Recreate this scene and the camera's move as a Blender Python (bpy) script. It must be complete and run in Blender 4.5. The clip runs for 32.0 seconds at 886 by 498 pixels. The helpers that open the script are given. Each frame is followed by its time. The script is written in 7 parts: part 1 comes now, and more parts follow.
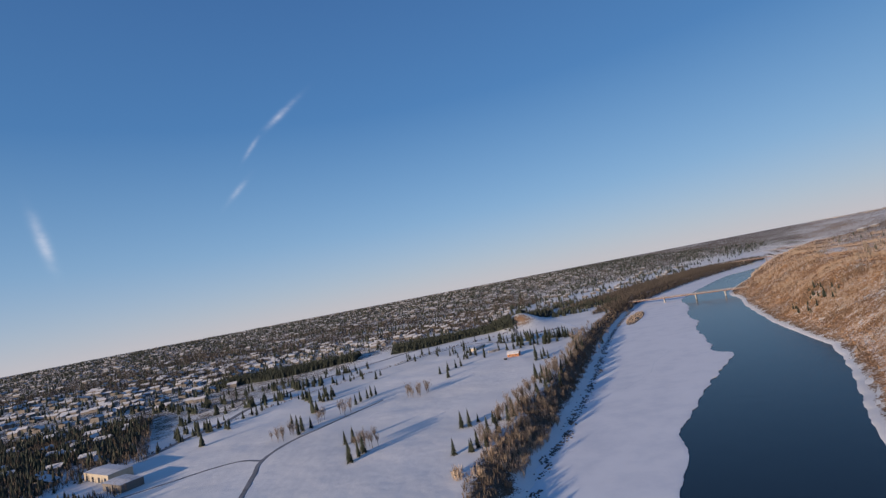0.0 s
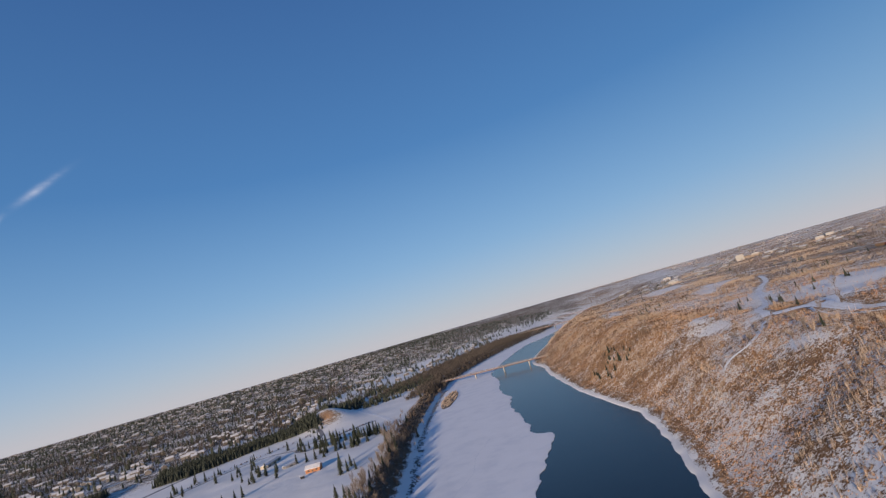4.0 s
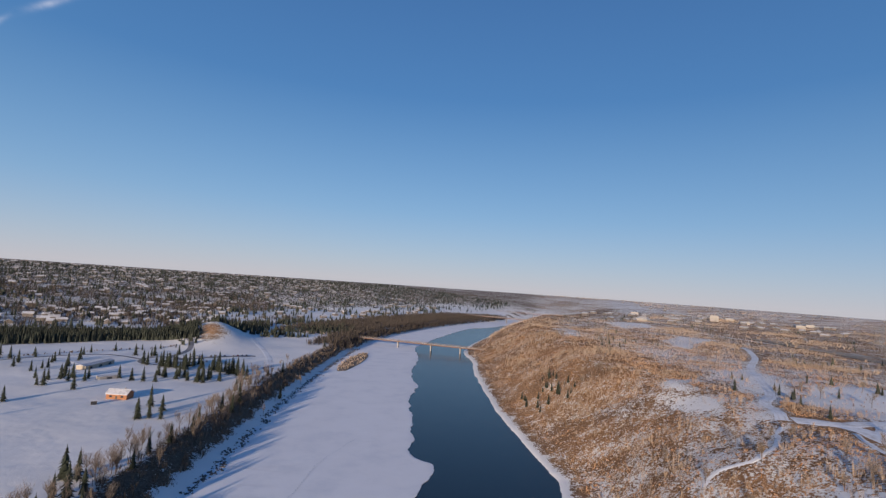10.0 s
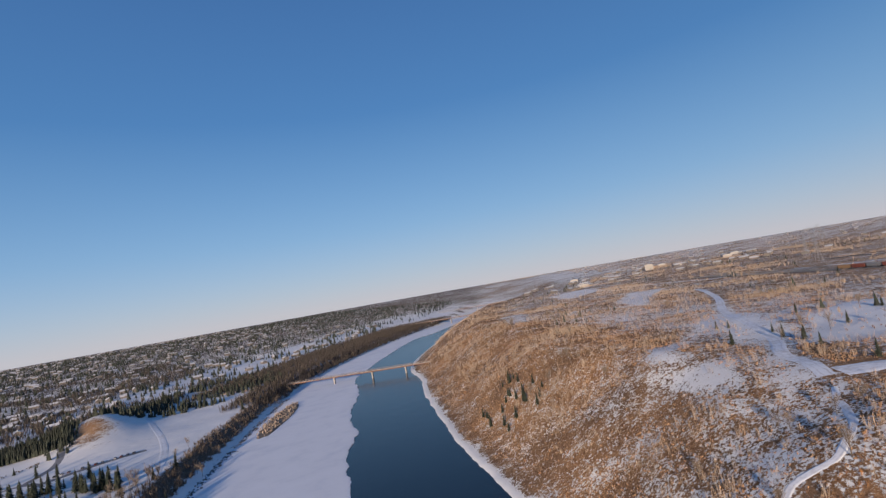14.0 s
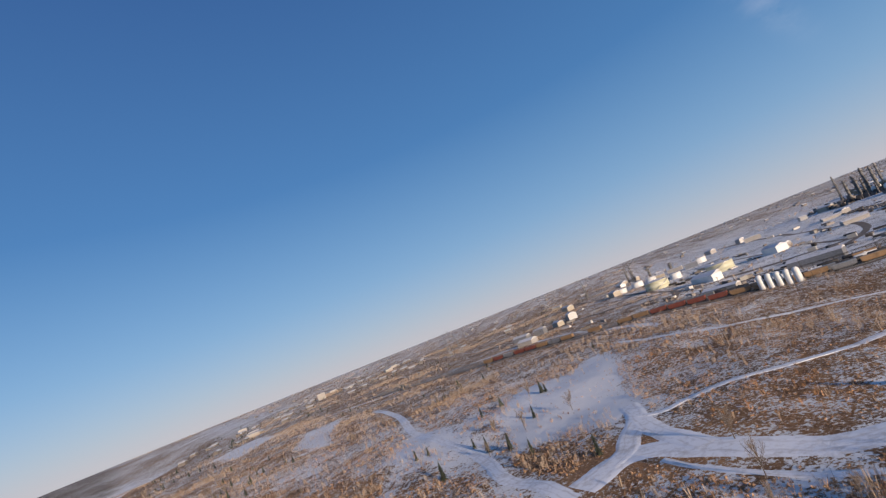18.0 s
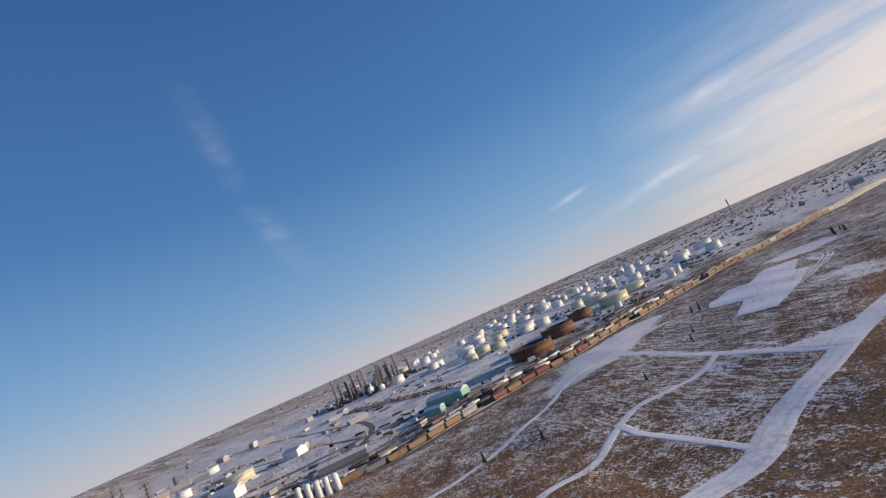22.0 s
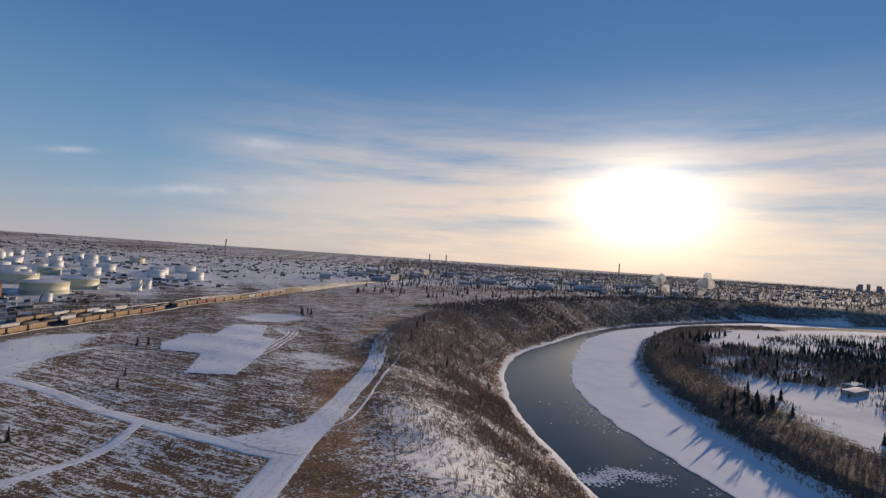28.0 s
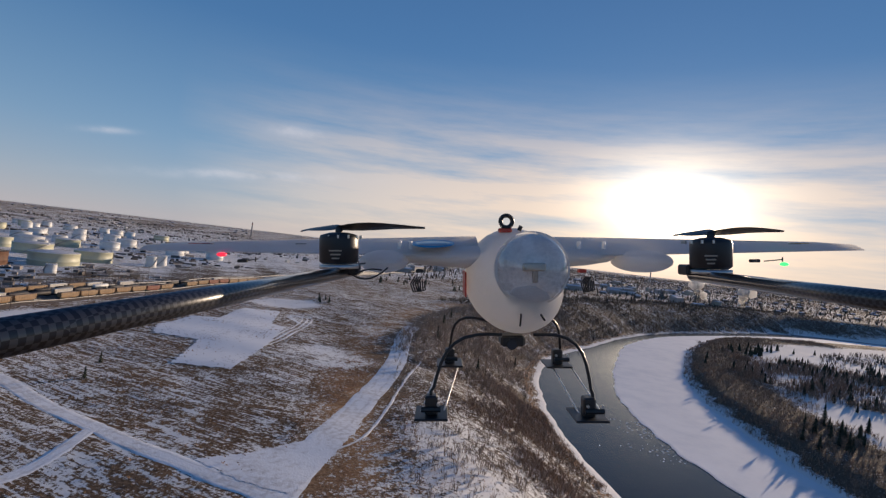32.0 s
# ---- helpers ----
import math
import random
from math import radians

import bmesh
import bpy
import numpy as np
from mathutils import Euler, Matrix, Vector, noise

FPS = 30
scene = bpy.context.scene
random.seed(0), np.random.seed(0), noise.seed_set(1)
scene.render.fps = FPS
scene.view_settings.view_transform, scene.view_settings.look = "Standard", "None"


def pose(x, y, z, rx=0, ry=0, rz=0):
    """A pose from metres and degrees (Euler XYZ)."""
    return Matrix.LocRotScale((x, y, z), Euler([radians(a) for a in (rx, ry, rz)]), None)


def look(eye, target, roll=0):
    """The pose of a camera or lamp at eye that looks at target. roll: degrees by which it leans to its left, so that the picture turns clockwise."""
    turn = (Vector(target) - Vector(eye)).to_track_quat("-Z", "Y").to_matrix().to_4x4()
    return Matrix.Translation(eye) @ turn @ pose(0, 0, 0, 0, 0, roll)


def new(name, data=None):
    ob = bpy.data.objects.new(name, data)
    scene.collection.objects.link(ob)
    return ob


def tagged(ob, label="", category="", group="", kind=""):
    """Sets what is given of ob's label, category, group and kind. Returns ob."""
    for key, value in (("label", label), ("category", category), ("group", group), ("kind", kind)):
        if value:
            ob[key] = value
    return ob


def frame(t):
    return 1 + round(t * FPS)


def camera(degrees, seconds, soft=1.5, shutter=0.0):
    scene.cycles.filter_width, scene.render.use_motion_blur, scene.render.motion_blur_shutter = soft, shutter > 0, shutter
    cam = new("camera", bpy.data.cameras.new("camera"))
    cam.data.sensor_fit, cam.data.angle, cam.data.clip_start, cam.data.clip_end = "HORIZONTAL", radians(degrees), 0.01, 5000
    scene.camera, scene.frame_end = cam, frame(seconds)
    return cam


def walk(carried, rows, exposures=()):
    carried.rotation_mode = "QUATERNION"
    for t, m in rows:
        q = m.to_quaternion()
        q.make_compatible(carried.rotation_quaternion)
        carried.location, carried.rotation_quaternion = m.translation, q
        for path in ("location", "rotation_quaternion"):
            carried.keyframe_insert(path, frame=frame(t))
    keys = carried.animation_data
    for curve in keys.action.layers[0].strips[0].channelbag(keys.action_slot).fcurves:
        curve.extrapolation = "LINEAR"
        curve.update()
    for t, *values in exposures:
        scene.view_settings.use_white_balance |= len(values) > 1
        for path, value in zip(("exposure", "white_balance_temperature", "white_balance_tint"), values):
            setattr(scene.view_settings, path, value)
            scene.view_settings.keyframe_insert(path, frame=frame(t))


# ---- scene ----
cam = camera(84.0, 32.0, soft=1.3)


def aim(x, y, z, yaw, pitch, roll):
    """A camera pose from a heading (clockwise from +y), a pitch and a lean to the right, in degrees."""
    return pose(x, y, z, 90 + pitch, 0, -yaw) @ pose(0, 0, 0, 0, 0, -roll)


FLIGHT = [
    (0.0,-1.6,20.9,96.6,1.99,4.59,10.89), (0.5,0.8,30.1,97.1,6.18,5.88,11.24), (1.0,3.2,39.3,97.5,9.16,6.32,10.48),
    (1.5,5.7,48.2,97.9,12.99,5.92,6.76), (2.0,8.4,56.8,98.2,14.02,4.80,-0.75), (2.5,11.9,65.4,98.5,13.22,4.43,0.20),
    (3.0,16.1,74.1,98.7,15.21,5.61,8.55), (3.5,20.9,83.0,98.9,21.37,7.33,15.30), (4.0,26.1,91.7,98.9,25.32,8.74,15.94),
    (4.5,31.7,100.0,98.9,29.87,7.87,11.24), (6.5,57.6,132.8,97.6,32.43,3.20,-3.15), (7.0,64.5,140.2,97.4,32.30,2.99,-4.70),
    (7.5,71.7,147.7,97.2,32.47,3.40,-8.49), (8.0,79.0,155.4,97.1,30.51,3.49,-11.33), (8.5,86.1,163.3,97.0,29.33,3.96,-11.31),
    (9.0,93.0,171.3,97.1,28.69,4.31,-13.20), (9.5,99.9,179.6,97.4,26.81,4.28,-8.04), (10.0,106.7,188.0,97.6,26.83,4.16,-4.03),
    (10.5,113.4,196.3,97.7,27.74,4.06,-4.53), (11.0,120.2,204.3,97.6,26.59,4.68,-7.18), (11.5,127.1,212.3,97.6,26.85,4.72,-6.69),
    (12.0,134.4,220.7,97.6,27.18,4.77,-4.77), (12.5,141.8,228.9,97.6,27.94,4.36,-3.04), (13.0,148.7,236.7,97.6,29.39,4.09,3.24),
    (13.5,155.3,244.3,97.5,31.39,4.18,6.48), (15.5,174.3,268.7,97.1,47.27,5.71,21.42), (16.0,182.9,274.9,97.8,51.83,6.91,21.65),
    (16.5,192.1,280.9,98.6,58.63,7.79,23.77), (17.0,201.5,286.3,99.2,64.70,8.68,25.66), (17.5,210.9,291.0,99.7,70.85,8.69,23.04),
    (18.0,220.5,295.0,100.1,75.46,8.75,21.82), (18.5,230.5,298.3,100.6,81.67,8.59,23.50), (19.0,241.0,300.9,101.3,90.19,10.31,27.41),
    (19.5,251.8,302.6,102.2,98.88,11.39,30.24), (20.0,262.6,303.2,103.2,106.47,11.22,28.70), (20.5,273.1,302.8,104.2,112.69,10.67,25.03),
    (21.0,283.4,301.4,105.2,118.82,9.73,23.75), (21.5,293.0,299.0,106.1,125.80,8.38,23.62), (22.0,301.7,295.6,106.8,132.23,8.24,23.82),
    (22.5,309.6,291.8,107.3,139.61,7.50,23.35), (23.0,316.9,287.4,107.6,146.27,7.72,23.01), (23.5,323.4,282.5,107.8,153.47,6.81,22.11),
    (24.0,329.0,277.0,108.0,159.75,6.39,21.69), (24.5,333.9,271.1,108.0,165.86,5.43,22.01), (25.0,337.6,265.0,108.0,172.26,4.50,21.50),
    (25.5,340.2,258.8,108.0,178.02,3.68,21.91), (26.0,341.8,252.7,107.9,183.62,3.34,17.46), (26.5,342.7,246.9,107.8,187.31,1.64,4.35),
    (28.5,335.3,226.7,107.6,185.58,-0.28,-4.08), (29.0,335.5,221.2,107.1,185.24,-3.23,-2.76), (29.5,335.8,215.5,106.3,185.18,-3.97,-0.74),
    (30.0,336.3,209.5,105.5,187.42,-4.35,0.71), (30.5,337.1,203.3,104.5,188.82,-2.82,-2.23), (31.0,338.0,196.7,103.5,187.49,-1.87,-8.85),
    (31.5,338.9,190.2,102.4,185.52,-1.78,-13.19), (32.0,339.5,183.5,101.4,182.84,-0.05,-6.74),
]
walk(cam, [(t, aim(x, y, z, yaw, pitch, roll)) for t, x, y, z, yaw, pitch, roll in FLIGHT],
     exposures=[(0, 0.14, 6200, 14), (18, 0.18, 6150, 14), (22, 0.14, 6150, 14), (26, -0.1, 6300, 14), (32, -0.07, 6350, 14)])

# ---- sky and sun ----
SUN_AZ, SUN_EL = radians(-152.5), radians(7.0)
SUN_DIR = Vector((math.sin(SUN_AZ) * math.cos(SUN_EL), math.cos(SUN_AZ) * math.cos(SUN_EL), math.sin(SUN_EL)))
sun = new("sun", bpy.data.lights.new("sun", "SUN"))
sun.data.energy, sun.data.angle, sun.data.color = 5.0, radians(0.6), (1.0, 0.78, 0.54)
beam = Vector((math.sin(radians(-132)), math.cos(radians(-132)), math.tan(radians(10.2))))
sun.matrix_world = look((0, 0, 900), Vector((0, 0, 900)) - beam)

world = bpy.data.worlds.new("sky")
scene.world = world
world.use_nodes = True
wn, wl = world.node_tree.nodes, world.node_tree.links
bg = wn["Background"]
sky = wn.new("ShaderNodeTexSky")
sky.sky_type, sky.sun_disc = "NISHITA", False
sky.sun_elevation, sky.sun_rotation = SUN_EL, SUN_AZ
sky.air_density, sky.dust_density, sky.ozone_density, sky.altitude = 1.0, 0.4, 3.4, 600
ray = wn.new("ShaderNodeTexCoord").outputs["Generated"]
split = wn.new("ShaderNodeSeparateXYZ")
wl.new(ray, split.inputs[0])


def wmath(op, a, b=0.0, c=None, clamp=False):
    m = wn.new("ShaderNodeMath")
    m.operation, m.use_clamp = op, clamp
    for i, v in enumerate((a, b, c)):
        if isinstance(v, (int, float)):
            m.inputs[i].default_value = v
        elif v is not None:
            wl.new(v, m.inputs[i])
    return m.outputs[0]


def wdot(v):
    m = wn.new("ShaderNodeVectorMath")
    m.operation = "DOT_PRODUCT"
    wl.new(ray, m.inputs[0])
    m.inputs[1].default_value = v
    return m.outputs["Value"]


def wmix(fac, a, colour):
    m = wn.new("ShaderNodeMix")
    m.data_type = "RGBA"
    wl.new(fac, m.inputs[0])
    wl.new(a, m.inputs[6])
    m.inputs[7].default_value = (*colour, 1)
    return m.outputs[2]


def wnoise(scale, stretch, turn, detail=5.0):
    mp = wn.new("ShaderNodeMapping")
    mp.inputs["Scale"].default_value, mp.inputs["Rotation"].default_value = stretch, turn
    wl.new(ray, mp.inputs["Vector"])
    n = wn.new("ShaderNodeTexNoise")
    n.inputs["Scale"].default_value, n.inputs["Detail"].default_value, n.inputs["Roughness"].default_value = scale, detail, 0.6
    wl.new(mp.outputs["Vector"], n.inputs["Vector"])
    return n.outputs["Fac"]


# pale haze low over the horizon, thin cirrus veil round the low sun, and loose wisps
up = wmath("MAXIMUM", split.outputs["Z"], 0.0)
clear = wn.new("ShaderNodeValToRGB")
stops = clear.color_ramp.elements
stops[0].position, stops[0].color = 0.0, (0.32, 0.46, 0.595, 1)
stops[1].position, stops[1].color = 0.75, (0.035, 0.10, 0.272, 1)
stops.new(0.14).color = (0.188, 0.36, 0.545, 1)
stops.new(0.36).color = (0.071, 0.20, 0.41, 1)
wl.new(up, clear.inputs["Fac"])
even = wn.new("ShaderNodeMix")
even.data_type = "RGBA"
even.inputs[0].default_value = 0.75
gain = wn.new("ShaderNodeVectorMath")
gain.operation = "SCALE"
gain.inputs["Scale"].default_value = 8.6
wl.new(clear.outputs["Color"], gain.inputs[0])
wl.new(sky.outputs["Color"], even.inputs[6])
wl.new(gain.outputs["Vector"], even.inputs[7])
haze = wmath("MULTIPLY", wmath("EXPONENT", wmath("MULTIPLY", up, -14.0)), 0.58)
tone = wmix(haze, even.outputs[2], (5.0, 4.2, 3.8))
near_sun = wdot(SUN_DIR)
cirrus = wnoise(2.3, (1.0, 1.0, 8.5), (0.10, 0.13, 0.6), 7.0)
veil = wmath("MULTIPLY", wmath("MULTIPLY_ADD", near_sun, 2.4, -1.42, clamp=True), wmath("EXPONENT", wmath("MULTIPLY", wmath("POWER", wmath("MULTIPLY", up, 4.1), 4.0), -1.0)))
veil = wmath("MULTIPLY", veil, wmath("MULTIPLY_ADD", cirrus, 3.4, -0.95, clamp=True), clamp=True)
tone = wmix(wmath("MULTIPLY", veil, 0.85), tone, (9.2, 7.1, 5.1))
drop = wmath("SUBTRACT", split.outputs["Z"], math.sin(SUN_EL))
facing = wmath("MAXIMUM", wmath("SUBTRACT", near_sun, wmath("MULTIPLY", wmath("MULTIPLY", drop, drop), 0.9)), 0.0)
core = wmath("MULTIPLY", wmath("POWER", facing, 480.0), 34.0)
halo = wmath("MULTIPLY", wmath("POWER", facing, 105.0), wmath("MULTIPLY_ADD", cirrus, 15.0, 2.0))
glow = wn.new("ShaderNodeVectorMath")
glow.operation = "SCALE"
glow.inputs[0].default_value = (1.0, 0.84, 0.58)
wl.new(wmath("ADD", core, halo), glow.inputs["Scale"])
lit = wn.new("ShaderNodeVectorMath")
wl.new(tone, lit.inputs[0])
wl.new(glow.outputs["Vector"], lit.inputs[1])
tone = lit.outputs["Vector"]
for az, el, tilt, long, thin in ((-13.6, 22.2, 38, 0.036, 0.0048), (-17.4, 19.0, 52, 0.020, 0.0035), (-19.6, 14.5, 46, 0.024, 0.0045), (-37.0, 11.0, 102, 0.04, 0.007), (160.5, 5.4, 7, 0.17, 0.009), (165.0, 10.8, 4, 0.05, 0.010), (147.5, 7.4, 9, 0.035, 0.005), (112.0, 28.0, 100, 0.07, 0.020), (115.0, 16.5, 115, 0.06, 0.020)):
    a, e, w = radians(az), radians(el), radians(tilt)
    mid = Vector((math.sin(a) * math.cos(e), math.cos(a) * math.cos(e), math.sin(e)))
    right = Vector((math.cos(a), -math.sin(a), 0))
    high = right.cross(mid)
    along, across = right * math.cos(w) + high * math.sin(w), high * math.cos(w) - right * math.sin(w)
    shape = wmath("ADD", wmath("POWER", wmath("ABSOLUTE", wmath("DIVIDE", wdot(along), long)), 2.0), wmath("POWER", wmath("ABSOLUTE", wmath("DIVIDE", wdot(across), thin)), 2.0))
    wisp = wmath("MULTIPLY", wmath("EXPONENT", wmath("MULTIPLY", shape, -1.0)), wmath("GREATER_THAN", wdot(mid), 0.5))
    wisp = wmath("MULTIPLY", wisp, wmath("MULTIPLY_ADD", wnoise(14.0, (1, 1, 2.0), (0.4, 0.2, 0.3)), 2.6, -0.85, clamp=True))
    tone = wmix(wmath("MULTIPLY", wisp, 0.42 if az < 0 else 0.5 if az > 140 else 0.16), tone, (7.0, 6.8, 6.9))
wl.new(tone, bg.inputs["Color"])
bg.inputs["Strength"].default_value = 0.118


# ---- materials ----
def material(name, rough=0.8, metal=0.0, base=(0.5, 0.5, 0.5)):
    m = bpy.data.materials.new(name)
    m.use_nodes = True
    b = m.node_tree.nodes["Principled BSDF"]
    b.inputs["Roughness"].default_value, b.inputs["Metallic"].default_value = rough, metal
    b.inputs["Base Color"].default_value = (*base, 1)
    return m, m.node_tree.nodes, m.node_tree.links, b


def link_noise(nodes, links, scale, detail=4.0, rough=0.55, coord="world", stretch=None, furrow=None):
    """A noise texture in metres; gives its factor socket."""
    if coord == "world":
        g = nodes.new("ShaderNodeNewGeometry").outputs["Position"]
    else:
        g = nodes.new("ShaderNodeTexCoord").outputs["Object"]
    if stretch:
        mp = nodes.new("ShaderNodeMapping")
        mp.inputs["Scale"].default_value, mp.inputs["Rotation"].default_value = stretch[0], stretch[1]
        links.new(g, mp.inputs["Vector"])
        g = mp.outputs["Vector"]
    if furrow:
        mp = nodes.new("ShaderNodeMapping")
        mp.vector_type = "TEXTURE"
        mp.inputs["Scale"].default_value, mp.inputs["Rotation"].default_value = (furrow[0], furrow[1], 1), (0, 0, furrow[2])
        links.new(g, mp.inputs["Vector"])
        g = mp.outputs["Vector"]
    n = nodes.new("ShaderNodeTexNoise")
    n.inputs["Scale"].default_value, n.inputs["Detail"].default_value, n.inputs["Roughness"].default_value = scale, detail, rough
    links.new(g, n.inputs["Vector"])
    return n.outputs["Fac"]


def ramp(nodes, links, fac, *stops):
    r = nodes.new("ShaderNodeValToRGB")
    e = r.color_ramp.elements
    e[0].position, e[0].color = stops[0][0], (*stops[0][1], 1)
    e[1].position, e[1].color = stops[-1][0], (*stops[-1][1], 1)
    for p, c in stops[1:-1]:
        e.new(p).color = (*c, 1)
    links.new(fac, r.inputs["Fac"])
    return r.outputs["Color"]


def mix(nodes, links, fac, a, b):
    m = nodes.new("ShaderNodeMix")
    m.data_type = "RGBA"
    for s, v in (("Factor", fac), (6, a), (7, b)):
        i = m.inputs[0] if s == "Factor" else m.inputs[s]
        if isinstance(v, (int, float)):
            i.default_value = v
        elif isinstance(v, tuple):
            i.default_value = (*v, 1)
        else:
            links.new(v, i)
    return m.outputs[2]


def calc(nodes, links, op, a, b=0.0, c=None, clamp=False):
    m = nodes.new("ShaderNodeMath")
    m.operation, m.use_clamp = op, clamp
    for i, v in enumerate((a, b, c)):
        if v is None:
            continue
        if isinstance(v, (int, float)):
            m.inputs[i].default_value = v
        else:
            links.new(v, m.inputs[i])
    return m.outputs[0]


def bump(nodes, links, bsdf, height, strength, distance):
    b = nodes.new("ShaderNodeBump")
    b.inputs["Strength"].default_value, b.inputs["Distance"].default_value = strength, distance
    links.new(height, b.inputs["Height"])
    links.new(b.outputs["Normal"], bsdf.inputs["Normal"])


def plain(name, base, rough=0.7, metal=0.0, vary=0.25, scale=0.4, coord="world", grain=0.0):
    """A paint, stone or metal of one colour with stains at two sizes."""
    m, n, l, b = material(name, rough, metal, base)
    f = calc(n, l, "ADD", calc(n, l, "MULTIPLY", link_noise(n, l, scale, 3, coord=coord), 0.6),
             calc(n, l, "MULTIPLY", link_noise(n, l, scale * 9, 3, coord=coord), 0.4))
    lo, hi = tuple(c * (1 - vary) for c in base), tuple(min(1, c * (1 + vary)) for c in base)
    l.new(ramp(n, l, f, (0.3, lo), (0.7, hi)), b.inputs["Base Color"])
    if grain:
        bump(n, l, b, link_noise(n, l, scale * 20, 2, coord=coord), 0.5, grain)
    return m


def shade(name, base, spread=0.35, rough=0.9):
    """A plant's colour, different from clump to clump."""
    m, n, l, b = material(name, rough, 0, base)
    g = n.new("ShaderNodeNewGeometry").outputs["Random Per Island"]
    o = n.new("ShaderNodeObjectInfo").outputs["Random"]
    f = calc(n, l, "FRACT", calc(n, l, "ADD", g, o))
    lo, hi = tuple(c * (1 - spread) for c in base), tuple(min(1, c * (1 + spread)) for c in base)
    l.new(ramp(n, l, f, (0.0, lo), (1.0, hi)), b.inputs["Base Color"])
    return m


def ground_material():
    """Snow over grass and litter; the share of snow and the kind of cover come from the sheet's own zones."""
    m, n, l, b = material("ground", 0.95)
    b.inputs["Specular IOR Level"].default_value = 0.08
    zone = n.new("ShaderNodeAttribute")
    zone.attribute_name = "zone"
    sep = n.new("ShaderNodeSeparateColor")
    l.new(zone.outputs["Color"], sep.inputs["Color"])
    cover, grass, scrub = sep.outputs
    fine = link_noise(n, l, 0.95, 6, 0.72)
    mid = link_noise(n, l, 0.07, 5, 0.62)
    small = link_noise(n, l, 0.30, 5, 0.7)
    lines = link_noise(n, l, 0.55, 3, 0.6, furrow=(7.0, 0.5, radians(-25)))
    run = n.new("ShaderNodeVectorMath")
    run.operation = "DOT_PRODUCT"
    l.new(n.new("ShaderNodeNewGeometry").outputs["Position"], run.inputs[0])
    run.inputs[1].default_value = (0.423, 0.906, 0)
    swath = calc(n, l, "SINE", calc(n, l, "MULTIPLY", calc(n, l, "MULTIPLY_ADD", link_noise(n, l, 0.012, 2), 60.0, run.outputs["Value"]), 0.85))
    swath = calc(n, l, "MULTIPLY", calc(n, l, "MULTIPLY_ADD", swath, 2.4, -1.5, clamp=True), calc(n, l, "MULTIPLY_ADD", link_noise(n, l, 0.05, 3), 3.0, -0.9, clamp=True))
    big = link_noise(n, l, 0.012, 4, 0.6)
    f = calc(n, l, "ADD", calc(n, l, "MULTIPLY", fine, 0.50), calc(n, l, "MULTIPLY", mid, 0.20))
    f = calc(n, l, "ADD", f, calc(n, l, "MULTIPLY", small, 0.30))
    f = calc(n, l, "ADD", f, calc(n, l, "MULTIPLY", calc(n, l, "ADD", calc(n, l, "MULTIPLY", calc(n, l, "SUBTRACT", lines, 0.5), 0.35), calc(n, l, "MULTIPLY", swath, 0.08)), zone.outputs["Alpha"]))
    f = calc(n, l, "SUBTRACT", calc(n, l, "MULTIPLY_ADD", calc(n, l, "SUBTRACT", f, 0.5), 4.2, 0.5), calc(n, l, "SUBTRACT", 1.0, cover))
    snow_fac = calc(n, l, "MULTIPLY_ADD", f, 8.5, 0.3, clamp=True)
    tuft = calc(n, l, "ADD", calc(n, l, "MULTIPLY", fine, 0.6), calc(n, l, "MULTIPLY", mid, 0.4))
    tawny = ramp(n, l, tuft, (0.34, (0.10, 0.052, 0.028)), (0.45, (0.32, 0.175, 0.088)), (0.54, (0.48, 0.288, 0.152)), (0.68, (0.66, 0.47, 0.29)))
    dull = ramp(n, l, fine, (0.32, (0.048, 0.034, 0.023)), (0.5, (0.14, 0.093, 0.061)), (0.68, (0.28, 0.19, 0.122)))
    wood = ramp(n, l, fine, (0.32, (0.05, 0.038, 0.03)), (0.68, (0.22, 0.165, 0.12)))
    earth = mix(n, l, scrub, mix(n, l, grass, dull, tawny), wood)
    white = ramp(n, l, big, (0.3, (0.66, 0.655, 0.645)), (0.7, (0.79, 0.775, 0.755)))
    l.new(mix(n, l, snow_fac, earth, white), b.inputs["Base Color"])
    swell = link_noise(n, l, 0.03, 3, 0.5)
    bump(n, l, b, calc(n, l, "MULTIPLY_ADD", swell, 5.0, calc(n, l, "MULTIPLY", calc(n, l, "MULTIPLY_ADD", small, 1.4, calc(n, l, "MULTIPLY", fine, 2.0)), calc(n, l, "MULTIPLY_ADD", snow_fac, -0.86, 1.0))), 0.8, 0.34)
    return m


GROUND = ground_material()


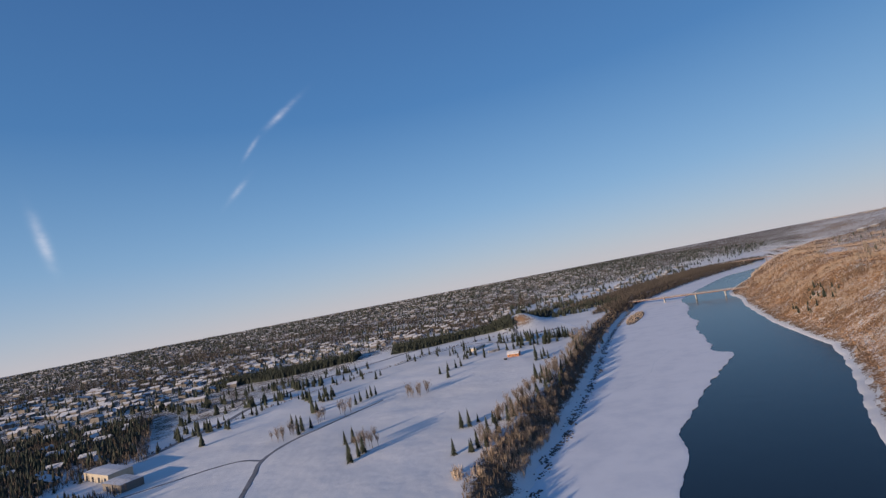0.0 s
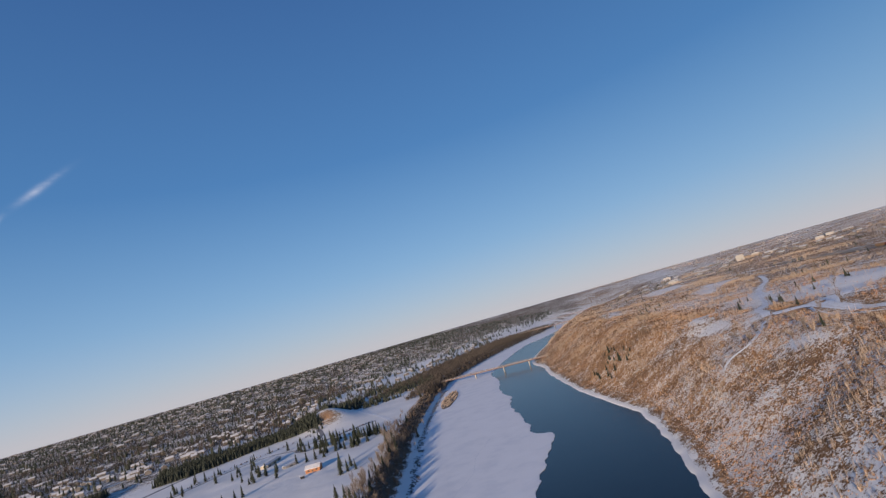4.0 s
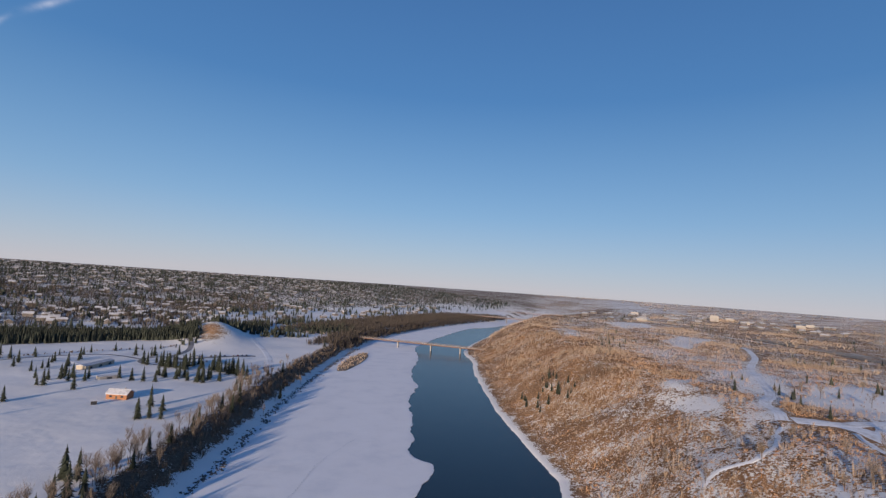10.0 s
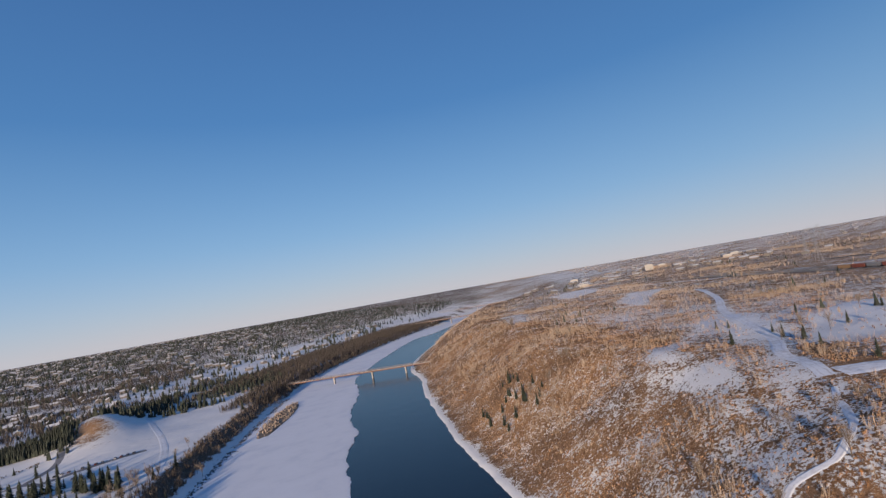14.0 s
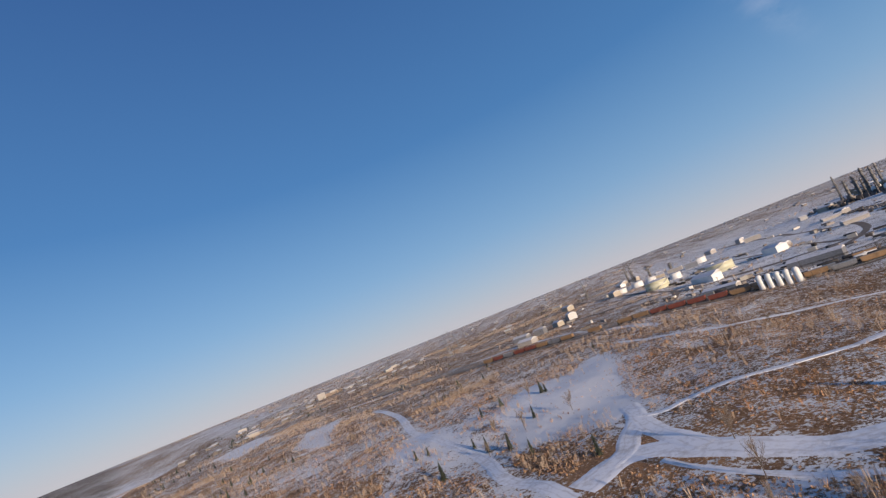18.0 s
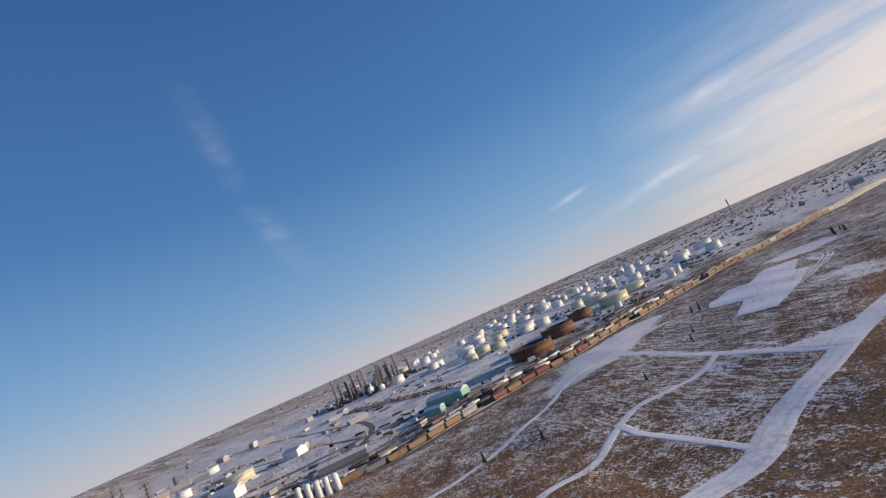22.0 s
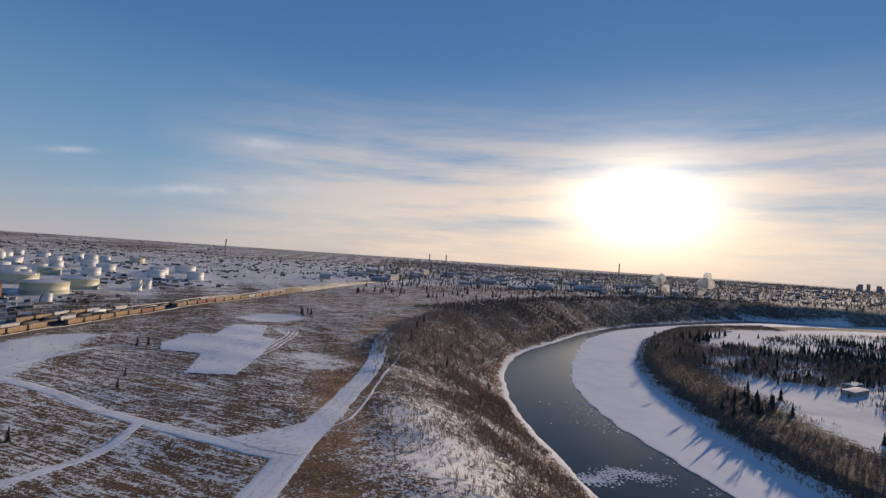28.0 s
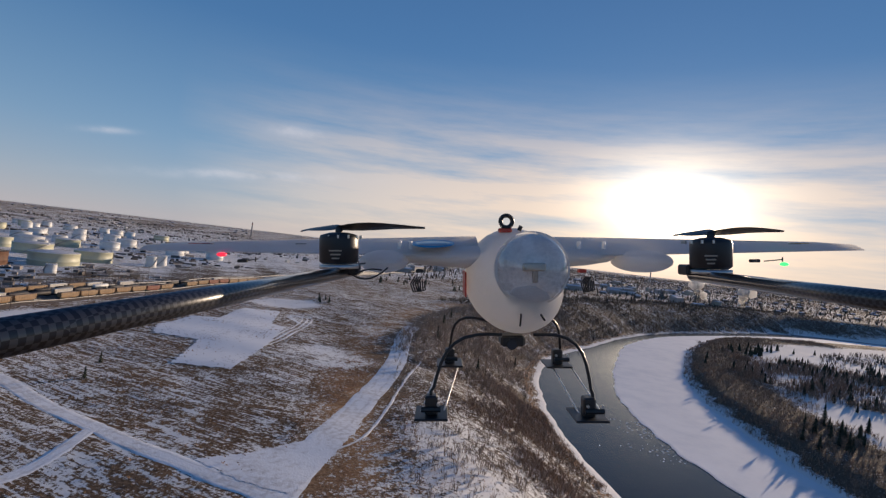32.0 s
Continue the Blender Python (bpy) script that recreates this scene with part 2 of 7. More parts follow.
def snow_material(name, tint, dirt, scale=0.3, streak=None, ruts=False):
    m, n, l, b = material(name, 0.85)
    b.inputs["Specular IOR Level"].default_value = 0.12
    f = calc(n, l, "ADD", calc(n, l, "MULTIPLY", link_noise(n, l, scale, 5, 0.6, stretch=streak), 0.6),
             calc(n, l, "MULTIPLY", link_noise(n, l, scale * 0.12, 3), 0.4))
    colour = ramp(n, l, f, (0.34, dirt), (0.52, tint), (0.75, tuple(min(0.9, c * 1.06) for c in tint)))
    if ruts:
        a = n.new("ShaderNodeAttribute")
        a.attribute_name = "across"
        d = calc(n, l, "ABSOLUTE", calc(n, l, "SUBTRACT", calc(n, l, "ABSOLUTE", a.outputs["Fac"]), calc(n, l, "MULTIPLY_ADD", link_noise(n, l, 0.09, 2), 0.7, 0.02)))
        wheel = calc(n, l, "MULTIPLY", calc(n, l, "MULTIPLY_ADD", d, -9.0, 1.0, clamp=True), calc(n, l, "MULTIPLY_ADD", link_noise(n, l, 0.22, 3), 3.0, -0.9, clamp=True))
        colour = mix(n, l, calc(n, l, "MULTIPLY", wheel, 0.75), colour, dirt)
    l.new(colour, b.inputs["Base Color"])
    bump(n, l, b, link_noise(n, l, scale * 3, 4), 0.5, 0.2)
    return m


ICE = snow_material("river_ice", (0.76, 0.765, 0.78), (0.64, 0.66, 0.70), 0.05)
ROAD = snow_material("packed_snow", (0.74, 0.75, 0.77), (0.50, 0.48, 0.47), 0.5, ruts=True)
TRACK = snow_material("worn_track", (0.22, 0.22, 0.235), (0.13, 0.125, 0.125), 0.5, ruts=True)
SNOWROOF = snow_material("roof_snow", (0.56, 0.565, 0.59), (0.34, 0.34, 0.355), 0.4)
SLUSH = snow_material("broken_ice", (0.62, 0.66, 0.70), (0.42, 0.47, 0.52), 0.8)


def water_material():
    m, n, l, b = material("river_water", 0.2, 0, (0.012, 0.017, 0.023))
    b.inputs["IOR"].default_value, b.inputs["Specular IOR Level"].default_value = 1.33, 0.5
    bump(n, l, b, calc(n, l, "ADD", link_noise(n, l, 0.5, 4), calc(n, l, "MULTIPLY", link_noise(n, l, 0.08, 2), 2.0)), 0.42, 0.12)
    return m


WATER = water_material()
CONIFER = shade("spruce_needles", (0.020, 0.026, 0.015), 0.45)
BARK = plain("bark", (0.11, 0.085, 0.065), 0.9, vary=0.35, scale=2.0)
TWIG = shade("bare_twigs", (0.36, 0.275, 0.205), 0.45)
GREYTWIG = shade("grey_twigs", (0.215, 0.170, 0.132), 0.4)
BRUSH = shade("bare_brush", (0.38, 0.225, 0.12), 0.6)
RUDDY = shade("ruddy_brush", (0.42, 0.24, 0.145), 0.5)
WILLOW = shade("orange_willow", (0.40, 0.20, 0.075), 0.45)
SEPIA = shade("sepia_brush", (0.27, 0.19, 0.135), 0.55)
RUST_GRASS = shade("rust_grass", (0.58, 0.33, 0.19), 0.45)
UMBER = shade("umber_brush", (0.17, 0.095, 0.058), 0.5)
STRAW = shade("straw", (0.43, 0.262, 0.142), 0.5)
WEED = shade("dead_weeds", (0.19, 0.13, 0.086), 0.55)
GREYBRUSH = shade("grey_brush", (0.33, 0.26, 0.205), 0.5)
DARKBRUSH = shade("dark_brush", (0.13, 0.098, 0.072), 0.6)
# darker than DARKBRUSH: shade of the slope turned from the sun, put into the colour
SHADEWOOD = shade("valley_wood", (0.066, 0.054, 0.045), 0.55)
DARKWOOD = shade("far_conifers", (0.028, 0.034, 0.024), 0.5)


# ---- shapes ----
def part(name, bm, mat, parent=None, label=""):
    """Links a bmesh as one mesh object."""
    me = bpy.data.meshes.new(name)
    bm.to_mesh(me)
    bm.free()
    me.materials.append(mat)
    ob = new(name, me)
    if parent:
        ob.parent = parent
    return tagged(ob, label)


def mesh_part(name, verts, faces, mat, parent=None, label="", smooth=False):
    me = bpy.data.meshes.new(name)
    me.from_pydata(verts, [], faces)
    me.materials.append(mat)
    if smooth:
        me.polygons.foreach_set("use_smooth", [True] * len(me.polygons))
    me.update()
    ob = new(name, me)
    if parent:
        ob.parent = parent
    return tagged(ob, label)


def box(bm, cx, cy, cz, sx, sy, sz, rz=0.0, bevel=0.0):
    g = bmesh.ops.create_cube(bm, size=1.0, matrix=pose(cx, cy, cz, 0, 0, rz) @ Matrix.Diagonal((sx, sy, sz, 1)))
    if bevel:
        bmesh.ops.bevel(bm, geom=list({e for v in g["verts"] for e in v.link_edges}), offset=bevel, segments=1, affect="EDGES")


def tube(bm, a, b, r0, r1=None, seg=8, caps=True):
    """A round bar from a to b."""
    a, b = Vector(a), Vector(b)
    d = b - a
    m = Matrix.Translation((a + b) / 2) @ d.to_track_quat("Z", "Y").to_matrix().to_4x4()
    bmesh.ops.create_cone(bm, cap_ends=caps, segments=seg, radius1=r0, radius2=r0 if r1 is None else r1, depth=d.length, matrix=m)


def lathe(bm, profile, seg=24, m=None):
    """Turns a profile of (radius, height) round z."""
    rings = []
    for r, z in profile:
        if r < 1e-6:
            rings.append([bm.verts.new((0, 0, z))])
        else:
            rings.append([bm.verts.new((r * math.cos(2 * math.pi * k / seg), r * math.sin(2 * math.pi * k / seg), z)) for k in range(seg)])
    for a, b in zip(rings, rings[1:]):
        for k in range(seg):
            q = [a[k % len(a)], a[(k + 1) % seg % len(a)], b[(k + 1) % seg % len(b)], b[k % len(b)]]
            q = list(dict.fromkeys(q))
            if len(q) > 2:
                bm.faces.new(q)
    if m:
        bmesh.ops.transform(bm, matrix=m, verts=[v for ring in rings for v in ring])
    for f in bm.faces:
        f.smooth = True


# ---- the lie of the land ----
WEST_BANK = [(-1532, -1116), (-979, -843), (-575, -775), (-236, -669), (-82, -530), (18, -382), (76, -266), (106, -153), (118, -60), (120, 28), (88, 96), (38, 146), (22, 223), (57, 309), (102, 398), (188, 595), (263, 745), (333, 870), (431, 1005), (597, 1171), (801, 1335), (997, 1477), (1491, 1934), (2282, 2942)]
EAST_BANK = [(-1529, -1269), (-1040, -897), (-565, -898), (-202, -713), (-9, -566), (119, -414), (182, -334), (223, -237), (241, -127), (237, -19), (228, 45), (185, 123), (144, 164), (160, 212), (270, 364), (306, 446), (335, 523), (400, 665), (444, 746), (485, 840), (592, 969), (800, 1175), (1017, 1300), (1609, 1819), (2429, 2848)]
ICE_EDGE = [(-1530, -1207), (-1006, -891), (-568, -860), (-160, -660), (19, -504), (111, -344), (167, -202), (177, -116), (174, -65), (164, 4), (159, 72), (117, 124), (78, 174), (76, 212), (100, 253), (111, 282), (158, 342), (200, 391), (232, 428), (229, 451), (260, 522), (278, 571), (305, 614), (317, 651), (332, 689), (376, 769), (390, 801), (444, 907), (683, 1174), (849, 1281), (1550, 1857), (2380, 2886)]


def smooth_line(pts, step=9.0, jitter=0.0):
    """A curve through the points, in even steps."""
    out = []
    p = [Vector(pts[0])] + [Vector(q) for q in pts] + [Vector(pts[-1])]
    for a, b, c, d in zip(p, p[1:], p[2:], p[3:]):
        k = max(1, int((c - b).length / step))
        for i in range(k):
            t = i / k
            out.append(0.5 * ((2 * b) + (c - a) * t + (2 * a - 5 * b + 4 * c - d) * t * t + (3 * b - a - 3 * c + d) * t ** 3))
    out.append(p[-1])
    if jitter:
        out = [q + Vector((noise.noise((q.x * 0.06, q.y * 0.06, 3)), noise.noise((q.x * 0.06, q.y * 0.06, 9)))) * jitter
               + Vector((noise.noise((q.x * 0.2, q.y * 0.2, 5)), noise.noise((q.x * 0.2, q.y * 0.2, 7)))) * jitter * 0.4 for q in out]
    return np.array([(q.x, q.y) for q in out])


WEST, EAST, EDGE = smooth_line(WEST_BANK, 10, 3), smooth_line(EAST_BANK, 10, 3.5), smooth_line(ICE_EDGE, 3, 2.6)


def side(line, x, y):
    """The distance from a line of the map, positive on its right (east)."""
    best, sign = np.full(x.shape, 1e12), np.ones(x.shape)
    for (ax, ay), (bx, by) in zip(line[:-1], line[1:]):
        dx, dy = bx - ax, by - ay
        t = np.clip(((x - ax) * dx + (y - ay) * dy) / (dx * dx + dy * dy + 1e-9), 0, 1)
        px, py = x - ax - t * dx, y - ay - t * dy
        d = px * px + py * py
        near = d < best
        sign = np.where(near, np.where(px * dy - py * dx >= 0, 1.0, -1.0), sign)
        best = np.where(near, d, best)
    return np.sqrt(best) * sign


def ease(a, b, x):
    t = np.clip((x - a) / (b - a), 0, 1)
    return t * t * (3 - 2 * t)


def waves(x, y, size, seed=0.0):
    """Soft hills between -1 and 1."""
    s = 2 * math.pi / size
    return (np.sin(s * (x * 0.9 + y * 0.4) + seed) + np.sin(s * 1.7 * (y * 0.8 - x * 0.5) + seed * 2.1) * 0.6 + np.sin(s * 2.9 * (x * 0.3 + y * 0.95) + seed * 3.7) * 0.4) / 2


COARSE_W, COARSE_E = WEST[::2], EAST[::2]


def land(x, y):
    """Height of the ground, and the distances from the two banks (positive on land)."""
    x, y = np.asarray(x, float), np.asarray(y, float)
    dw, de = -side(COARSE_W, x, y), side(COARSE_E, x, y)
    west = 1.2 * ease(0, 4, dw) + 7.5 * ease(6, 26, dw) + waves(x, y, 210) * 0.7 * ease(30, 90, dw) + 10 * ease(500, 1200, dw)
    mound = 19 * np.exp(-(((x - 142) / 34) ** 2 + ((y - 905) / 75) ** 2))
    rise = 98 + 12 * waves(x, y, 160, 1.3) * ease(40, 220, y)
    east = 2.0 * ease(0, 5, de) + (35.5 + 8.5 * ease(120, 270, y)) * (0.35 * ease(5, 0.45 * rise, de) + 0.65 * ease(0.2 * rise, rise, de)) + waves(x, y, 120, 2.0) * 1.1 * ease(20, 120, de)
    z = np.where(dw > 0, west + mound, np.where(de > 3, east, -2.5))
    r = np.hypot(x - 250, y - 100)
    far = ease(1400, 4500, r) ** 0.7
    z = z * (1 - far) + 66 * far
    return z, dw, de


def axis(lo, a, b, hi, step):
    mid = list(np.arange(a, b + 0.1, step))
    left, right, s = [], [], step
    p = a
    while p > lo:
        s *= 1.12
        p -= s
        left.append(max(p, lo))
    p, s = b, step
    while p < hi:
        s *= 1.12
        p += s
        right.append(min(p, hi))
    return np.array(left[::-1] + mid + right)


def height(x, y):
    return float(land(np.array([x]), np.array([y]))[0][0])


# ---- ground, river and roads ----
def inside(pts, x, y):
    c = np.zeros(x.shape, bool)
    for (ax, ay), (bx, by) in zip(pts, pts[1:] + pts[:1]):
        c ^= ((ay > y) != (by > y)) & (x < (bx - ax) * (y - ay) / (by - ay + 1e-9) + ax)
    return c


# drifts of snow that the grass and shrubs leave open
DRIFTS = [([(412, 304), (422, 298), (461, 304), (498, 303), (549, 303), (590, 317), (540, 330), (549, 358), (537, 370), (478, 366), (421, 348), (421, 336), (420, 321)], 0.5),
          ([(370, 401), (370, 379), (379, 377), (367, 355), (347, 344), (351, 362), (361, 387)], 0.42),
          ([(526, 443), (509, 406), (456, 370), (385, 340), (371, 329), (339, 323), (358, 343), (401, 366), (413, 383), (415, 400), (400, 407), (442, 420)], 0.24)]
DRIFTS += [
          ([(304, 278), (297, 259), (289, 245), (287, 248), (287, 261), (299, 280)], 0.4),
          ([(455, -227), (438, -239), (420, -264), (435, -291), (464, -276), (477, -245)], 0.8),
          ([(533, 54), (551, 15), (577, -44), (561, -115), (537, -134), (525, -69), (513, -4)], 0.75),
          ([(380, 384), (395, 398), (421, 409), (404, 417), (383, 409), (375, 398)], 0.35),
          ([(602, 547), (673, 596), (783, 642), (753, 677), (640, 617)], 0.4), ([(762, 794), (897, 830), (956, 932), (856, 931)], 0.4),
          ([(402, -100), (389, -110), (356, -78), (356, -59), (382, -58)], 0.3),
          ([(508, 649), (545, 658), (617, 753), (576, 750)], 0.3)]


def zones(x, y, z, dw, de):
    """Snow cover, tawny grass and woodland litter, each 0 to 1."""
    w = dw > 0
    patch = waves(x, y, 90, 4.0) * 0.5 + waves(x, y, 37, 1.0) * 0.35
    cover = np.where(w, 1.15, 0.31 + 0.14 * patch)
    grass, scrub = np.where(w, 0.1, 0.75), np.zeros(x.shape)
    # western bank: brush strip along the river
    strip = ease(9, 13, dw) * (1 - ease(24, 36, dw))
    strip = np.maximum(strip, ease(9, 13, dw) * (1 - ease(62, 96, dw)) * (1 - ease(-20, 110, y)) * 0.9)
    cover = np.where(w, cover - 1.0 * strip, cover)
    scrub = np.where(w, strip, scrub)
    town = w * ease(330, 420, dw)
    cover, scrub = cover - town * (0.64 - 0.25 * patch), np.maximum(scrub, town * 0.8)
    # eastern side: the south is dull field and wooded slope, the north tawny hillside
    south = (~w) * (1 - ease(110, 240, y))
    slope = 1 - ease(95, 125, de)
    cover = np.where(~w, cover + (0.05 + 0.085 * ease(102, 128, de)) * south + 0.14 * (~w) * ease(250, 340, y) * ease(120, 170, de) * (1 - ease(520, 620, x)), cover)
    grass = np.where(~w, grass * (1 - 0.80 * south) + 0.6 * south * np.exp(-((de - 122) / 14) ** 2), grass)
    scrub = np.where(~w, np.maximum(scrub, south * slope * (0.9 - 0.5 * patch)), scrub)
    # southern slope: frosty snow, raised further to stand in for veiling glare
    pale_slope = (~w) * (1 - ease(85, 108, de)) * (1 - ease(180, 280, y)) * ease(-260, -120, y)
    cover = cover + 0.07 * pale_slope
    hoar = (~w) * np.exp(-(((x - 335) / 34) ** 2 + ((y - 276) / 46) ** 2))
    cover = cover + 0.16 * hoar
    lower = (~w) * (1 - ease(30, 62, de)) * (1 - ease(270, 380, y)) * ease(150, 190, y)
    cover = cover + 0.12 * lower
    frost = (~w) * (1 - ease(90, 120, de)) * (1 - ease(380, 520, y)) * ease(60, 160, y)
    cover = cover + 0.12 * frost
    ruddy = (~w) * np.exp(-((de - 121) / 15) ** 2) * (1 - ease(190, 260, y)) * ease(-130, -60, y)
    cover, scrub, grass = cover - 0.14 * ruddy, scrub * (1 - ruddy), np.maximum(grass, 0.75 * ruddy)
    far_e = (~w) * ease(330, 520, de)
    cover = cover + far_e * (0.06 + 0.19 * (1 - ease(180, 380, y)))
    grass = grass * (1 - far_e * 0.05)
    grass = np.where(~w, grass * (0.74 + 0.42 * waves(x, y, 66, 2.7) + 0.22 * waves(x, y, 29, 0.4)), grass)
    rim = (~w) * (1 - ease(2, 5, de))
    cover = cover + 0.9 * rim
    bend = w * (1 - ease(-60, 160, y)) * ease(140, 260, dw)
    cover, scrub = cover - bend * (0.45 - 0.35 * patch), np.maximum(scrub, 0.8 * bend)
    knoll = np.exp(-(((x - 134) / 25) ** 2 + ((y - 862) / 48) ** 2)) * w
    cover, grass, scrub = cover - 0.95 * knoll, np.maximum(grass, knoll), scrub * (1 - knoll)
    # far eastern plain: patchy snow, made paler in place of aerial haze
    distant = ease(1300, 2500, np.hypot(x - 250, y - 100))
    cover = cover * (1 - distant) + distant * np.where(w, 0.38 + 0.25 * patch, 0.50 + 0.3 * patch)
    scrub = np.maximum(scrub, distant * np.where(w, 0.8, 0.12))
    for pts, deep in DRIFTS:
        hold = np.mean([inside(pts, x + a, y + b) for a in (-4, 0, 4) for b in (-4, 0, 4)], axis=0)
        cover, scrub = cover + deep * hold, scrub * (1 - hold)
    rail = np.interp(y, (-1180, -843, -626, -460, -351, -239, -142, -64, 6, 58, 114, 166, 228, 315, 469, 672), (285, 389, 454, 501, 533, 559, 575, 585, 601, 607, 613, 629, 660, 709, 798, 911))
    yard = (~w) * ease(-14, 4, x - rail) * (1 - ease(120, 190, x - rail)) * (1 - ease(220, 330, y)) * ease(-800, -600, y)
    cover, scrub = cover - yard * (0.08 - 0.25 * patch), np.maximum(scrub, 0.75 * yard)
    upland = (~w) * ease(118, 150, de) * ease(160, 240, y)
    cover = cover + 0.15 * upland * (1 - 0.8 * ease(330, 460, de))
    furrow = (~w) * (1 - ease(90, 150, y)) * ease(136, 144, de) * (1 - ease(260, 300, de))
    bright = (~w) * np.exp(-(((x - 316) / 25) ** 2 + ((y - 45) / 62) ** 2))
    return np.clip(cover + 0.36 * bright, 0, 1.2), np.clip(grass, 0, 1), np.clip(scrub * (1 - 0.6 * bright), 0, 1), furrow


def make_ground():
    xs, ys = axis(-4300, -360, 900, 4800, 7.5), axis(-4600, -620, 1150, 4800, 7.5)
    gx, gy = np.meshgrid(xs, ys)
    z, dw, de = land(gx, gy)
    rough = np.array([noise.noise((a * 0.05, b * 0.05, 0.3)) for a, b in zip(gx.ravel(), gy.ravel())]).reshape(gx.shape)
    z = z + rough * np.where(de > 0, (0.8 - 0.6 * ease(90, 140, de)) * ease(8, 40, de), 0.25 * ease(8, 40, dw))
    nx, ny = len(xs), len(ys)
    verts = np.stack([gx.ravel(), gy.ravel(), z.ravel()], 1)
    idx = np.arange(nx * ny).reshape(ny, nx)
    faces = np.stack([idx[:-1, :-1].ravel(), idx[:-1, 1:].ravel(), idx[1:, 1:].ravel(), idx[1:, :-1].ravel()], 1)
    me = bpy.data.meshes.new("ground")
    me.from_pydata(verts.tolist(), [], faces.tolist())
    me.materials.append(GROUND)
    me.polygons.foreach_set("use_smooth", [True] * len(me.polygons))
    c, g, s, u = zones(gx, gy, z, dw, de)
    layer = me.color_attributes.new("zone", "FLOAT_COLOR", "POINT")
    layer.data.foreach_set("color", np.stack([c.ravel(), g.ravel(), s.ravel(), u.ravel()], 1).ravel().astype(np.float32))
    ob = new("ground", me)
    tagged(ob, "snowy river valley ground with tawny grass and litter", "ground", kind="structure")
    return xs, ys, z


GX, GY, GZ = make_ground()


def level(x, y):
    """Height of the finished ground sheet."""
    i = min(max(int(np.searchsorted(GX, x)) - 1, 0), len(GX) - 2)
    j = min(max(int(np.searchsorted(GY, y)) - 1, 0), len(GY) - 2)
    u, v = (x - GX[i]) / (GX[i + 1] - GX[i]), (y - GY[j]) / (GY[j + 1] - GY[j])
    return float(GZ[j, i] * (1 - u) * (1 - v) + GZ[j, i + 1] * u * (1 - v) + GZ[j + 1, i] * (1 - u) * v + GZ[j + 1, i + 1] * u * v)


water = mesh_part("river_water", [(-1500, -1400, 0), (-1500, -1100, 0), (2300, 2950, 0), (2600, 2800, 0), (700, 700, 0), (500, -600, 0)],
                  [(0, 5, 4, 3, 2, 1)], WATER)
tagged(water, "dark open river water reflecting the sky", "river", kind="structure")


def ice_sheet():
    """Ice shelf along the western bank, with a thin broken rim towards the water."""
    n = len(EDGE)
    verts, faces = [], []
    for i, (x, y) in enumerate(EDGE):
        d = np.hypot(WEST[:, 0] - x, WEST[:, 1] - y)
        k = int(np.argmin(d))
        wx, wy = WEST[k]
        ux, uy = (wx - x) / max(d[k], 1), (wy - y) / max(d[k], 1)
        verts += [(x, y, -0.3), (x, y, 0.32), (x + ux * 1.6, y + uy * 1.6, 0.42), (wx + ux * 8, wy + uy * 8, 0.55)]
        if i:
            a, b = 4 * (i - 1), 4 * i
            faces += [(a, b, b + 1, a + 1), (a + 1, b + 1, b + 2, a + 2), (a + 2, b + 2, b + 3, a + 3)]
    return tagged(mesh_part("river_ice", verts, faces, ICE), "snow-covered shelf of river ice along the wooded bank", "ice", kind="structure")


ice_sheet()


def bank_rim():
    """The snowy lip of the eastern bank, from the water's edge up to the slope."""
    line = smooth_line(EAST_BANK, 3.0, 1.2)
    line = line[(line[:, 1] > -560) & (line[:, 1] < 1150)]
    t = np.gradient(line, axis=0)
    t /= np.hypot(t[:, 0], t[:, 1])[:, None]
    wob = np.array([0.9 * noise.noise((x * 0.05, y * 0.05, 2.0)) + 0.6 * noise.noise((x * 0.4, y * 0.4, 4.0)) for x, y in line])
    verts, faces, cols = [], [], ((-1.2, -0.3), (-0.6, 0.35), (2.2, 0.8), (4.5, 1.3), (7.5, 1.9), (11.0, 0.0), (14.5, -0.6))
    for i, (x, y) in enumerate(line):
        for j, (d, z) in enumerate(cols):
            e = d + wob[i] * min(1.0, 1.5 - 0.1 * d)
            px, py = x + t[i, 1] * e, y - t[i, 0] * e
            verts.append((px, py, z if j < 4 else max(z, level(px, py) + 0.12) if j == 4 else level(px, py) + (0.1 if j == 5 else -0.5)))
        if i:
            o = 7 * i
            faces += [(o - 7 + j, o - 6 + j, o + 1 + j, o + j) for j in range(6)]
    ob = mesh_part("bank_rim", verts, faces, GROUND, smooth=True)
    layer = ob.data.color_attributes.new("zone", "FLOAT_COLOR", "POINT")
    tone = ((1.1, 0.4, 0.2, 0), (1.1, 0.4, 0.2, 0), (0.95, 0.5, 0.3, 0), (0.5, 0.6, 0.4, 0), (0.34, 0.7, 0.3, 0), (0.33, 0.75, 0.2, 0), (0.33, 0.75, 0.2, 0))
    layer.data.foreach_set("color", np.tile(np.array(tone, np.float32), (len(line), 1)).ravel())
    return tagged(ob, "snowy lip of the eastern river bank", "bank", kind="structure")


bank_rim()

ROADS = []


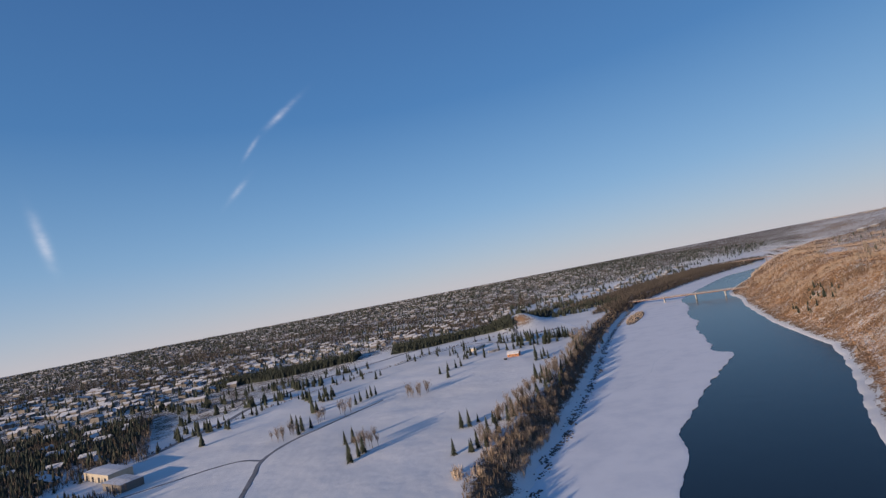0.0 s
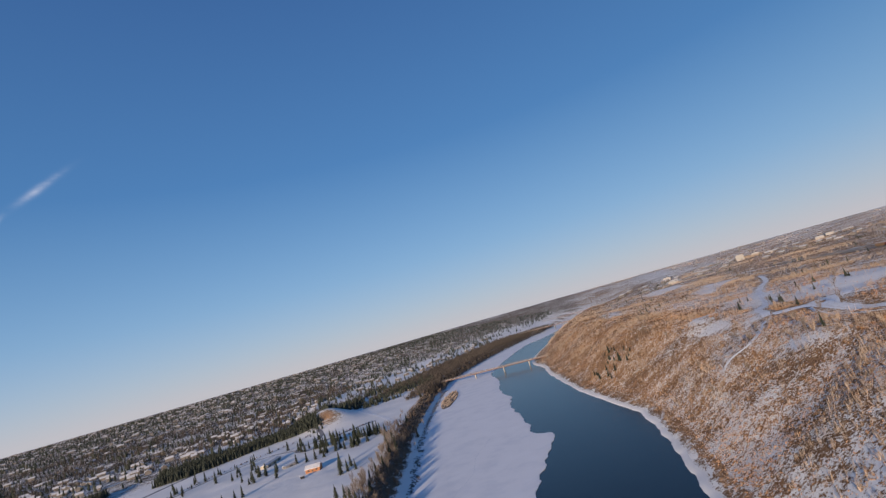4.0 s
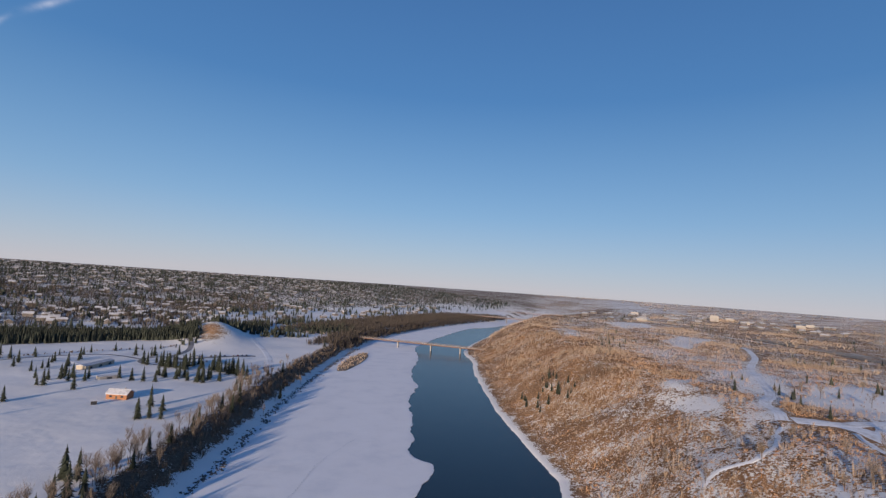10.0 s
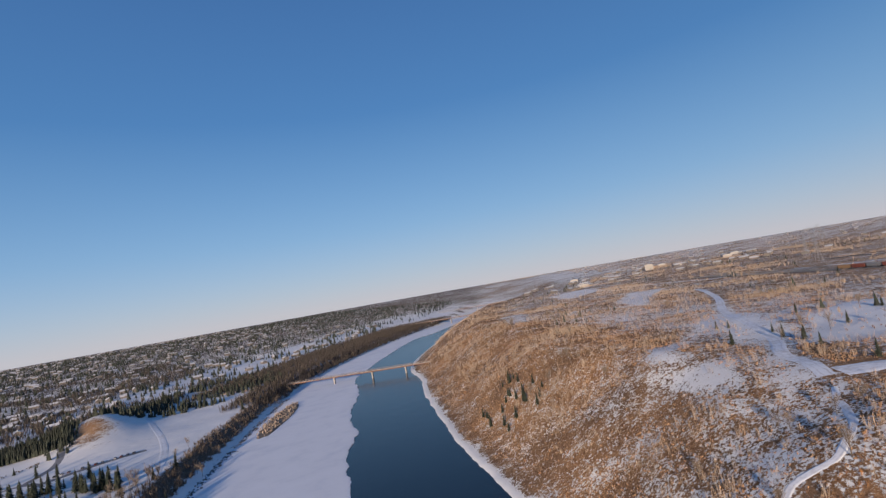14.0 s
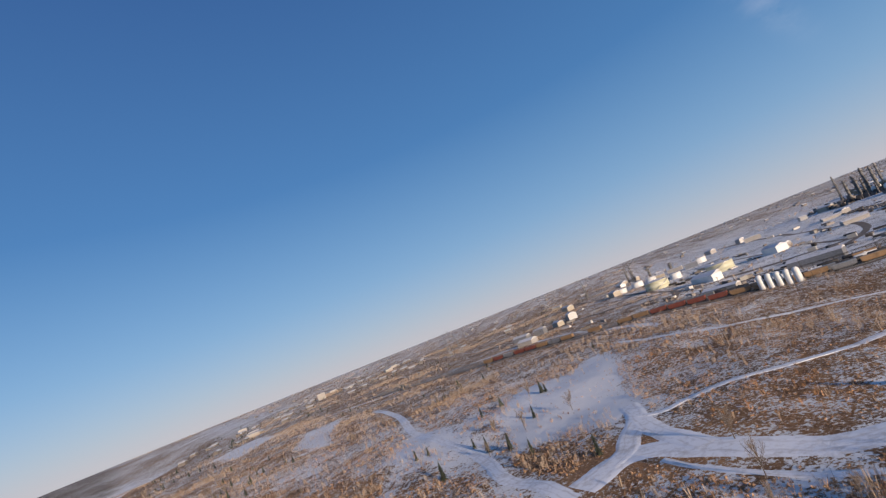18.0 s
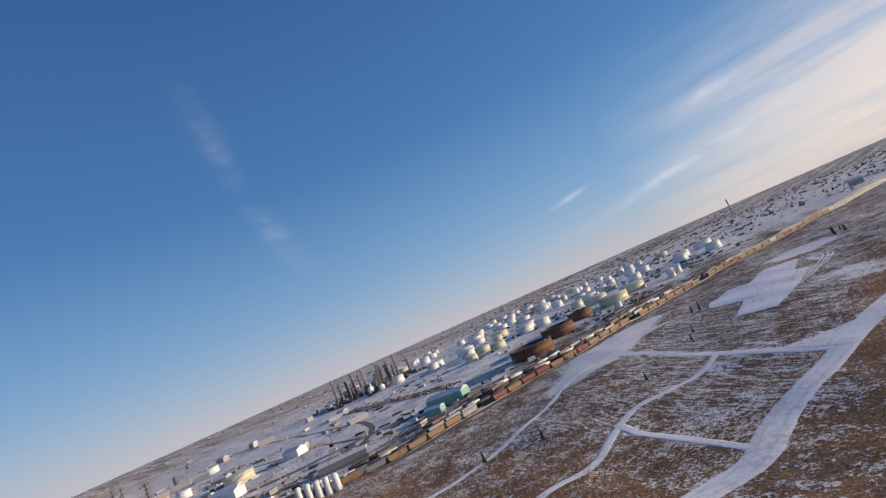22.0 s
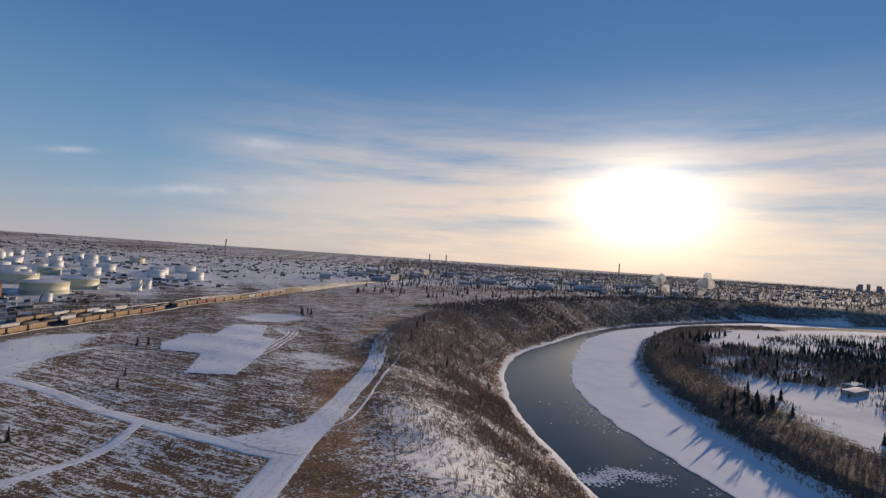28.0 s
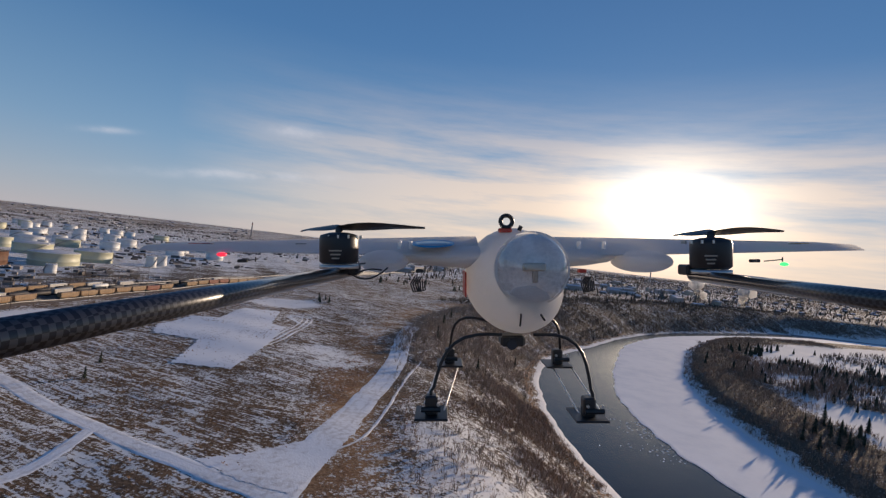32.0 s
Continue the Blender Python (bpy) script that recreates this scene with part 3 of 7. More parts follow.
def road(name, pts, width, label, mat=ROAD, step=2.5, lift=0.09, jitter=1.0):
    """A track laid on the ground sheet, slightly proud of it and worn at the edges."""
    line = smooth_line(pts, step)
    ROADS.append((smooth_line(pts, 1.5), width / 2))
    verts, faces, columns = [], [], (-1.0, -0.75, -0.5, -0.25, 0.0, 0.25, 0.5, 0.75, 1.0)
    for i, (x, y) in enumerate(line):
        a, b = line[max(i - 1, 0)], line[min(i + 1, len(line) - 1)]
        t = (b - a) / (np.hypot(*(b - a)) + 1e-9)
        for k in columns:
            w = width / 2 * k + jitter * (0.7 * noise.noise((x * 0.13, y * 0.13, k * 5)) + 0.5 * noise.noise((x * 0.45, y * 0.45, k * 5 + 9))) * abs(k)
            px, py = x + t[1] * w, y - t[0] * w
            verts.append((px, py, level(px, py) + lift - 0.25 * (abs(k) == 1.0)))
        if i:
            o = 9 * i
            faces += [(o - 9 + j, o - 8 + j, o + 1 + j, o + j) for j in range(8)]
    ob = mesh_part(name, verts, faces, mat, smooth=True)
    ob.data.attributes.new("across", "FLOAT", "POINT").data.foreach_set("value", columns * len(line))
    return tagged(ob, label, "road", kind="structure")


road("road", [(363, 321), (367, 317), (375, 309), (375, 298), (365, 284), (357, 272), (350, 259), (354, 236), (369, 211), (382, 180), (374, 154), (375, 124), (369, 85), (364, 44), (358, 11), (352, -27), (345, -76), (343, -120), (342, -158), (336, -201)], 13,
     "packed snow track along the top of the valley slope")
road("road", [(370, 64), (393, 53), (410, 45), (428, 34), (449, 22), (483, 1), (517, -16)], 7, "snowy side track across the dull field")
road("road", [(428, 34), (426, 60), (436, 81), (445, 98), (439, 127), (431, 154), (437, 178), (426, 210), (418, 226)], 5, "snowy field track with tyre marks")
road("road", [(379, 145), (403, 135), (426, 126), (445, 113)], 5, "short snowy track linking two field tracks")
road("road", [(607, 300), (536, 252), (514, 205), (508, 151), (521, 69), (536, 24), (527, -29), (515, -92)], 5, "snowy service track beside the railway")
road("road", [(359, 323), (374, 334), (390, 349), (429, 368), (477, 402), (533, 442), (633, 498), (731, 570)], 7, "snowy park track between bare shrubs")
road("road", [(350, 319), (343, 316), (324, 307), (317, 307), (309, 308), (301, 316), (291, 315)], 2.6, "narrow snowy path over the tawny hillside")
road("road", [(372, 313), (380, 307), (391, 305), (408, 301), (430, 303)], 9, "wide snowy arm of the track junction", lift=0.14)
road("road", [(368, 286), (378, 291), (392, 297), (410, 301)], 9, "snowy slip of the track junction", lift=0.16)
road("road", [(410, 300), (408, 293), (414, 284), (419, 269), (418, 250), (418, 226)], 4, "snowy path towards the railway", lift=0.18)
road("road", [(367, 298), (358, 291), (350, 283), (343, 275), (337, 266), (332, 253), (337, 242), (353, 228), (367, 217)], 3, "narrow snowy lane beside the wide track")
road("road", [(367, 44), (352, 28), (345, -3), (339, -48), (331, -90), (326, -135)], 1.3, "thin footpath along the top of the slope")
road("road", [(-118, 254), (-120, 282), (-128, 328), (-133, 357), (-124, 392), (-106, 417), (-92, 437), (-65, 477)], 4, "worn dark footpath across the snowy golf course", TRACK)
road("road", [(-256, 435), (-237, 499), (-226, 527), (-222, 581), (-198, 634), (-169, 703), (-114, 757), (-48, 817), (48, 929), (108, 1104)], 9, "dark ploughed park road below the wood", TRACK)
road("road", [(-326, 263), (-246, 318), (-165, 363), (-133, 357)], 3, "worn footpath over the snowy lawn", TRACK)
road("road", [(92, 707), (54, 693), (23, 722), (53, 775)], 5, "curved snowy drive by the park buildings")


road("road", [(160, 600), (178, 660), (188, 742), (187, 850), (181, 940), (165, 1020), (120, 1100)], 7, "snowy drive curving round the grassy mound")
road("road", [(90 + 17 * math.cos(0.5 * k), 722 + 22 * math.sin(0.5 * k)) for k in range(13)], 6, "dark ploughed loop road in the park", TRACK)
road("road", [(97, 744), (113, 790), (112, 850), (96, 910), (88, 960), (104, 1030)], 7, "dark ploughed road past the grassy mound", TRACK)
road("road", [(108, 728), (140, 738), (175, 742)], 9, "trodden snow of the small car park", TRACK)
road("road", [(74, 730), (40, 760), (-10, 742), (-70, 690)], 4.5, "dark ploughed road to the loop", TRACK)


def snow_field(name, pts, label, cell=1.3, lift=0.22, fray=1.2, mat=None):
    """A smooth snow patch with a slightly frayed outline, laid on the ground sheet."""
    x0, x1, y0, y1 = min(p[0] for p in pts) - 4, max(p[0] for p in pts) + 4, min(p[1] for p in pts) - 4, max(p[1] for p in pts) + 4
    xs, ys = np.arange(x0, x1, cell), np.arange(y0, y1, cell)
    gx, gy = np.meshgrid(xs, ys)
    wob = fray * (np.sin(gx * 0.9 + 2 * np.sin(gy * 0.5)) + np.sin(gy * 1.1 + gx * 0.31))
    keep = inside(pts, gx + wob * 0.6, gy + wob * 0.6)
    ids, verts, faces = {}, [], []

    def vid(i, j):
        if (i, j) not in ids:
            ids[i, j] = len(verts)
            px, py = x0 + i * cell, y0 + j * cell
            verts.append((px, py, level(px, py) + lift))
        return ids[i, j]
    for j, i in zip(*np.nonzero(keep)):
        faces.append((vid(i, j), vid(i + 1, j), vid(i + 1, j + 1), vid(i, j + 1)))
    return tagged(mesh_part(name, verts, faces, mat or ICE, smooth=True), label, "snow field", kind="structure")


snow_field("snow_field", [(487, -116), (482, -150), (466, -153), (466, -203), (440, -207), (432, -155), (420, -148), (415, -91), (414, -35), (441, -38), (450, -85), (477, -92)],
           "smooth white cross-shaped patch of undisturbed snow", 0.9, 0.2, 0.5)
snow_field("snow_field", [(392, 50), (375, 59), (363, 63), (357, 40), (351, 11), (360, 25), (370, 34), (380, 43)], "flared snow where the side track meets the main track", 0.5, 0.15, 0.3, ROAD)
for shift in (0.0, 3.4, 6.6):
    road("road", [(438 - shift, -44), (427 - shift, -70), (421 - shift, -95), (418 - shift, -121), (417 - shift, -165), (421 - shift, -194), (430, -196 + shift), (416, -167)], 1.5, "narrow looping wheel track beside the field")


def clear(x, y, gap=0.4):
    """True away from tracks and open snow drifts."""
    ok = np.ones(x.shape, bool)
    cell = 1.0
    taken = np.zeros((1300, 800), bool)
    for line, half in ROADS:
        for px, py in line:
            if 100 < px < 890 and -390 < py < 890:
                r = half + gap
                a, b = int((py - r + 400) / cell), int((py + r + 400) / cell) + 1
                c, d = int((px - r - 100) / cell), int((px + r - 100) / cell) + 1
                taken[max(a, 0):b, max(c, 0):d] = True
    i, j = np.clip(((y + 400) / cell).astype(int), 0, 1299), np.clip(((x - 100) / cell).astype(int), 0, 799)
    ok &= ~taken[i, j]
    for k, (pts, deep) in enumerate(DRIFTS):
        ok &= ~(inside(pts, x, y) & (np.sin(x * 1.9 + 3 * np.sin(y * 0.7)) + np.sin(y * 1.7 + x) < 2.2 * deep))
    return ok


def lay_track(pts, label):
    """A trodden line over the ice."""
    line = smooth_line(pts, 0.9, 1.4)
    verts, faces = [], []
    for i, (x, y) in enumerate(line[:-1]):
        a, b = 0.22 * math.sin(i * 2.3), 0.16 + 0.10 * math.sin(i * 1.7)
        o = len(verts)
        verts += [(x + a - b, y - a + b, 0.62), (x + a + b, y - a - b, 0.62), (x + a + b + 0.3, y - a - b + 0.4, 0.62), (x + a - b + 0.3, y - a + b + 0.4, 0.62)]
        faces.append((o, o + 1, o + 2, o + 3))
    return tagged(mesh_part("footpath", verts, faces, SLUSH), label, "footpath", kind="structure")


lay_track([(116, 379), (138, 399), (158, 419), (174, 448), (204, 481)], "trodden footprints across the snowy river ice")


# ---- plants ----
rng = np.random.default_rng(7)


def thing(name, m, label, category, group="", kind=""):
    """An Empty at the base of a thing with parts."""
    ob = new(name)
    ob.matrix_basis = m
    return tagged(ob, label, category, group, kind)


def spruce_meshes(seed, h=10.0, wide=0.19):
    """Trunk and crown of a spruce: drooping ragged whorls round a tapered stem."""
    r = random.Random(seed)
    bt = bmesh.new()
    tube(bt, (0, 0, -0.4), (0, 0, h * 0.55), 0.16, 0.06, 6)
    verts, faces = [], []
    layers = 11
    for i in range(layers):
        f = i / (layers - 1)
        z = h * (0.07 + 0.88 * f)
        rad = h * wide * (1 - f) ** 0.85 * r.uniform(0.82, 1.12) + 0.12
        n = 11
        tip = len(verts)
        verts.append((r.uniform(-.05, .05), r.uniform(-.05, .05), z + h * 0.11))
        a0 = r.uniform(0, 6.28)
        for k in range(n):
            q = rad * (1.0 if k % 2 else 0.52) * r.uniform(0.8, 1.15)
            verts.append((q * math.cos(a0 + 6.283 * k / n), q * math.sin(a0 + 6.283 * k / n), z - rad * (0.30 if k % 2 else 0.05) * r.uniform(0.7, 1.3)))
        for k in range(n):
            faces.append((tip, tip + 1 + k, tip + 1 + (k + 1) % n))
    mt = bpy.data.meshes.new("trunk")
    bt.to_mesh(mt)
    bt.free()
    mt.materials.append(BARK)
    mc = bpy.data.meshes.new("crown")
    mc.from_pydata(verts, [], faces)
    mc.materials.append(CONIFER)
    return mt, mc


def bare_meshes(seed, h=9.0, spread=0.34, mat=None):
    """Trunk with limbs, and the twigs of a leafless tree."""
    r = random.Random(seed)
    bt = bmesh.new()
    verts, faces = [], []
    tube(bt, (0, 0, -0.4), (r.uniform(-.2, .2), r.uniform(-.2, .2), h * 0.6), 0.17, 0.05, 6)

    def twig(a, b, w):
        d = (b - a).normalized()
        s = d.cross(Vector((r.uniform(-1, 1), r.uniform(-1, 1), 0.3))).normalized() * w
        u = d.cross(s)
        o = len(verts)
        verts.extend([tuple(a + s), tuple(a - s * 0.5 + u * 0.8), tuple(a - s * 0.5 - u * 0.8), tuple(b)])
        faces.extend([(o, o + 1, o + 3), (o + 1, o + 2, o + 3), (o + 2, o, o + 3)])
    for i in range(13):
        z = h * r.uniform(0.18, 0.62)
        a = Vector((0, 0, z))
        ang = r.uniform(0, 6.28)
        b = a + Vector((math.cos(ang) * h * spread * r.uniform(.35, .8), math.sin(ang) * h * spread * r.uniform(.35, .8), h * r.uniform(.2, .42)))
        tube(bt, a, b, 0.065, 0.02, 4, caps=False)
        for j in range(9):
            p = a.lerp(b, r.uniform(.3, 1))
            q = p + Vector((r.uniform(-1, 1) * h * .11, r.uniform(-1, 1) * h * .11, h * r.uniform(.06, .2)))
            twig(p, q, 0.035)
            for k in range(4):
                s = p.lerp(q, r.uniform(.3, 1))
                twig(s, s + Vector((r.uniform(-1, 1) * h * .06, r.uniform(-1, 1) * h * .06, h * r.uniform(.02, .10))), 0.024)
    mt = bpy.data.meshes.new("trunk")
    bt.to_mesh(mt)
    bt.free()
    mt.materials.append(BARK)
    mc = bpy.data.meshes.new("crown")
    mc.from_pydata(verts, [], faces)
    mc.materials.append(mat or TWIG)
    return mt, mc


SPRUCES = [spruce_meshes(s, wide=w) for s, w in ((1, .22), (2, .26), (3, .20), (4, .28))]
BARES = [bare_meshes(s, spread=w, mat=GREYTWIG) for s, w in ((5, .36), (6, .30), (7, .42), (8, .26))]


def plant(kinds, name, x, y, h, base, label, group, turn=None):
    k = rng.integers(len(kinds))
    s = h / base
    ob = thing(name, Matrix.Translation((x, y, level(x, y))) @ Matrix.Rotation(rng.uniform(0, 6.28), 4, "Z") @ Matrix.Diagonal((s, s, s, 1)), label, "tree", group)
    for n, me in zip(("trunk", "crown"), kinds[k]):
        c = new(n, me)
        c.parent = ob
    return ob


def spruce(x, y, h=9.0, label="dark green spruce standing in the snow", group="park spruces"):
    return plant(SPRUCES, "spruce_tree", x, y, h * 1.15, 10.0, label, group)


def bare(x, y, h=8.0, label="leafless poplar with pale tan twigs", group="bare park trees"):
    return plant(BARES, "bare_tree", x, y, h * 1.12, 9.0, label, group)


def scatter(n, x0, x1, y0, y1, keep):
    """Random places in a box of the map that the test keeps."""
    x, y = rng.uniform(x0, x1, n), rng.uniform(y0, y1, n)
    z, dw, de = land(x, y)
    ok = keep(x, y, dw, de)
    return x[ok], y[ok]


def levels(x, y):
    i = np.clip(np.searchsorted(GX, x) - 1, 0, len(GX) - 2)
    j = np.clip(np.searchsorted(GY, y) - 1, 0, len(GY) - 2)
    u, v = (x - GX[i]) / (GX[i + 1] - GX[i]), (y - GY[j]) / (GY[j + 1] - GY[j])
    return GZ[j, i] * (1 - u) * (1 - v) + GZ[j, i + 1] * u * (1 - v) + GZ[j + 1, i] * (1 - u) * v + GZ[j + 1, i + 1] * u * v


def blades(x, y, h, spread, width, k):
    """Bare stems: k thin slanting slivers a clump, each a shape of its own."""
    n = len(x)
    z = levels(x, y)
    cx, cy, cz, hh = (np.repeat(a, k) for a in (x, y, z, h))
    m = n * k
    ang, lean = rng.uniform(0, 2 * np.pi, m), rng.uniform(0, 1, m) * spread
    up = hh * rng.uniform(0.45, 1.1, m)
    off = hh * 0.20 * rng.uniform(0, 1, m)
    bx, by = cx + np.cos(ang) * off, cy + np.sin(ang) * off
    tx, ty = bx + np.cos(ang) * lean * up, by + np.sin(ang) * lean * up
    w = width * rng.uniform(0.5, 1.3, m) * hh
    t = rng.uniform(0, np.pi, m)
    mx, my, mz = (bx + tx) / 2, (by + ty) / 2, cz + up * 0.55
    v = np.stack([np.stack([bx, by, cz - 0.2], 1), np.stack([mx + np.cos(t) * w, my + np.sin(t) * w, mz], 1), np.stack([tx, ty, cz + up], 1),
                  np.stack([mx - np.cos(t) * w, my - np.sin(t) * w, mz], 1)], 1).reshape(-1, 3)
    f = np.arange(4 * m).reshape(m, 4)
    return v, f


def tufts(x, y, h, spread, width, k):
    """Grass: k broad leaning blades a tuft, one triangle each."""
    m = len(x) * k
    cx, cy, cz, hh = (np.repeat(a, k) for a in (x, y, levels(x, y), h))
    ang, t = rng.uniform(0, 2 * np.pi, m), rng.uniform(0, np.pi, m)
    up, off, w = hh * rng.uniform(0.45, 1.1, m), hh * rng.uniform(0, 0.5, m), width * hh * rng.uniform(0.6, 1.4, m)
    bx, by = cx + np.cos(ang) * off, cy + np.sin(ang) * off
    lean = rng.uniform(0, 1, m) * spread * up
    v = np.stack([np.stack([bx - np.cos(t) * w, by - np.sin(t) * w, cz - 0.1], 1), np.stack([bx + np.cos(t) * w, by + np.sin(t) * w, cz - 0.1], 1),
                  np.stack([bx + np.cos(ang) * lean, by + np.sin(ang) * lean, cz + up], 1)], 1).reshape(-1, 3)
    return v, np.arange(3 * m).reshape(m, 3)


def stuff(name, v, f, mat, label, category):
    me = bpy.data.meshes.new(name)
    me.from_pydata(v.tolist(), [], f.tolist())
    me.materials.append(mat)
    return tagged(new(name, me), label, category, kind="stuff")


def cones(x, y, h, wide=0.19):
    """Simple ragged conifers: three whorls of six, for woods that stay far off."""
    z = levels(x, y)
    n = len(x)
    vs, fs = [], []
    base = 0
    for lo, hi, rr in ((0.06, 0.55, 1.0), (0.32, 0.78, 0.72), (0.58, 1.0, 0.45)):
        ring = []
        a0 = rng.uniform(0, 6.28, n)
        for k in range(6):
            q = h * wide * rr * rng.uniform(0.6, 1.2, n)
            ring.append(np.stack([x + np.cos(a0 + k * 1.0472) * q, y + np.sin(a0 + k * 1.0472) * q, z + h * lo * rng.uniform(0.7, 1.2, n)], 1))
        ring.append(np.stack([x, y, z + h * hi], 1))
        v = np.stack(ring, 1).reshape(-1, 3)
        o = base + np.arange(n)[:, None, None] * 7
        f = o + np.array([[k, (k + 1) % 6, 6] for k in range(6)])[None]
        vs.append(v)
        fs.append(f.reshape(-1, 3))
        base += len(v)
    return np.concatenate(vs), np.concatenate(fs)


# park spruces and bare trees on the western flat
for px, py, ph in ((-67, 314, 11), (-63, 321, 9), (-61, 327, 10), (-77, 354, 8.5), (-72, 357, 9), (0, 342, 9), (5, 339, 10), (11, 346, 5), (14, 310, 11), (20, 315, 10), (11, 294, 9), (3, 291, 7)):
    spruce(px, py, ph)
for px, py, ph in ((-122, 406, 9), (-121, 414, 11), (-116, 420, 8), (-126, 428, 8), (-130, 431, 9), (0, 339, 10), (24, 340, 8), (20, 336, 7), (2, 292, 6), (-7, 293, 8), (74, 414, 13), (68, 398, 9), (92, 548, 12), (99, 537, 9), (129, 636, 9), (119, 627, 8), (-139, 447, 8), (-90, 480, 9), (-87, 489, 10), (-82, 499, 9), (-79, 505, 10), (-75, 509, 8)):
    spruce(px, py, ph)
for px, py, ph in ((-202, 527, 9), (-195, 521, 10), (-198, 544, 11), (-11, 553, 8), (-3, 524, 10), (-2, 566, 9), (7, 574, 8), (13, 577, 9), (87, 522, 11), (93, 522, 9), (99, 519, 8), (65, 644, 9),
                   (74, 634, 9), (82, 630, 10), (90, 628, 8), (96, 644, 9), (104, 637, 9), (112, 630, 8), (119, 623, 11), (123, 618, 10), (135, 624, 9), (56, 366, 11), (66, 386, 10), (69, 437, 12), (74, 435, 11)):
    spruce(px, py, ph)
for px, py in zip(*scatter(230, -330, 140, 600, 760, lambda x, y, dw, de: (dw > 60) & ((np.sin(x * 0.045 + y * 0.02) > 0.55) | (y > 690) & (np.sin(x * .1) > 0.3)))):
    spruce(px, py, rng.uniform(6, 11))
for px, py in ((-135, 397), (-131, 397), (-127, 408), (-123, 406), (-92, 437), (-89, 447), (-41, 465), (-36, 461), (-30, 460), (-24, 466), (-59, 339), (-53, 335), (-56, 348), (-64, 334), (30, 319), (35, 331)):
    bare(px, py, rng.uniform(7, 10))
# spruce rows beside the loop road, and a line of tall bare poplars above the bank
for k in range(38):
    f = rng.uniform(0, 1)
    spruce(78 + 78 * f + rng.uniform(-5, 5), 712 - 60 * f + rng.uniform(-11, 11), rng.uniform(8, 13), "dark spruce in the rows by the loop road", "loop road spruces")
for px, py in ((91, 653), (95, 651), (106, 645), (110, 643), (120, 634), (123, 632), (127, 630), (150, 642), (154, 640), (146, 652)):
    spruce(px, py, rng.uniform(9, 12), "tall spruce standing on the snowy lawn", "loop road spruces")
for k in range(30):
    f = rng.uniform(0, 1)
    spruce(150 + 75 * f + rng.uniform(-8, 8), 1010 + 40 * f + rng.uniform(-22, 22), rng.uniform(8, 13), "dark spruce behind the grassy mound", "mound spruces")
poplars = smooth_line([(24, 330), (50, 385), (82, 432), (110, 486), (128, 524), (147, 588), (168, 640)], 3.6)
for px, py in poplars:
    if rng.uniform() < 0.85:
        bare(px + rng.normal(0, 4.5), py + rng.normal(0, 4.5), rng.uniform(6.5, 10.5), "tall bare poplar at the edge of the lawn", "lawn poplars")
for px, py in poplars[::5]:
    spruce(px + rng.normal(4, 4), py + rng.normal(0, 4), rng.uniform(6, 11), "spruce among bare poplars above the bank", "lawn poplars")
# riverside wood on the western bank
for px, py in zip(*scatter(2600, -60, 330, 225, 860, lambda x, y, dw, de: (dw > 5) & (dw < 40) & (np.sin(x * 0.09 + y * 0.05) > -0.75) & (rng.uniform(0, 1, len(x)) < 0.26))):
    if rng.uniform() < 0.10:
        spruce(px, py, rng.uniform(6, 11), "spruce among bare riverside poplars", "riverside trees")
    else:
        bare(px, py, rng.uniform(5, 9), "leafless riverside poplar above the ice", "riverside trees")
x, y = scatter(30000, -80, 420, 200, 900, lambda x, y, dw, de: (dw > 10) & (dw < 31))
stuff("riverside_brush", *blades(x, y, rng.uniform(1.5, 5.2, len(x)), 0.5, 0.045, 8), DARKBRUSH, "grey-brown leafless brush along the river bank", "brush")
# brush on the ice islet
x, y = rng.uniform(-1, 1, 260), rng.uniform(-1, 1, 260)
ok = x * x + y * y < 1
x, y = 287 + x[ok] * 9 + y[ok] * 34, 757 + y[ok] * 62 - x[ok] * 5
v, f = blades(x, y, rng.uniform(1.5, 3.6, len(x)), 0.6, 0.06, 9)
v[:, 2] = v[:, 2] - np.repeat(levels(x, y), 36) + 0.9
stuff("islet_brush", v, f, GREYBRUSH, "bare willow brush on a gravel islet in the ice", "brush")
bm = bmesh.new()
bmesh.ops.create_icosphere(bm, subdivisions=3, radius=1.0)
for w in bm.verts:
    w.co = Vector((w.co.x * 1.0, w.co.y, w.co.z)) * (1 + 0.15 * noise.noise(w.co * 2.3))
bmesh.ops.transform(bm, matrix=Matrix.Translation((288, 758, 0.2)) @ Matrix.Rotation(radians(-29), 4, "Z") @ Matrix.Diagonal((10, 72, 1.4, 1)), verts=bm.verts)
tagged(part("islet", bm, plain("gravel", (0.16, 0.13, 0.10), 0.95, vary=0.5, scale=0.6)), "low gravel islet frozen into the river ice", "islet", kind="structure")

# eastern hillside: tawny scrub, thicker in drifts
def drift(x, y):
    return np.sin(x * 0.031 + 2 * np.sin(y * 0.017)) + np.sin(y * 0.043 + 1.5 * np.sin(x * 0.022)) + 0.7 * np.sin((x + y) * 0.09)


x, y = scatter(52000, 180, 900, 150, 1150, lambda x, y, dw, de: (de > 7) & (de < 420) & (drift(x, y) > rng.uniform(-1.6, 2.2, len(x))) & (rng.uniform(0, 1, len(x)) < 0.75) & clear(x, y, 1.0))
half = rng.uniform(0, 1, len(x)) < 0.5
stuff("hillside_brush", *blades(x[half], y[half], rng.uniform(0.8, 2.6, half.sum()) * np.where(side(COARSE_E, x[half], y[half]) > 115, 0.62, 1.0), 0.6, 0.024, 11), BRUSH, "tawny leafless shrubs over the eastern hillside", "brush")
stuff("hillside_thicket", *blades(x[~half], y[~half], rng.uniform(1.6, 4.6, (~half).sum()), 0.3, 0.017, 13), TWIG, "pale bare thickets on the eastern hillside", "brush")
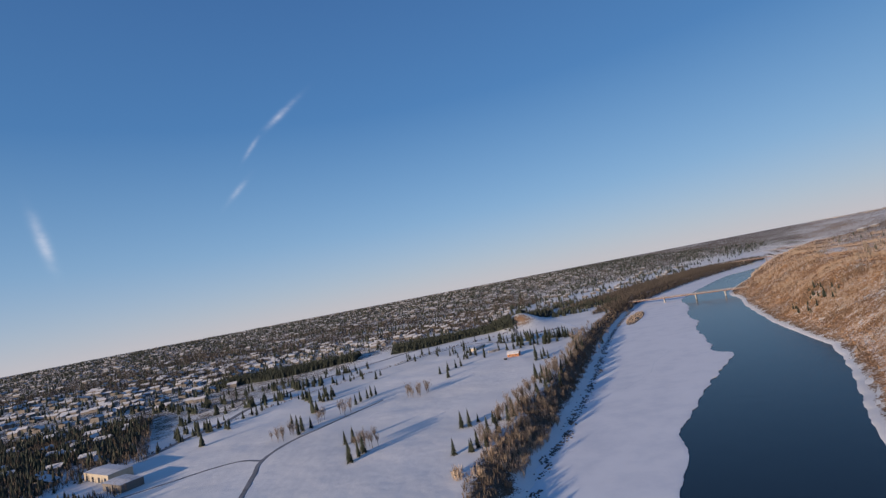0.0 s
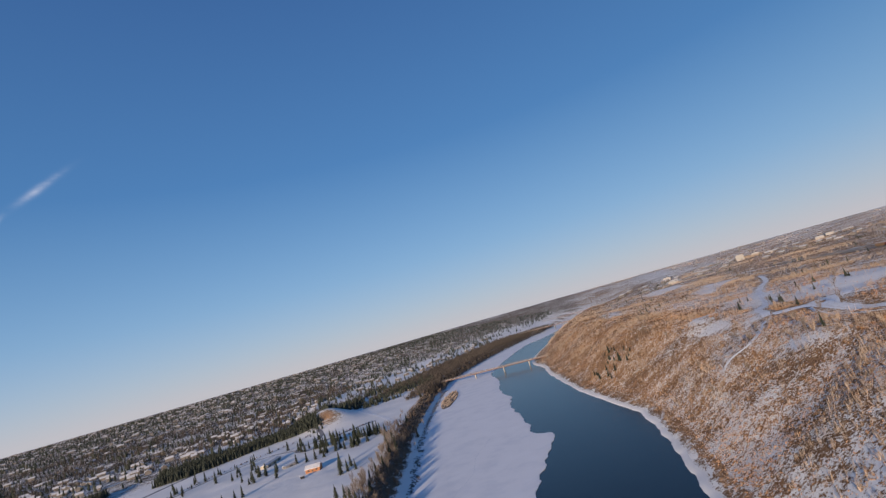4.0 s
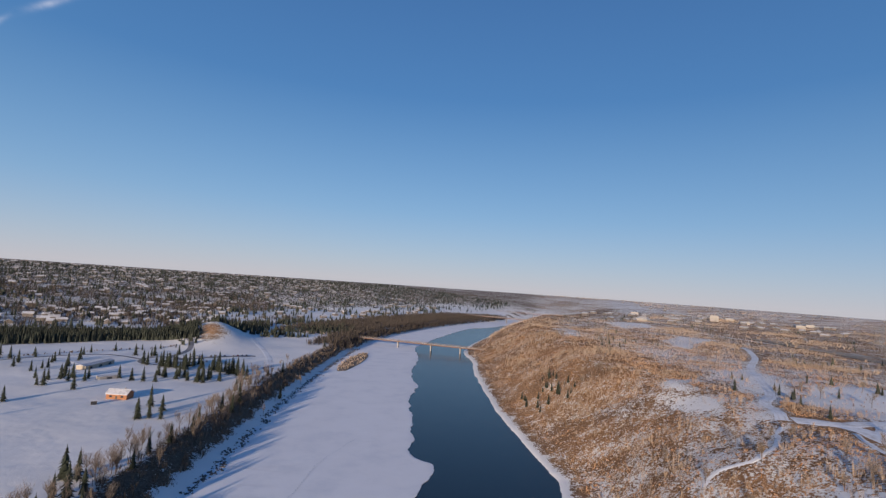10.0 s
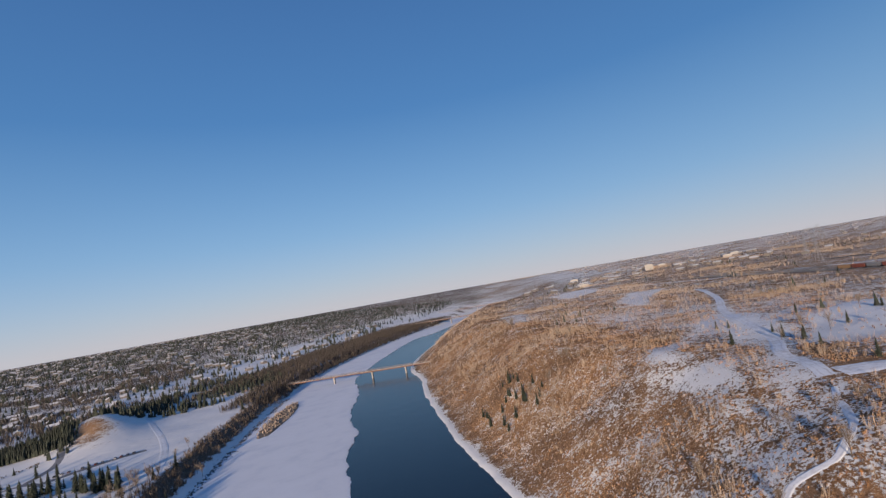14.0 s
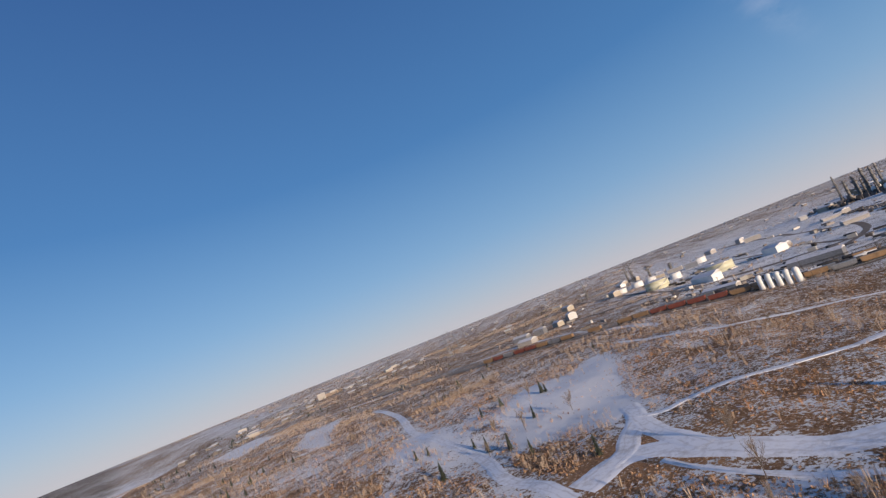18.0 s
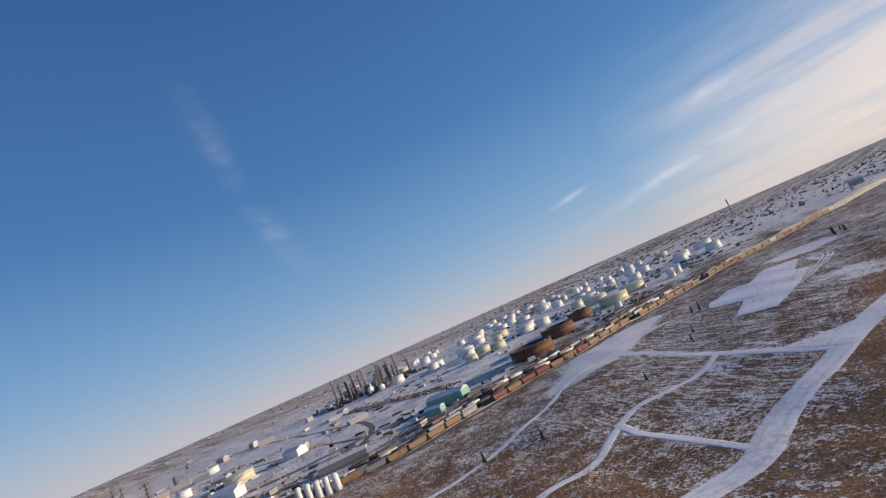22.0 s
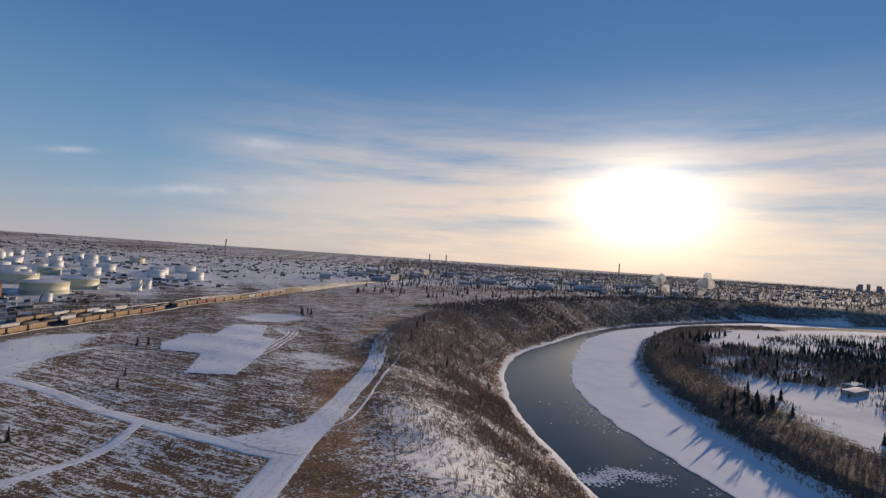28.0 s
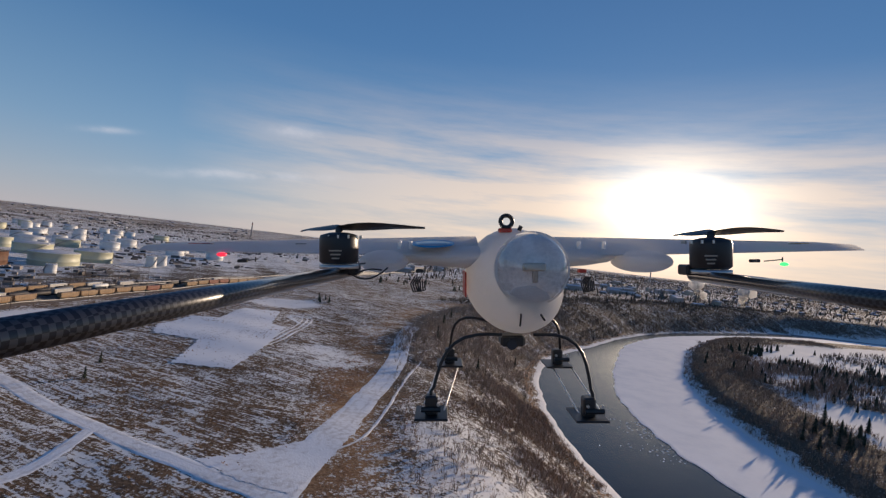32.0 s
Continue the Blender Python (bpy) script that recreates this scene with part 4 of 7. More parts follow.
for px, py in zip(*scatter(420, 240, 620, 220, 760, lambda x, y, dw, de: (de > 30) & (de < 330) & (drift(x, y) > 0.9))):
    bare(px, py, rng.uniform(5, 9), "slender bare aspen in tawny scrub", "hillside aspens")
for px, py in ((409, 341), (302, 256), (374, 233), (511, 345), (612, 316), (458, 57), (582, -50), (424, -303), (458, -7), (411, 379), (431, 364), (444, 374), (460, 346), (483, 121), (507, 141), (383, 315), (466, -29), (418, -290), (429, -296), (426, -287), (491, -105), (495, -99)):
    spruce(px, py, rng.uniform(4.5, 7.5), "small lone spruce on the snowy field", "field spruces")
# bare park trees over the bend of the bank, and tall tan thickets by the junction
for px, py in ((11, 303), (17, 291), (22, 302), (28, 309), (35, 335), (36, 314), (46, 350), (24, 335), (46, 374), (54, 359), (11, 291), (32, 295), (55, 346), (64, 365), (-65, 339), (-58, 334), (-139, 403), (-133, 406), (-129, 410),
               (-114, 432), (-112, 441), (-99, 454), (-95, 462), (-42, 471), (-35, 468), (-29, 468), (-23, 472), (79, 437), (84, 438), (88, 457), (94, 470)):
    for k in range(2):
        bare(px + rng.uniform(-3, 3), py + rng.uniform(-3, 3), rng.uniform(7, 11), "tall bare poplar with tan twigs in the snow", "bank poplars")
x, y = scatter(2600, -10, 75, 255, 370, lambda x, y, dw, de: (dw > 8) & (dw < 42) & (drift(x * 2, y * 2) > 0.2))
stuff("bank_thicket", *blades(x, y, rng.uniform(2, 5.5, len(x)), 0.4, 0.03, 9), TWIG, "tan leafless thicket on the park bank", "brush")
x, y = scatter(5200, 400, 620, 250, 470, lambda x, y, dw, de: (drift(x * 2.2, y * 2.2) > 0.9) & clear(x, y, 1.0))
stuff("junction_thicket", *blades(x, y, rng.uniform(0.8, 2.4, len(x)), 0.5, 0.016, 14), BRUSH, "tall tan grass clumps and shrubs in the snow", "brush")
x, y = scatter(4500, 300, 385, -160, 110, lambda x, y, dw, de: (de > 98) & (de < 140) & (drift(x * 2, y * 2) > -0.6) & clear(x, y))
stuff("ruddy_brush", *blades(x, y, rng.uniform(0.4, 1.3, len(x)), 0.8, 0.06, 6), RUDDY, "low red-brown brush beside the packed snow track", "brush")
x, y = scatter(105000, 300, 390, -160, 260, lambda x, y, dw, de: (de > 99 + 9 * np.sin(y * 0.11) * np.sin(y * 0.043) + rng.normal(0, 7, len(x))) & (de < 136) & (x < 376) & (drift(x * 3, y * 3) > rng.uniform(-2.4, 1.6, len(x)) + 3 * ease(190, 270, y) + 3 * (1 - ease(-150, -60, y))) & clear(x, y))
stuff("ruddy_grass", *tufts(x, y, rng.uniform(0.1, 0.32, len(x)), 0.9, 0.32, 3), RUST_GRASS, "low red-brown grass beside the packed snow track", "grass")
x, y = scatter(46000, 230, 700, 200, 900, lambda x, y, dw, de: (de > 30) & (de < 380) & (drift(x * 1.4 + 30, y * 1.4) > rng.uniform(-0.2, 1.6, len(x))) & (rng.uniform(0, 1, len(x)) < 0.7) & clear(x, y, 1.5))
stuff("aspen_groves", *blades(x, y, rng.uniform(2.4, 7.0, len(x)) * (1 - 0.42 * ease(100, 140, side(COARSE_E, x, y))), 0.22, 0.010, 11), TWIG, "pale grey-tan aspen groves over the hillside", "trees")
x, y = scatter(7000, 240, 372, -470, -110, lambda x, y, dw, de: (de > 20) & (de < 106) & (rng.uniform(-2.4, 1.2, len(x)) < drift(x, y)))
stuff("ruddy_wood", *blades(x, y, rng.uniform(2.2, 6, len(x)), 0.35, 0.016, 8), GREYBRUSH, "grey-brown bare saplings at the top of the slope", "brush")
x, y = scatter(36000, 240, 350, -140, 200, lambda x, y, dw, de: (de > 6) & (de < 92) & (drift(x * 2.4, y * 2.4) > rng.uniform(-2.0, 1.2, len(x)) + 1.6 * ease(45, 80, de)) & ~((np.hypot((x - 316) / 28, (y - 45) / 66) < 1) & (rng.uniform(0, 1, len(x)) < 0.75)))
stuff("slope_shrubs", *blades(x, y, rng.uniform(0.6, 2.8, len(x)), 0.6, 0.032, 8), SEPIA, "small dark shrubs over the snowy slope", "brush")
x, y = scatter(330000, 190, 720, 130, 800, lambda x, y, dw, de: (de > 6) & (de < 290) & (drift(x * 1.7, y * 1.7) > rng.uniform(-2.6, 1.8, len(x))) & (rng.uniform(0, 1, len(x)) < (1.15 - y / 900) * (1 - 0.72 * ease(112, 135, de))) & clear(x, y))
stuff("dry_grass", *tufts(x, y, rng.uniform(0.25, 0.8, len(x)), 0.9, 0.22, 5), STRAW, "tawny dry grass tufts over the river hillside", "grass")
x, y = scatter(75000, 300, 560, -330, 160, lambda x, y, dw, de: (de > 136) & (drift(x * 2.3, y * 2.3) > rng.uniform(-1.6, 2.4, len(x))) & clear(x, y))
stuff("field_weeds", *tufts(x, y, rng.uniform(0.2, 0.6, len(x)), 0.9, 0.28, 3), WEED, "brown dead weeds poking through field snow", "grass")
x, y = scatter(5500, 180, 620, 150, 760, lambda x, y, dw, de: (de > 8) & (de < 260) & (np.sin(x * 0.06 + 3 * np.sin(y * 0.03)) + np.sin(y * 0.08 + x * 0.03) > 1.0) & clear(x, y, 1.0))
stuff("orange_shrubs", *blades(x, y, rng.uniform(0.8, 2.4, len(x)), 0.55, 0.022, 14), WILLOW, "orange-brown willow shrubs on the tawny hillside", "brush")
x, y = scatter(26000, 170, 700, 170, 820, lambda x, y, dw, de: (de > 6) & (de < 300) & (drift(x * 2.6 + 17, y * 2.6 + 5) > rng.uniform(0.7, 1.7, len(x))) & clear(x, y, 1.0))
stuff("brown_shrubs", *blades(x, y, rng.uniform(0.5, 1.7, len(x)), 0.7, 0.05, 9), UMBER, "dark red-brown shrubs in clumps over the hillside", "brush")
x, y = scatter(900, -420, -120, 430, 720, lambda x, y, dw, de: drift(x * 1.6, y * 1.6) > 0.8)
stuff("course_conifers", *cones(x, y, rng.uniform(8, 13, len(x)), 0.25), CONIFER, "dark spruce clumps on the snowy golf course", "trees")
x, y = scatter(3800, -560, -215, 280, 640, lambda x, y, dw, de: (x + 0.55 * (y - 366) < -225) & (drift(x, y) > -1.2) & (np.hypot(x + 250, y - 385) > 45))
stuff("suburb_conifers", *cones(x, y, rng.uniform(6, 12, len(x)), 0.22), DARKWOOD, "dark conifers round the streets beside the park", "trees")
x, y = scatter(7000, -560, -215, 280, 640, lambda x, y, dw, de: (x + 0.55 * (y - 366) < -215) & (np.hypot(x + 250, y - 385) > 40))
stuff("suburb_trees", *blades(x, y, rng.uniform(4, 9, len(x)), 0.4, 0.03, 8), DARKBRUSH, "bare garden trees round the streets beside the park", "trees")
# southern slope: grey bare wood above the open water
x, y = scatter(46000, 120, 470, -640, 230, lambda x, y, dw, de: (de > 5) & (de < 104) & (drift(x * 1.3, y * 1.3) > rng.uniform(-2.6, 1.2, len(x)) + 1.3 * ease(-200, -60, y) * (1 - 0.75 * (1 - ease(50, 72, de)))))
stuff("slope_brush", *blades(x, y, rng.uniform(1.4, 5.2, len(x)) * (1 - 0.25 * ease(-200, -60, y)), 0.45, 0.032, 8), GREYBRUSH, "grey bare saplings on the wooded river slope", "brush")
x, y = scatter(15000, 380, 640, -330, 300, lambda x, y, dw, de: (de > 120) & (drift(x * 2, y * 2) > 0.4) & clear(x, y))
stuff("field_brush", *blades(x, y, rng.uniform(0.4, 1.1, len(x)), 0.9, 0.09, 5), BRUSH, "low dry weeds over the snowy field", "brush")
for px, py in zip(*scatter(170, 230, 400, -480, -60, lambda x, y, dw, de: (de > 12) & (de < 95))):
    if rng.uniform() < 0.10:
        spruce(px, py, rng.uniform(5, 9), "dark spruce in the bare slope wood", "slope trees")
    else:
        bare(px, py, rng.uniform(6, 10), "grey leafless tree on the river slope", "slope trees")
# small spruces in a loose cluster on the brow of the hillside
x, y = scatter(150, 285, 385, 465, 530, lambda x, y, dw, de: (de > 18) & (de < 95))
for px, py in list(zip(x, y))[:26]:
    spruce(px, py, rng.uniform(4, 7), "small dark spruce on the brow of the tawny hillside", "brow spruces")
# southern park across the river
x, y = scatter(9000, -330, 0, -420, -130, lambda x, y, dw, de: (dw > 40) & (np.hypot((x + 110) / 105, (y + 285) / 120) < 1.0 + 0.25 * drift(x, y)) & (y < -185 + 0.3 * (x + 60)) & (drift(x * 2, y * 2) > rng.uniform(-1.8, 0.8, len(x))))
stuff("park_grove", *blades(x, y, rng.uniform(4, 9, len(x)), 0.35, 0.03, 8), SEPIA, "brown leafless grove in the riverside park", "trees")
x, y = x[::40], y[::40]
stuff("grove_conifers", *cones(x, y, rng.uniform(8, 12, len(x)), 0.23), CONIFER, "tall dark spruces in the riverside grove", "trees")
tall, rest = [], []
x, y = scatter(90000, -420, 140, -720, 150, lambda x, y, dw, de: (dw > 4) & (dw < 92) & (drift(x, y) > rng.uniform(-2.4, -0.4, len(x)) + 1.4 * ease(40, 90, dw)))
stuff("park_brush", *blades(x, y, rng.uniform(1.2, 4.2, len(x)), 0.4, 0.035, 6), SEPIA, "brown bare wood along the far river bend", "brush")
for px, py in zip(*scatter(1500, -300, 110, -520, 30, lambda x, y, dw, de: (dw > 24) & (dw < 280) & (drift(x * 1.1 + 40, y * 1.1) > rng.uniform(0.2, 2.6, len(x))))):
    if px > -70 and py > -260 and len(tall) < 40:
        spruce(px, py, rng.uniform(7, 12), "tall dark spruce in the riverside park", "southern park spruces")
        tall.append(px)
    else:
        rest.append((px, py))
x, y = np.array(rest).T
stuff("riverside_conifers", *cones(x, y, rng.uniform(8, 13, len(x)), 0.23), CONIFER, "tall dark spruces beyond the riverside park", "trees")
for px, py in zip(*scatter(150, -300, 120, -560, 60, lambda x, y, dw, de: (dw > 8) & (dw < 70))):
    bare(px, py, rng.uniform(6, 10), "leafless tree in the riverside park", "southern park trees")
x, y = scatter(14000, -900, 0, -900, 60, lambda x, y, dw, de: (dw > 190) & (drift(x * 0.8, y * 0.8) > rng.uniform(-1.2, 2.0, len(x))))
stuff("park_conifers", *cones(x, y, rng.uniform(6, 12, len(x))), DARKWOOD, "dark conifers behind the riverside park", "trees")
x, y = scatter(30000, -900, 0, -1000, 60, lambda x, y, dw, de: (dw > 150) & (drift(x * 0.9, y * 0.9) > rng.uniform(-1.6, 1.6, len(x))))
stuff("park_wood", *blades(x, y, rng.uniform(4, 9, len(x)), 0.35, 0.045, 5), DARKBRUSH, "brown bare wood behind the riverside park", "trees")
# woods and town trees that stay far off
x, y = scatter(52000, -2600, 1500, 560, 3800, lambda x, y, dw, de: (dw > 130) & ((y > 920) | (x < -330)) & (rng.uniform(0, 1, len(x)) < 0.36 + 0.3 * np.sin(x * 0.02) * np.sin(y * 0.013)))
stuff("town_conifers", *cones(x, y, rng.uniform(7, 14, len(x)), 0.24), DARKWOOD, "dark conifers between the houses of the town", "trees")
x, y = scatter(16000, -400, 120, 780, 960, lambda x, y, dw, de: (dw > 150) & (y > 838 + 0.10 * x + 14 * np.sin(x * .03)) & (y < 925 + 0.10 * x) & (np.sin(x * 0.021 + 0.9) > -0.8))
stuff("wood_belt", *cones(x, y, rng.uniform(7, 12, len(x)), 0.16), DARKWOOD, "dark belt of conifers behind the golf course", "trees")
# this wood's shaded side is in its base colour
x, y = scatter(60000, 120, 1100, 830, 1500, lambda x, y, dw, de: (dw > 4) & (dw < np.where(y < 990, 55, 150)))
stuff("valley_wood", *blades(x, y, rng.uniform(5, 11, len(x)), 0.3, 0.03, 6), SHADEWOOD, "dark grey-brown bare wood on the far river slope", "trees")
x, y = scatter(2600, -80, 360, 905, 1180, lambda x, y, dw, de: (dw > 40) & (dw < 210) & (drift(x * 1.2, y * 1.2) > -0.5) & clear(x, y, 2.0))
stuff("slope_conifers", *cones(x, y, rng.uniform(7, 12, len(x)), 0.22), DARKWOOD, "dark conifers above the far river slope", "trees")
x, y = scatter(9000, -2800, 400, -3200, 560, lambda x, y, dw, de: (dw > 330) | ((de > 90) & (y < -560)))
stuff("far_conifers", *cones(x, y, rng.uniform(6, 13, len(x))), DARKWOOD, "dark conifers across the valley to the horizon", "trees")
x, y = scatter(60000, 400, 4200, -3800, 4200, lambda x, y, dw, de: (de > 420) & (np.hypot(x - 1100, y + 600) > 650) & (drift(x * 0.3, y * 0.3) > rng.uniform(0.2, 1.5, len(x))))
stuff("plain_scrub", *blades(x, y, rng.uniform(2.5, 6, len(x)), 0.5, 0.09, 5), TWIG, "tan bare bluffs over the snowy plain", "trees")

x, y = scatter(60000, 440, 3000, -1300, 3000, lambda x, y, dw, de: (de > 420) & ((x - 1150) ** 2 / 600 ** 2 + (y + 330) ** 2 / 620 ** 2 > 1) & (drift(x * 0.25, y * 0.25) > rng.uniform(-2.0, 1.6, len(x))))
stuff("plain_grass", *tufts(x, y, rng.uniform(0.5, 1.5, len(x)), 0.5, 0.45, 2), STRAW, "tall straw-coloured grass over the snowy eastern plain", "grass")
x, y = scatter(13000, -1100, 300, 980, 1900, lambda x, y, dw, de: (dw > 170) & (drift(x * 0.4, y * 0.4) > -0.3))
stuff("street_trees", *blades(x, y, rng.uniform(6, 12, len(x)), 0.4, 0.05, 6), SHADEWOOD, "dark bare street trees between the town houses", "trees")
x, y = scatter(120000, 430, 1700, 230, 1700, lambda x, y, dw, de: (de > 260) & (drift(x * 0.8 + 11, y * 0.8) > rng.uniform(0.4, 1.5, len(x))) & clear(x, y, 2.0))
stuff("plain_groves", *blades(x, y, rng.uniform(1.6, 4.4, len(x)), 0.35, 0.03, 6), TWIG, "grey-tan bare groves over the eastern plain", "trees")
x, y = scatter(2600, 380, 1700, 260, 1500, lambda x, y, dw, de: (de > 120) & (drift(x * 0.7, y * 0.7 + 40) > 1.3) & clear(x, y, 2.0))
stuff("plain_conifers", *cones(x, y, rng.uniform(4, 9, len(x)), 0.2), DARKWOOD, "dark scattered spruces over the eastern plain", "trees")
x, y = scatter(60000, -700, 420, -1250, -400, lambda x, y, dw, de: (de > 4) & (de < 150) & (drift(x * 0.8, y * 0.8) > rng.uniform(-2.6, 0.6, len(x))))
stuff("bend_wood", *blades(x, y, rng.uniform(3, 8, len(x)), 0.35, 0.035, 5), DARKBRUSH, "dark bare wood above the river bend", "trees")
x, y = scatter(42000, -2600, 350, -3000, -760, lambda x, y, dw, de: ((de > 60) | (dw > 200)) & (drift(x * 0.35, y * 0.35) > rng.uniform(-2.2, 1.4, len(x))))
stuff("southern_wood", *blades(x, y, rng.uniform(4, 9, len(x)), 0.4, 0.07, 4), SEPIA, "brown bare woods across the southern valley", "trees")
# hedge and fence line across the golf course, trees on the brown mound
hedge = smooth_line([(-290, 388), (-219, 516), (-137, 630), (-75, 693), (4, 765), (98, 811)], 2.2)
x, y = hedge[:, 0] + rng.normal(0, 1.5, len(hedge)), hedge[:, 1] + rng.normal(0, 1.5, len(hedge))
stuff("hedge", *blades(x, y, rng.uniform(0.8, 2.4, len(x)), 0.5, 0.12, 9), DARKBRUSH, "dark bare hedge along the park path", "hedge")
for px, py in zip(hedge[::9, 0], hedge[::9, 1]):
    if rng.uniform() < 0.6:
        spruce(px + rng.uniform(2, 9), py - rng.uniform(2, 9), rng.uniform(4, 8), "spruce along the snowy park path", "park spruces")
a, r = rng.uniform(0, 6.28, 130), np.sqrt(rng.uniform(0, 1, 130))
x, y = 112 + np.cos(a) * r * 13, 880 + np.sin(a) * r * 75
stuff("mound_trees", *cones(x, y, rng.uniform(4, 9, len(x))), DARKWOOD, "dark spruces on the grassy mound", "trees")


def lumps(x, y, z, r, flat):
    """Rough boulders or floes: squashed eight-sided lumps, each a shape of its own."""
    n = len(x)
    ring = []
    for lo, q in ((-0.4, 1.0), (0.55, 0.8)):
        for k in range(7):
            a = 0.8976 * k
            w = r * q * rng.uniform(0.65, 1.25, n)
            ring.append(np.stack([x + np.cos(a) * w, y + np.sin(a) * w, z + lo * r * flat * rng.uniform(0.7, 1.2, n)], 1))
    v = np.stack(ring, 1).reshape(-1, 3)
    o = np.arange(n)[:, None, None] * 14
    sides = (o + np.array([[k, (k + 1) % 7, 7 + (k + 1) % 7, 7 + k] for k in range(7)])[None]).reshape(-1, 4).tolist()
    tops = (np.arange(n)[:, None] * 14 + np.arange(7, 14)[None]).tolist()
    return v.tolist(), sides + tops


def lump_stuff(name, v, f, mat, label, category):
    me = bpy.data.meshes.new(name)
    me.from_pydata(v, [], f)
    me.materials.append(mat)
    return tagged(new(name, me), label, category, kind="stuff")


ROCK = shade("bank_rock", (0.10, 0.09, 0.085), 0.6)
k = rng.integers(1, len(WEST) - 1, 15000)
t = WEST[k + 1] - WEST[k - 1]
t = t / np.hypot(t[:, 0], t[:, 1])[:, None]
j, a = rng.normal(1.8, 1.5, 15000), rng.uniform(-6, 6, 15000)
x, y = WEST[k, 0] + t[:, 0] * a - t[:, 1] * j, WEST[k, 1] + t[:, 1] * a + t[:, 0] * j
ok = (y > 120) & (y < 860) & (np.sin(y * 0.07) + np.sin(y * 0.19) > rng.uniform(-1.9, -0.7, 15000))
x, y = x[ok], y[ok]
lump_stuff("riprap", *lumps(x, y, np.maximum(levels(x, y), 0.5) + 0.1, rng.uniform(0.25, 0.85, len(x)), 0.8), ROCK, "dark boulders between the bank and river ice", "rocks")
k = rng.integers(0, len(EDGE), 9000)
out = rng.exponential(8.0, 9000)
x, y = EDGE[k, 0] + out + rng.normal(0, 2, 9000), EDGE[k, 1] - out * 0.3 + rng.normal(0, 2, 9000)
ok = ((y < 75) & (y > -150) & (np.sin(y * 0.05 + 1.0) + np.sin(y * 0.13) > 0.1)) & (side(COARSE_E, x, y) < -8)
x, y = x[ok], y[ok]
lump_stuff("ice_floes", *lumps(x, y, np.full(len(x), 0.03), rng.uniform(0.15, 0.9, len(x)), 0.16), SLUSH, "loose broken floes drifting off the ice edge", "ice")
k = rng.uniform(0, 1, 900)
x, y = 236 - 46 * k + rng.normal(0, 4.5, 900), -12 - 6 * k + 5 * np.sin(k * 9) + rng.normal(0, 3.0, 900)
lump_stuff("slush_patch", *lumps(x, y, np.full(900, 0.03), rng.uniform(0.2, 1.2, 900) * (1 - 0.5 * k), 0.14), SLUSH, "pale patch of slush floating on dark water", "ice")


# ---- built things: materials ----
CREAM = plain("cream_paint", (0.52, 0.51, 0.37), 0.5, vary=0.10, scale=0.15, coord="object")
WHITE = plain("white_paint", (0.66, 0.66, 0.65), 0.5, vary=0.14, scale=0.15, coord="object")
RUST = plain("rusty_brown_steel", (0.13, 0.062, 0.036), 0.75, vary=0.5, scale=0.3, coord="object")
STEEL = plain("grey_steel", (0.30, 0.30, 0.31), 0.45, 0.6, vary=0.3, scale=0.8, coord="object")
DARK = plain("dark_steel", (0.045, 0.042, 0.042), 0.6, 0.3, vary=0.4, scale=0.8, coord="object")
TAN = plain("tan_hopper_paint", (0.27, 0.17, 0.09), 0.6, vary=0.3, scale=0.5, coord="object")
REDBROWN = plain("red_boxcar_paint", (0.20, 0.06, 0.04), 0.6, vary=0.3, scale=0.5, coord="object")
PLANT = plain("weathered_plant_steel", (0.17, 0.16, 0.15), 0.7, vary=0.4, scale=0.3, coord="object")
GREEN = plain("green_cladding", (0.20, 0.40, 0.33), 0.5, vary=0.12, scale=0.3, coord="object")
BALLAST = plain("ballast", (0.14, 0.11, 0.088), 0.95, vary=0.5, scale=0.5)
CONCRETE = plain("concrete", (0.33, 0.31, 0.29), 0.85, vary=0.2, scale=0.5)
TIMBER = plain("orange_timber", (0.30, 0.125, 0.05), 0.7, vary=0.3, scale=1.2, coord="object")
SIDING = plain("house_siding", (0.17, 0.15, 0.135), 0.8, vary=0.35, scale=0.02)
BEIGE = plain("beige_cladding", (0.38, 0.33, 0.26), 0.7, vary=0.2, scale=0.05)
GLASS = plain("dark_window", (0.03, 0.035, 0.045), 0.12, vary=0.2, scale=0.5)
BRIDGE_PAINT = plain("brown_bridge_steel", (0.20, 0.165, 0.145), 0.6, vary=0.3, scale=0.4)
STEAM, sn, sl, sb = material("steam", 1.0, 0, (0.9, 0.89, 0.88))
tl, mx = sn.new("ShaderNodeBsdfTranslucent"), sn.new("ShaderNodeMixShader")
tl.inputs["Color"].default_value = (0.95, 0.93, 0.9, 1)
mx.inputs[0].default_value = 0.97
sl.new(sb.outputs[0], mx.inputs[1])
sl.new(tl.outputs[0], mx.inputs[2])
sl.new(mx.outputs[0], sn["Material Output"].inputs["Surface"])


def at(x, y, rz=0.0, dz=0.0):
    return Matrix.Translation((x, y, level(x, y) + dz)) @ Matrix.Rotation(radians(rz), 4, "Z")


def box_part(name, parent, mat, dims, rz=0.0, bevel=0.0, label=""):
    bm = bmesh.new()
    box(bm, *dims, rz=rz, bevel=bevel)
    return part(name, bm, mat, parent, label)


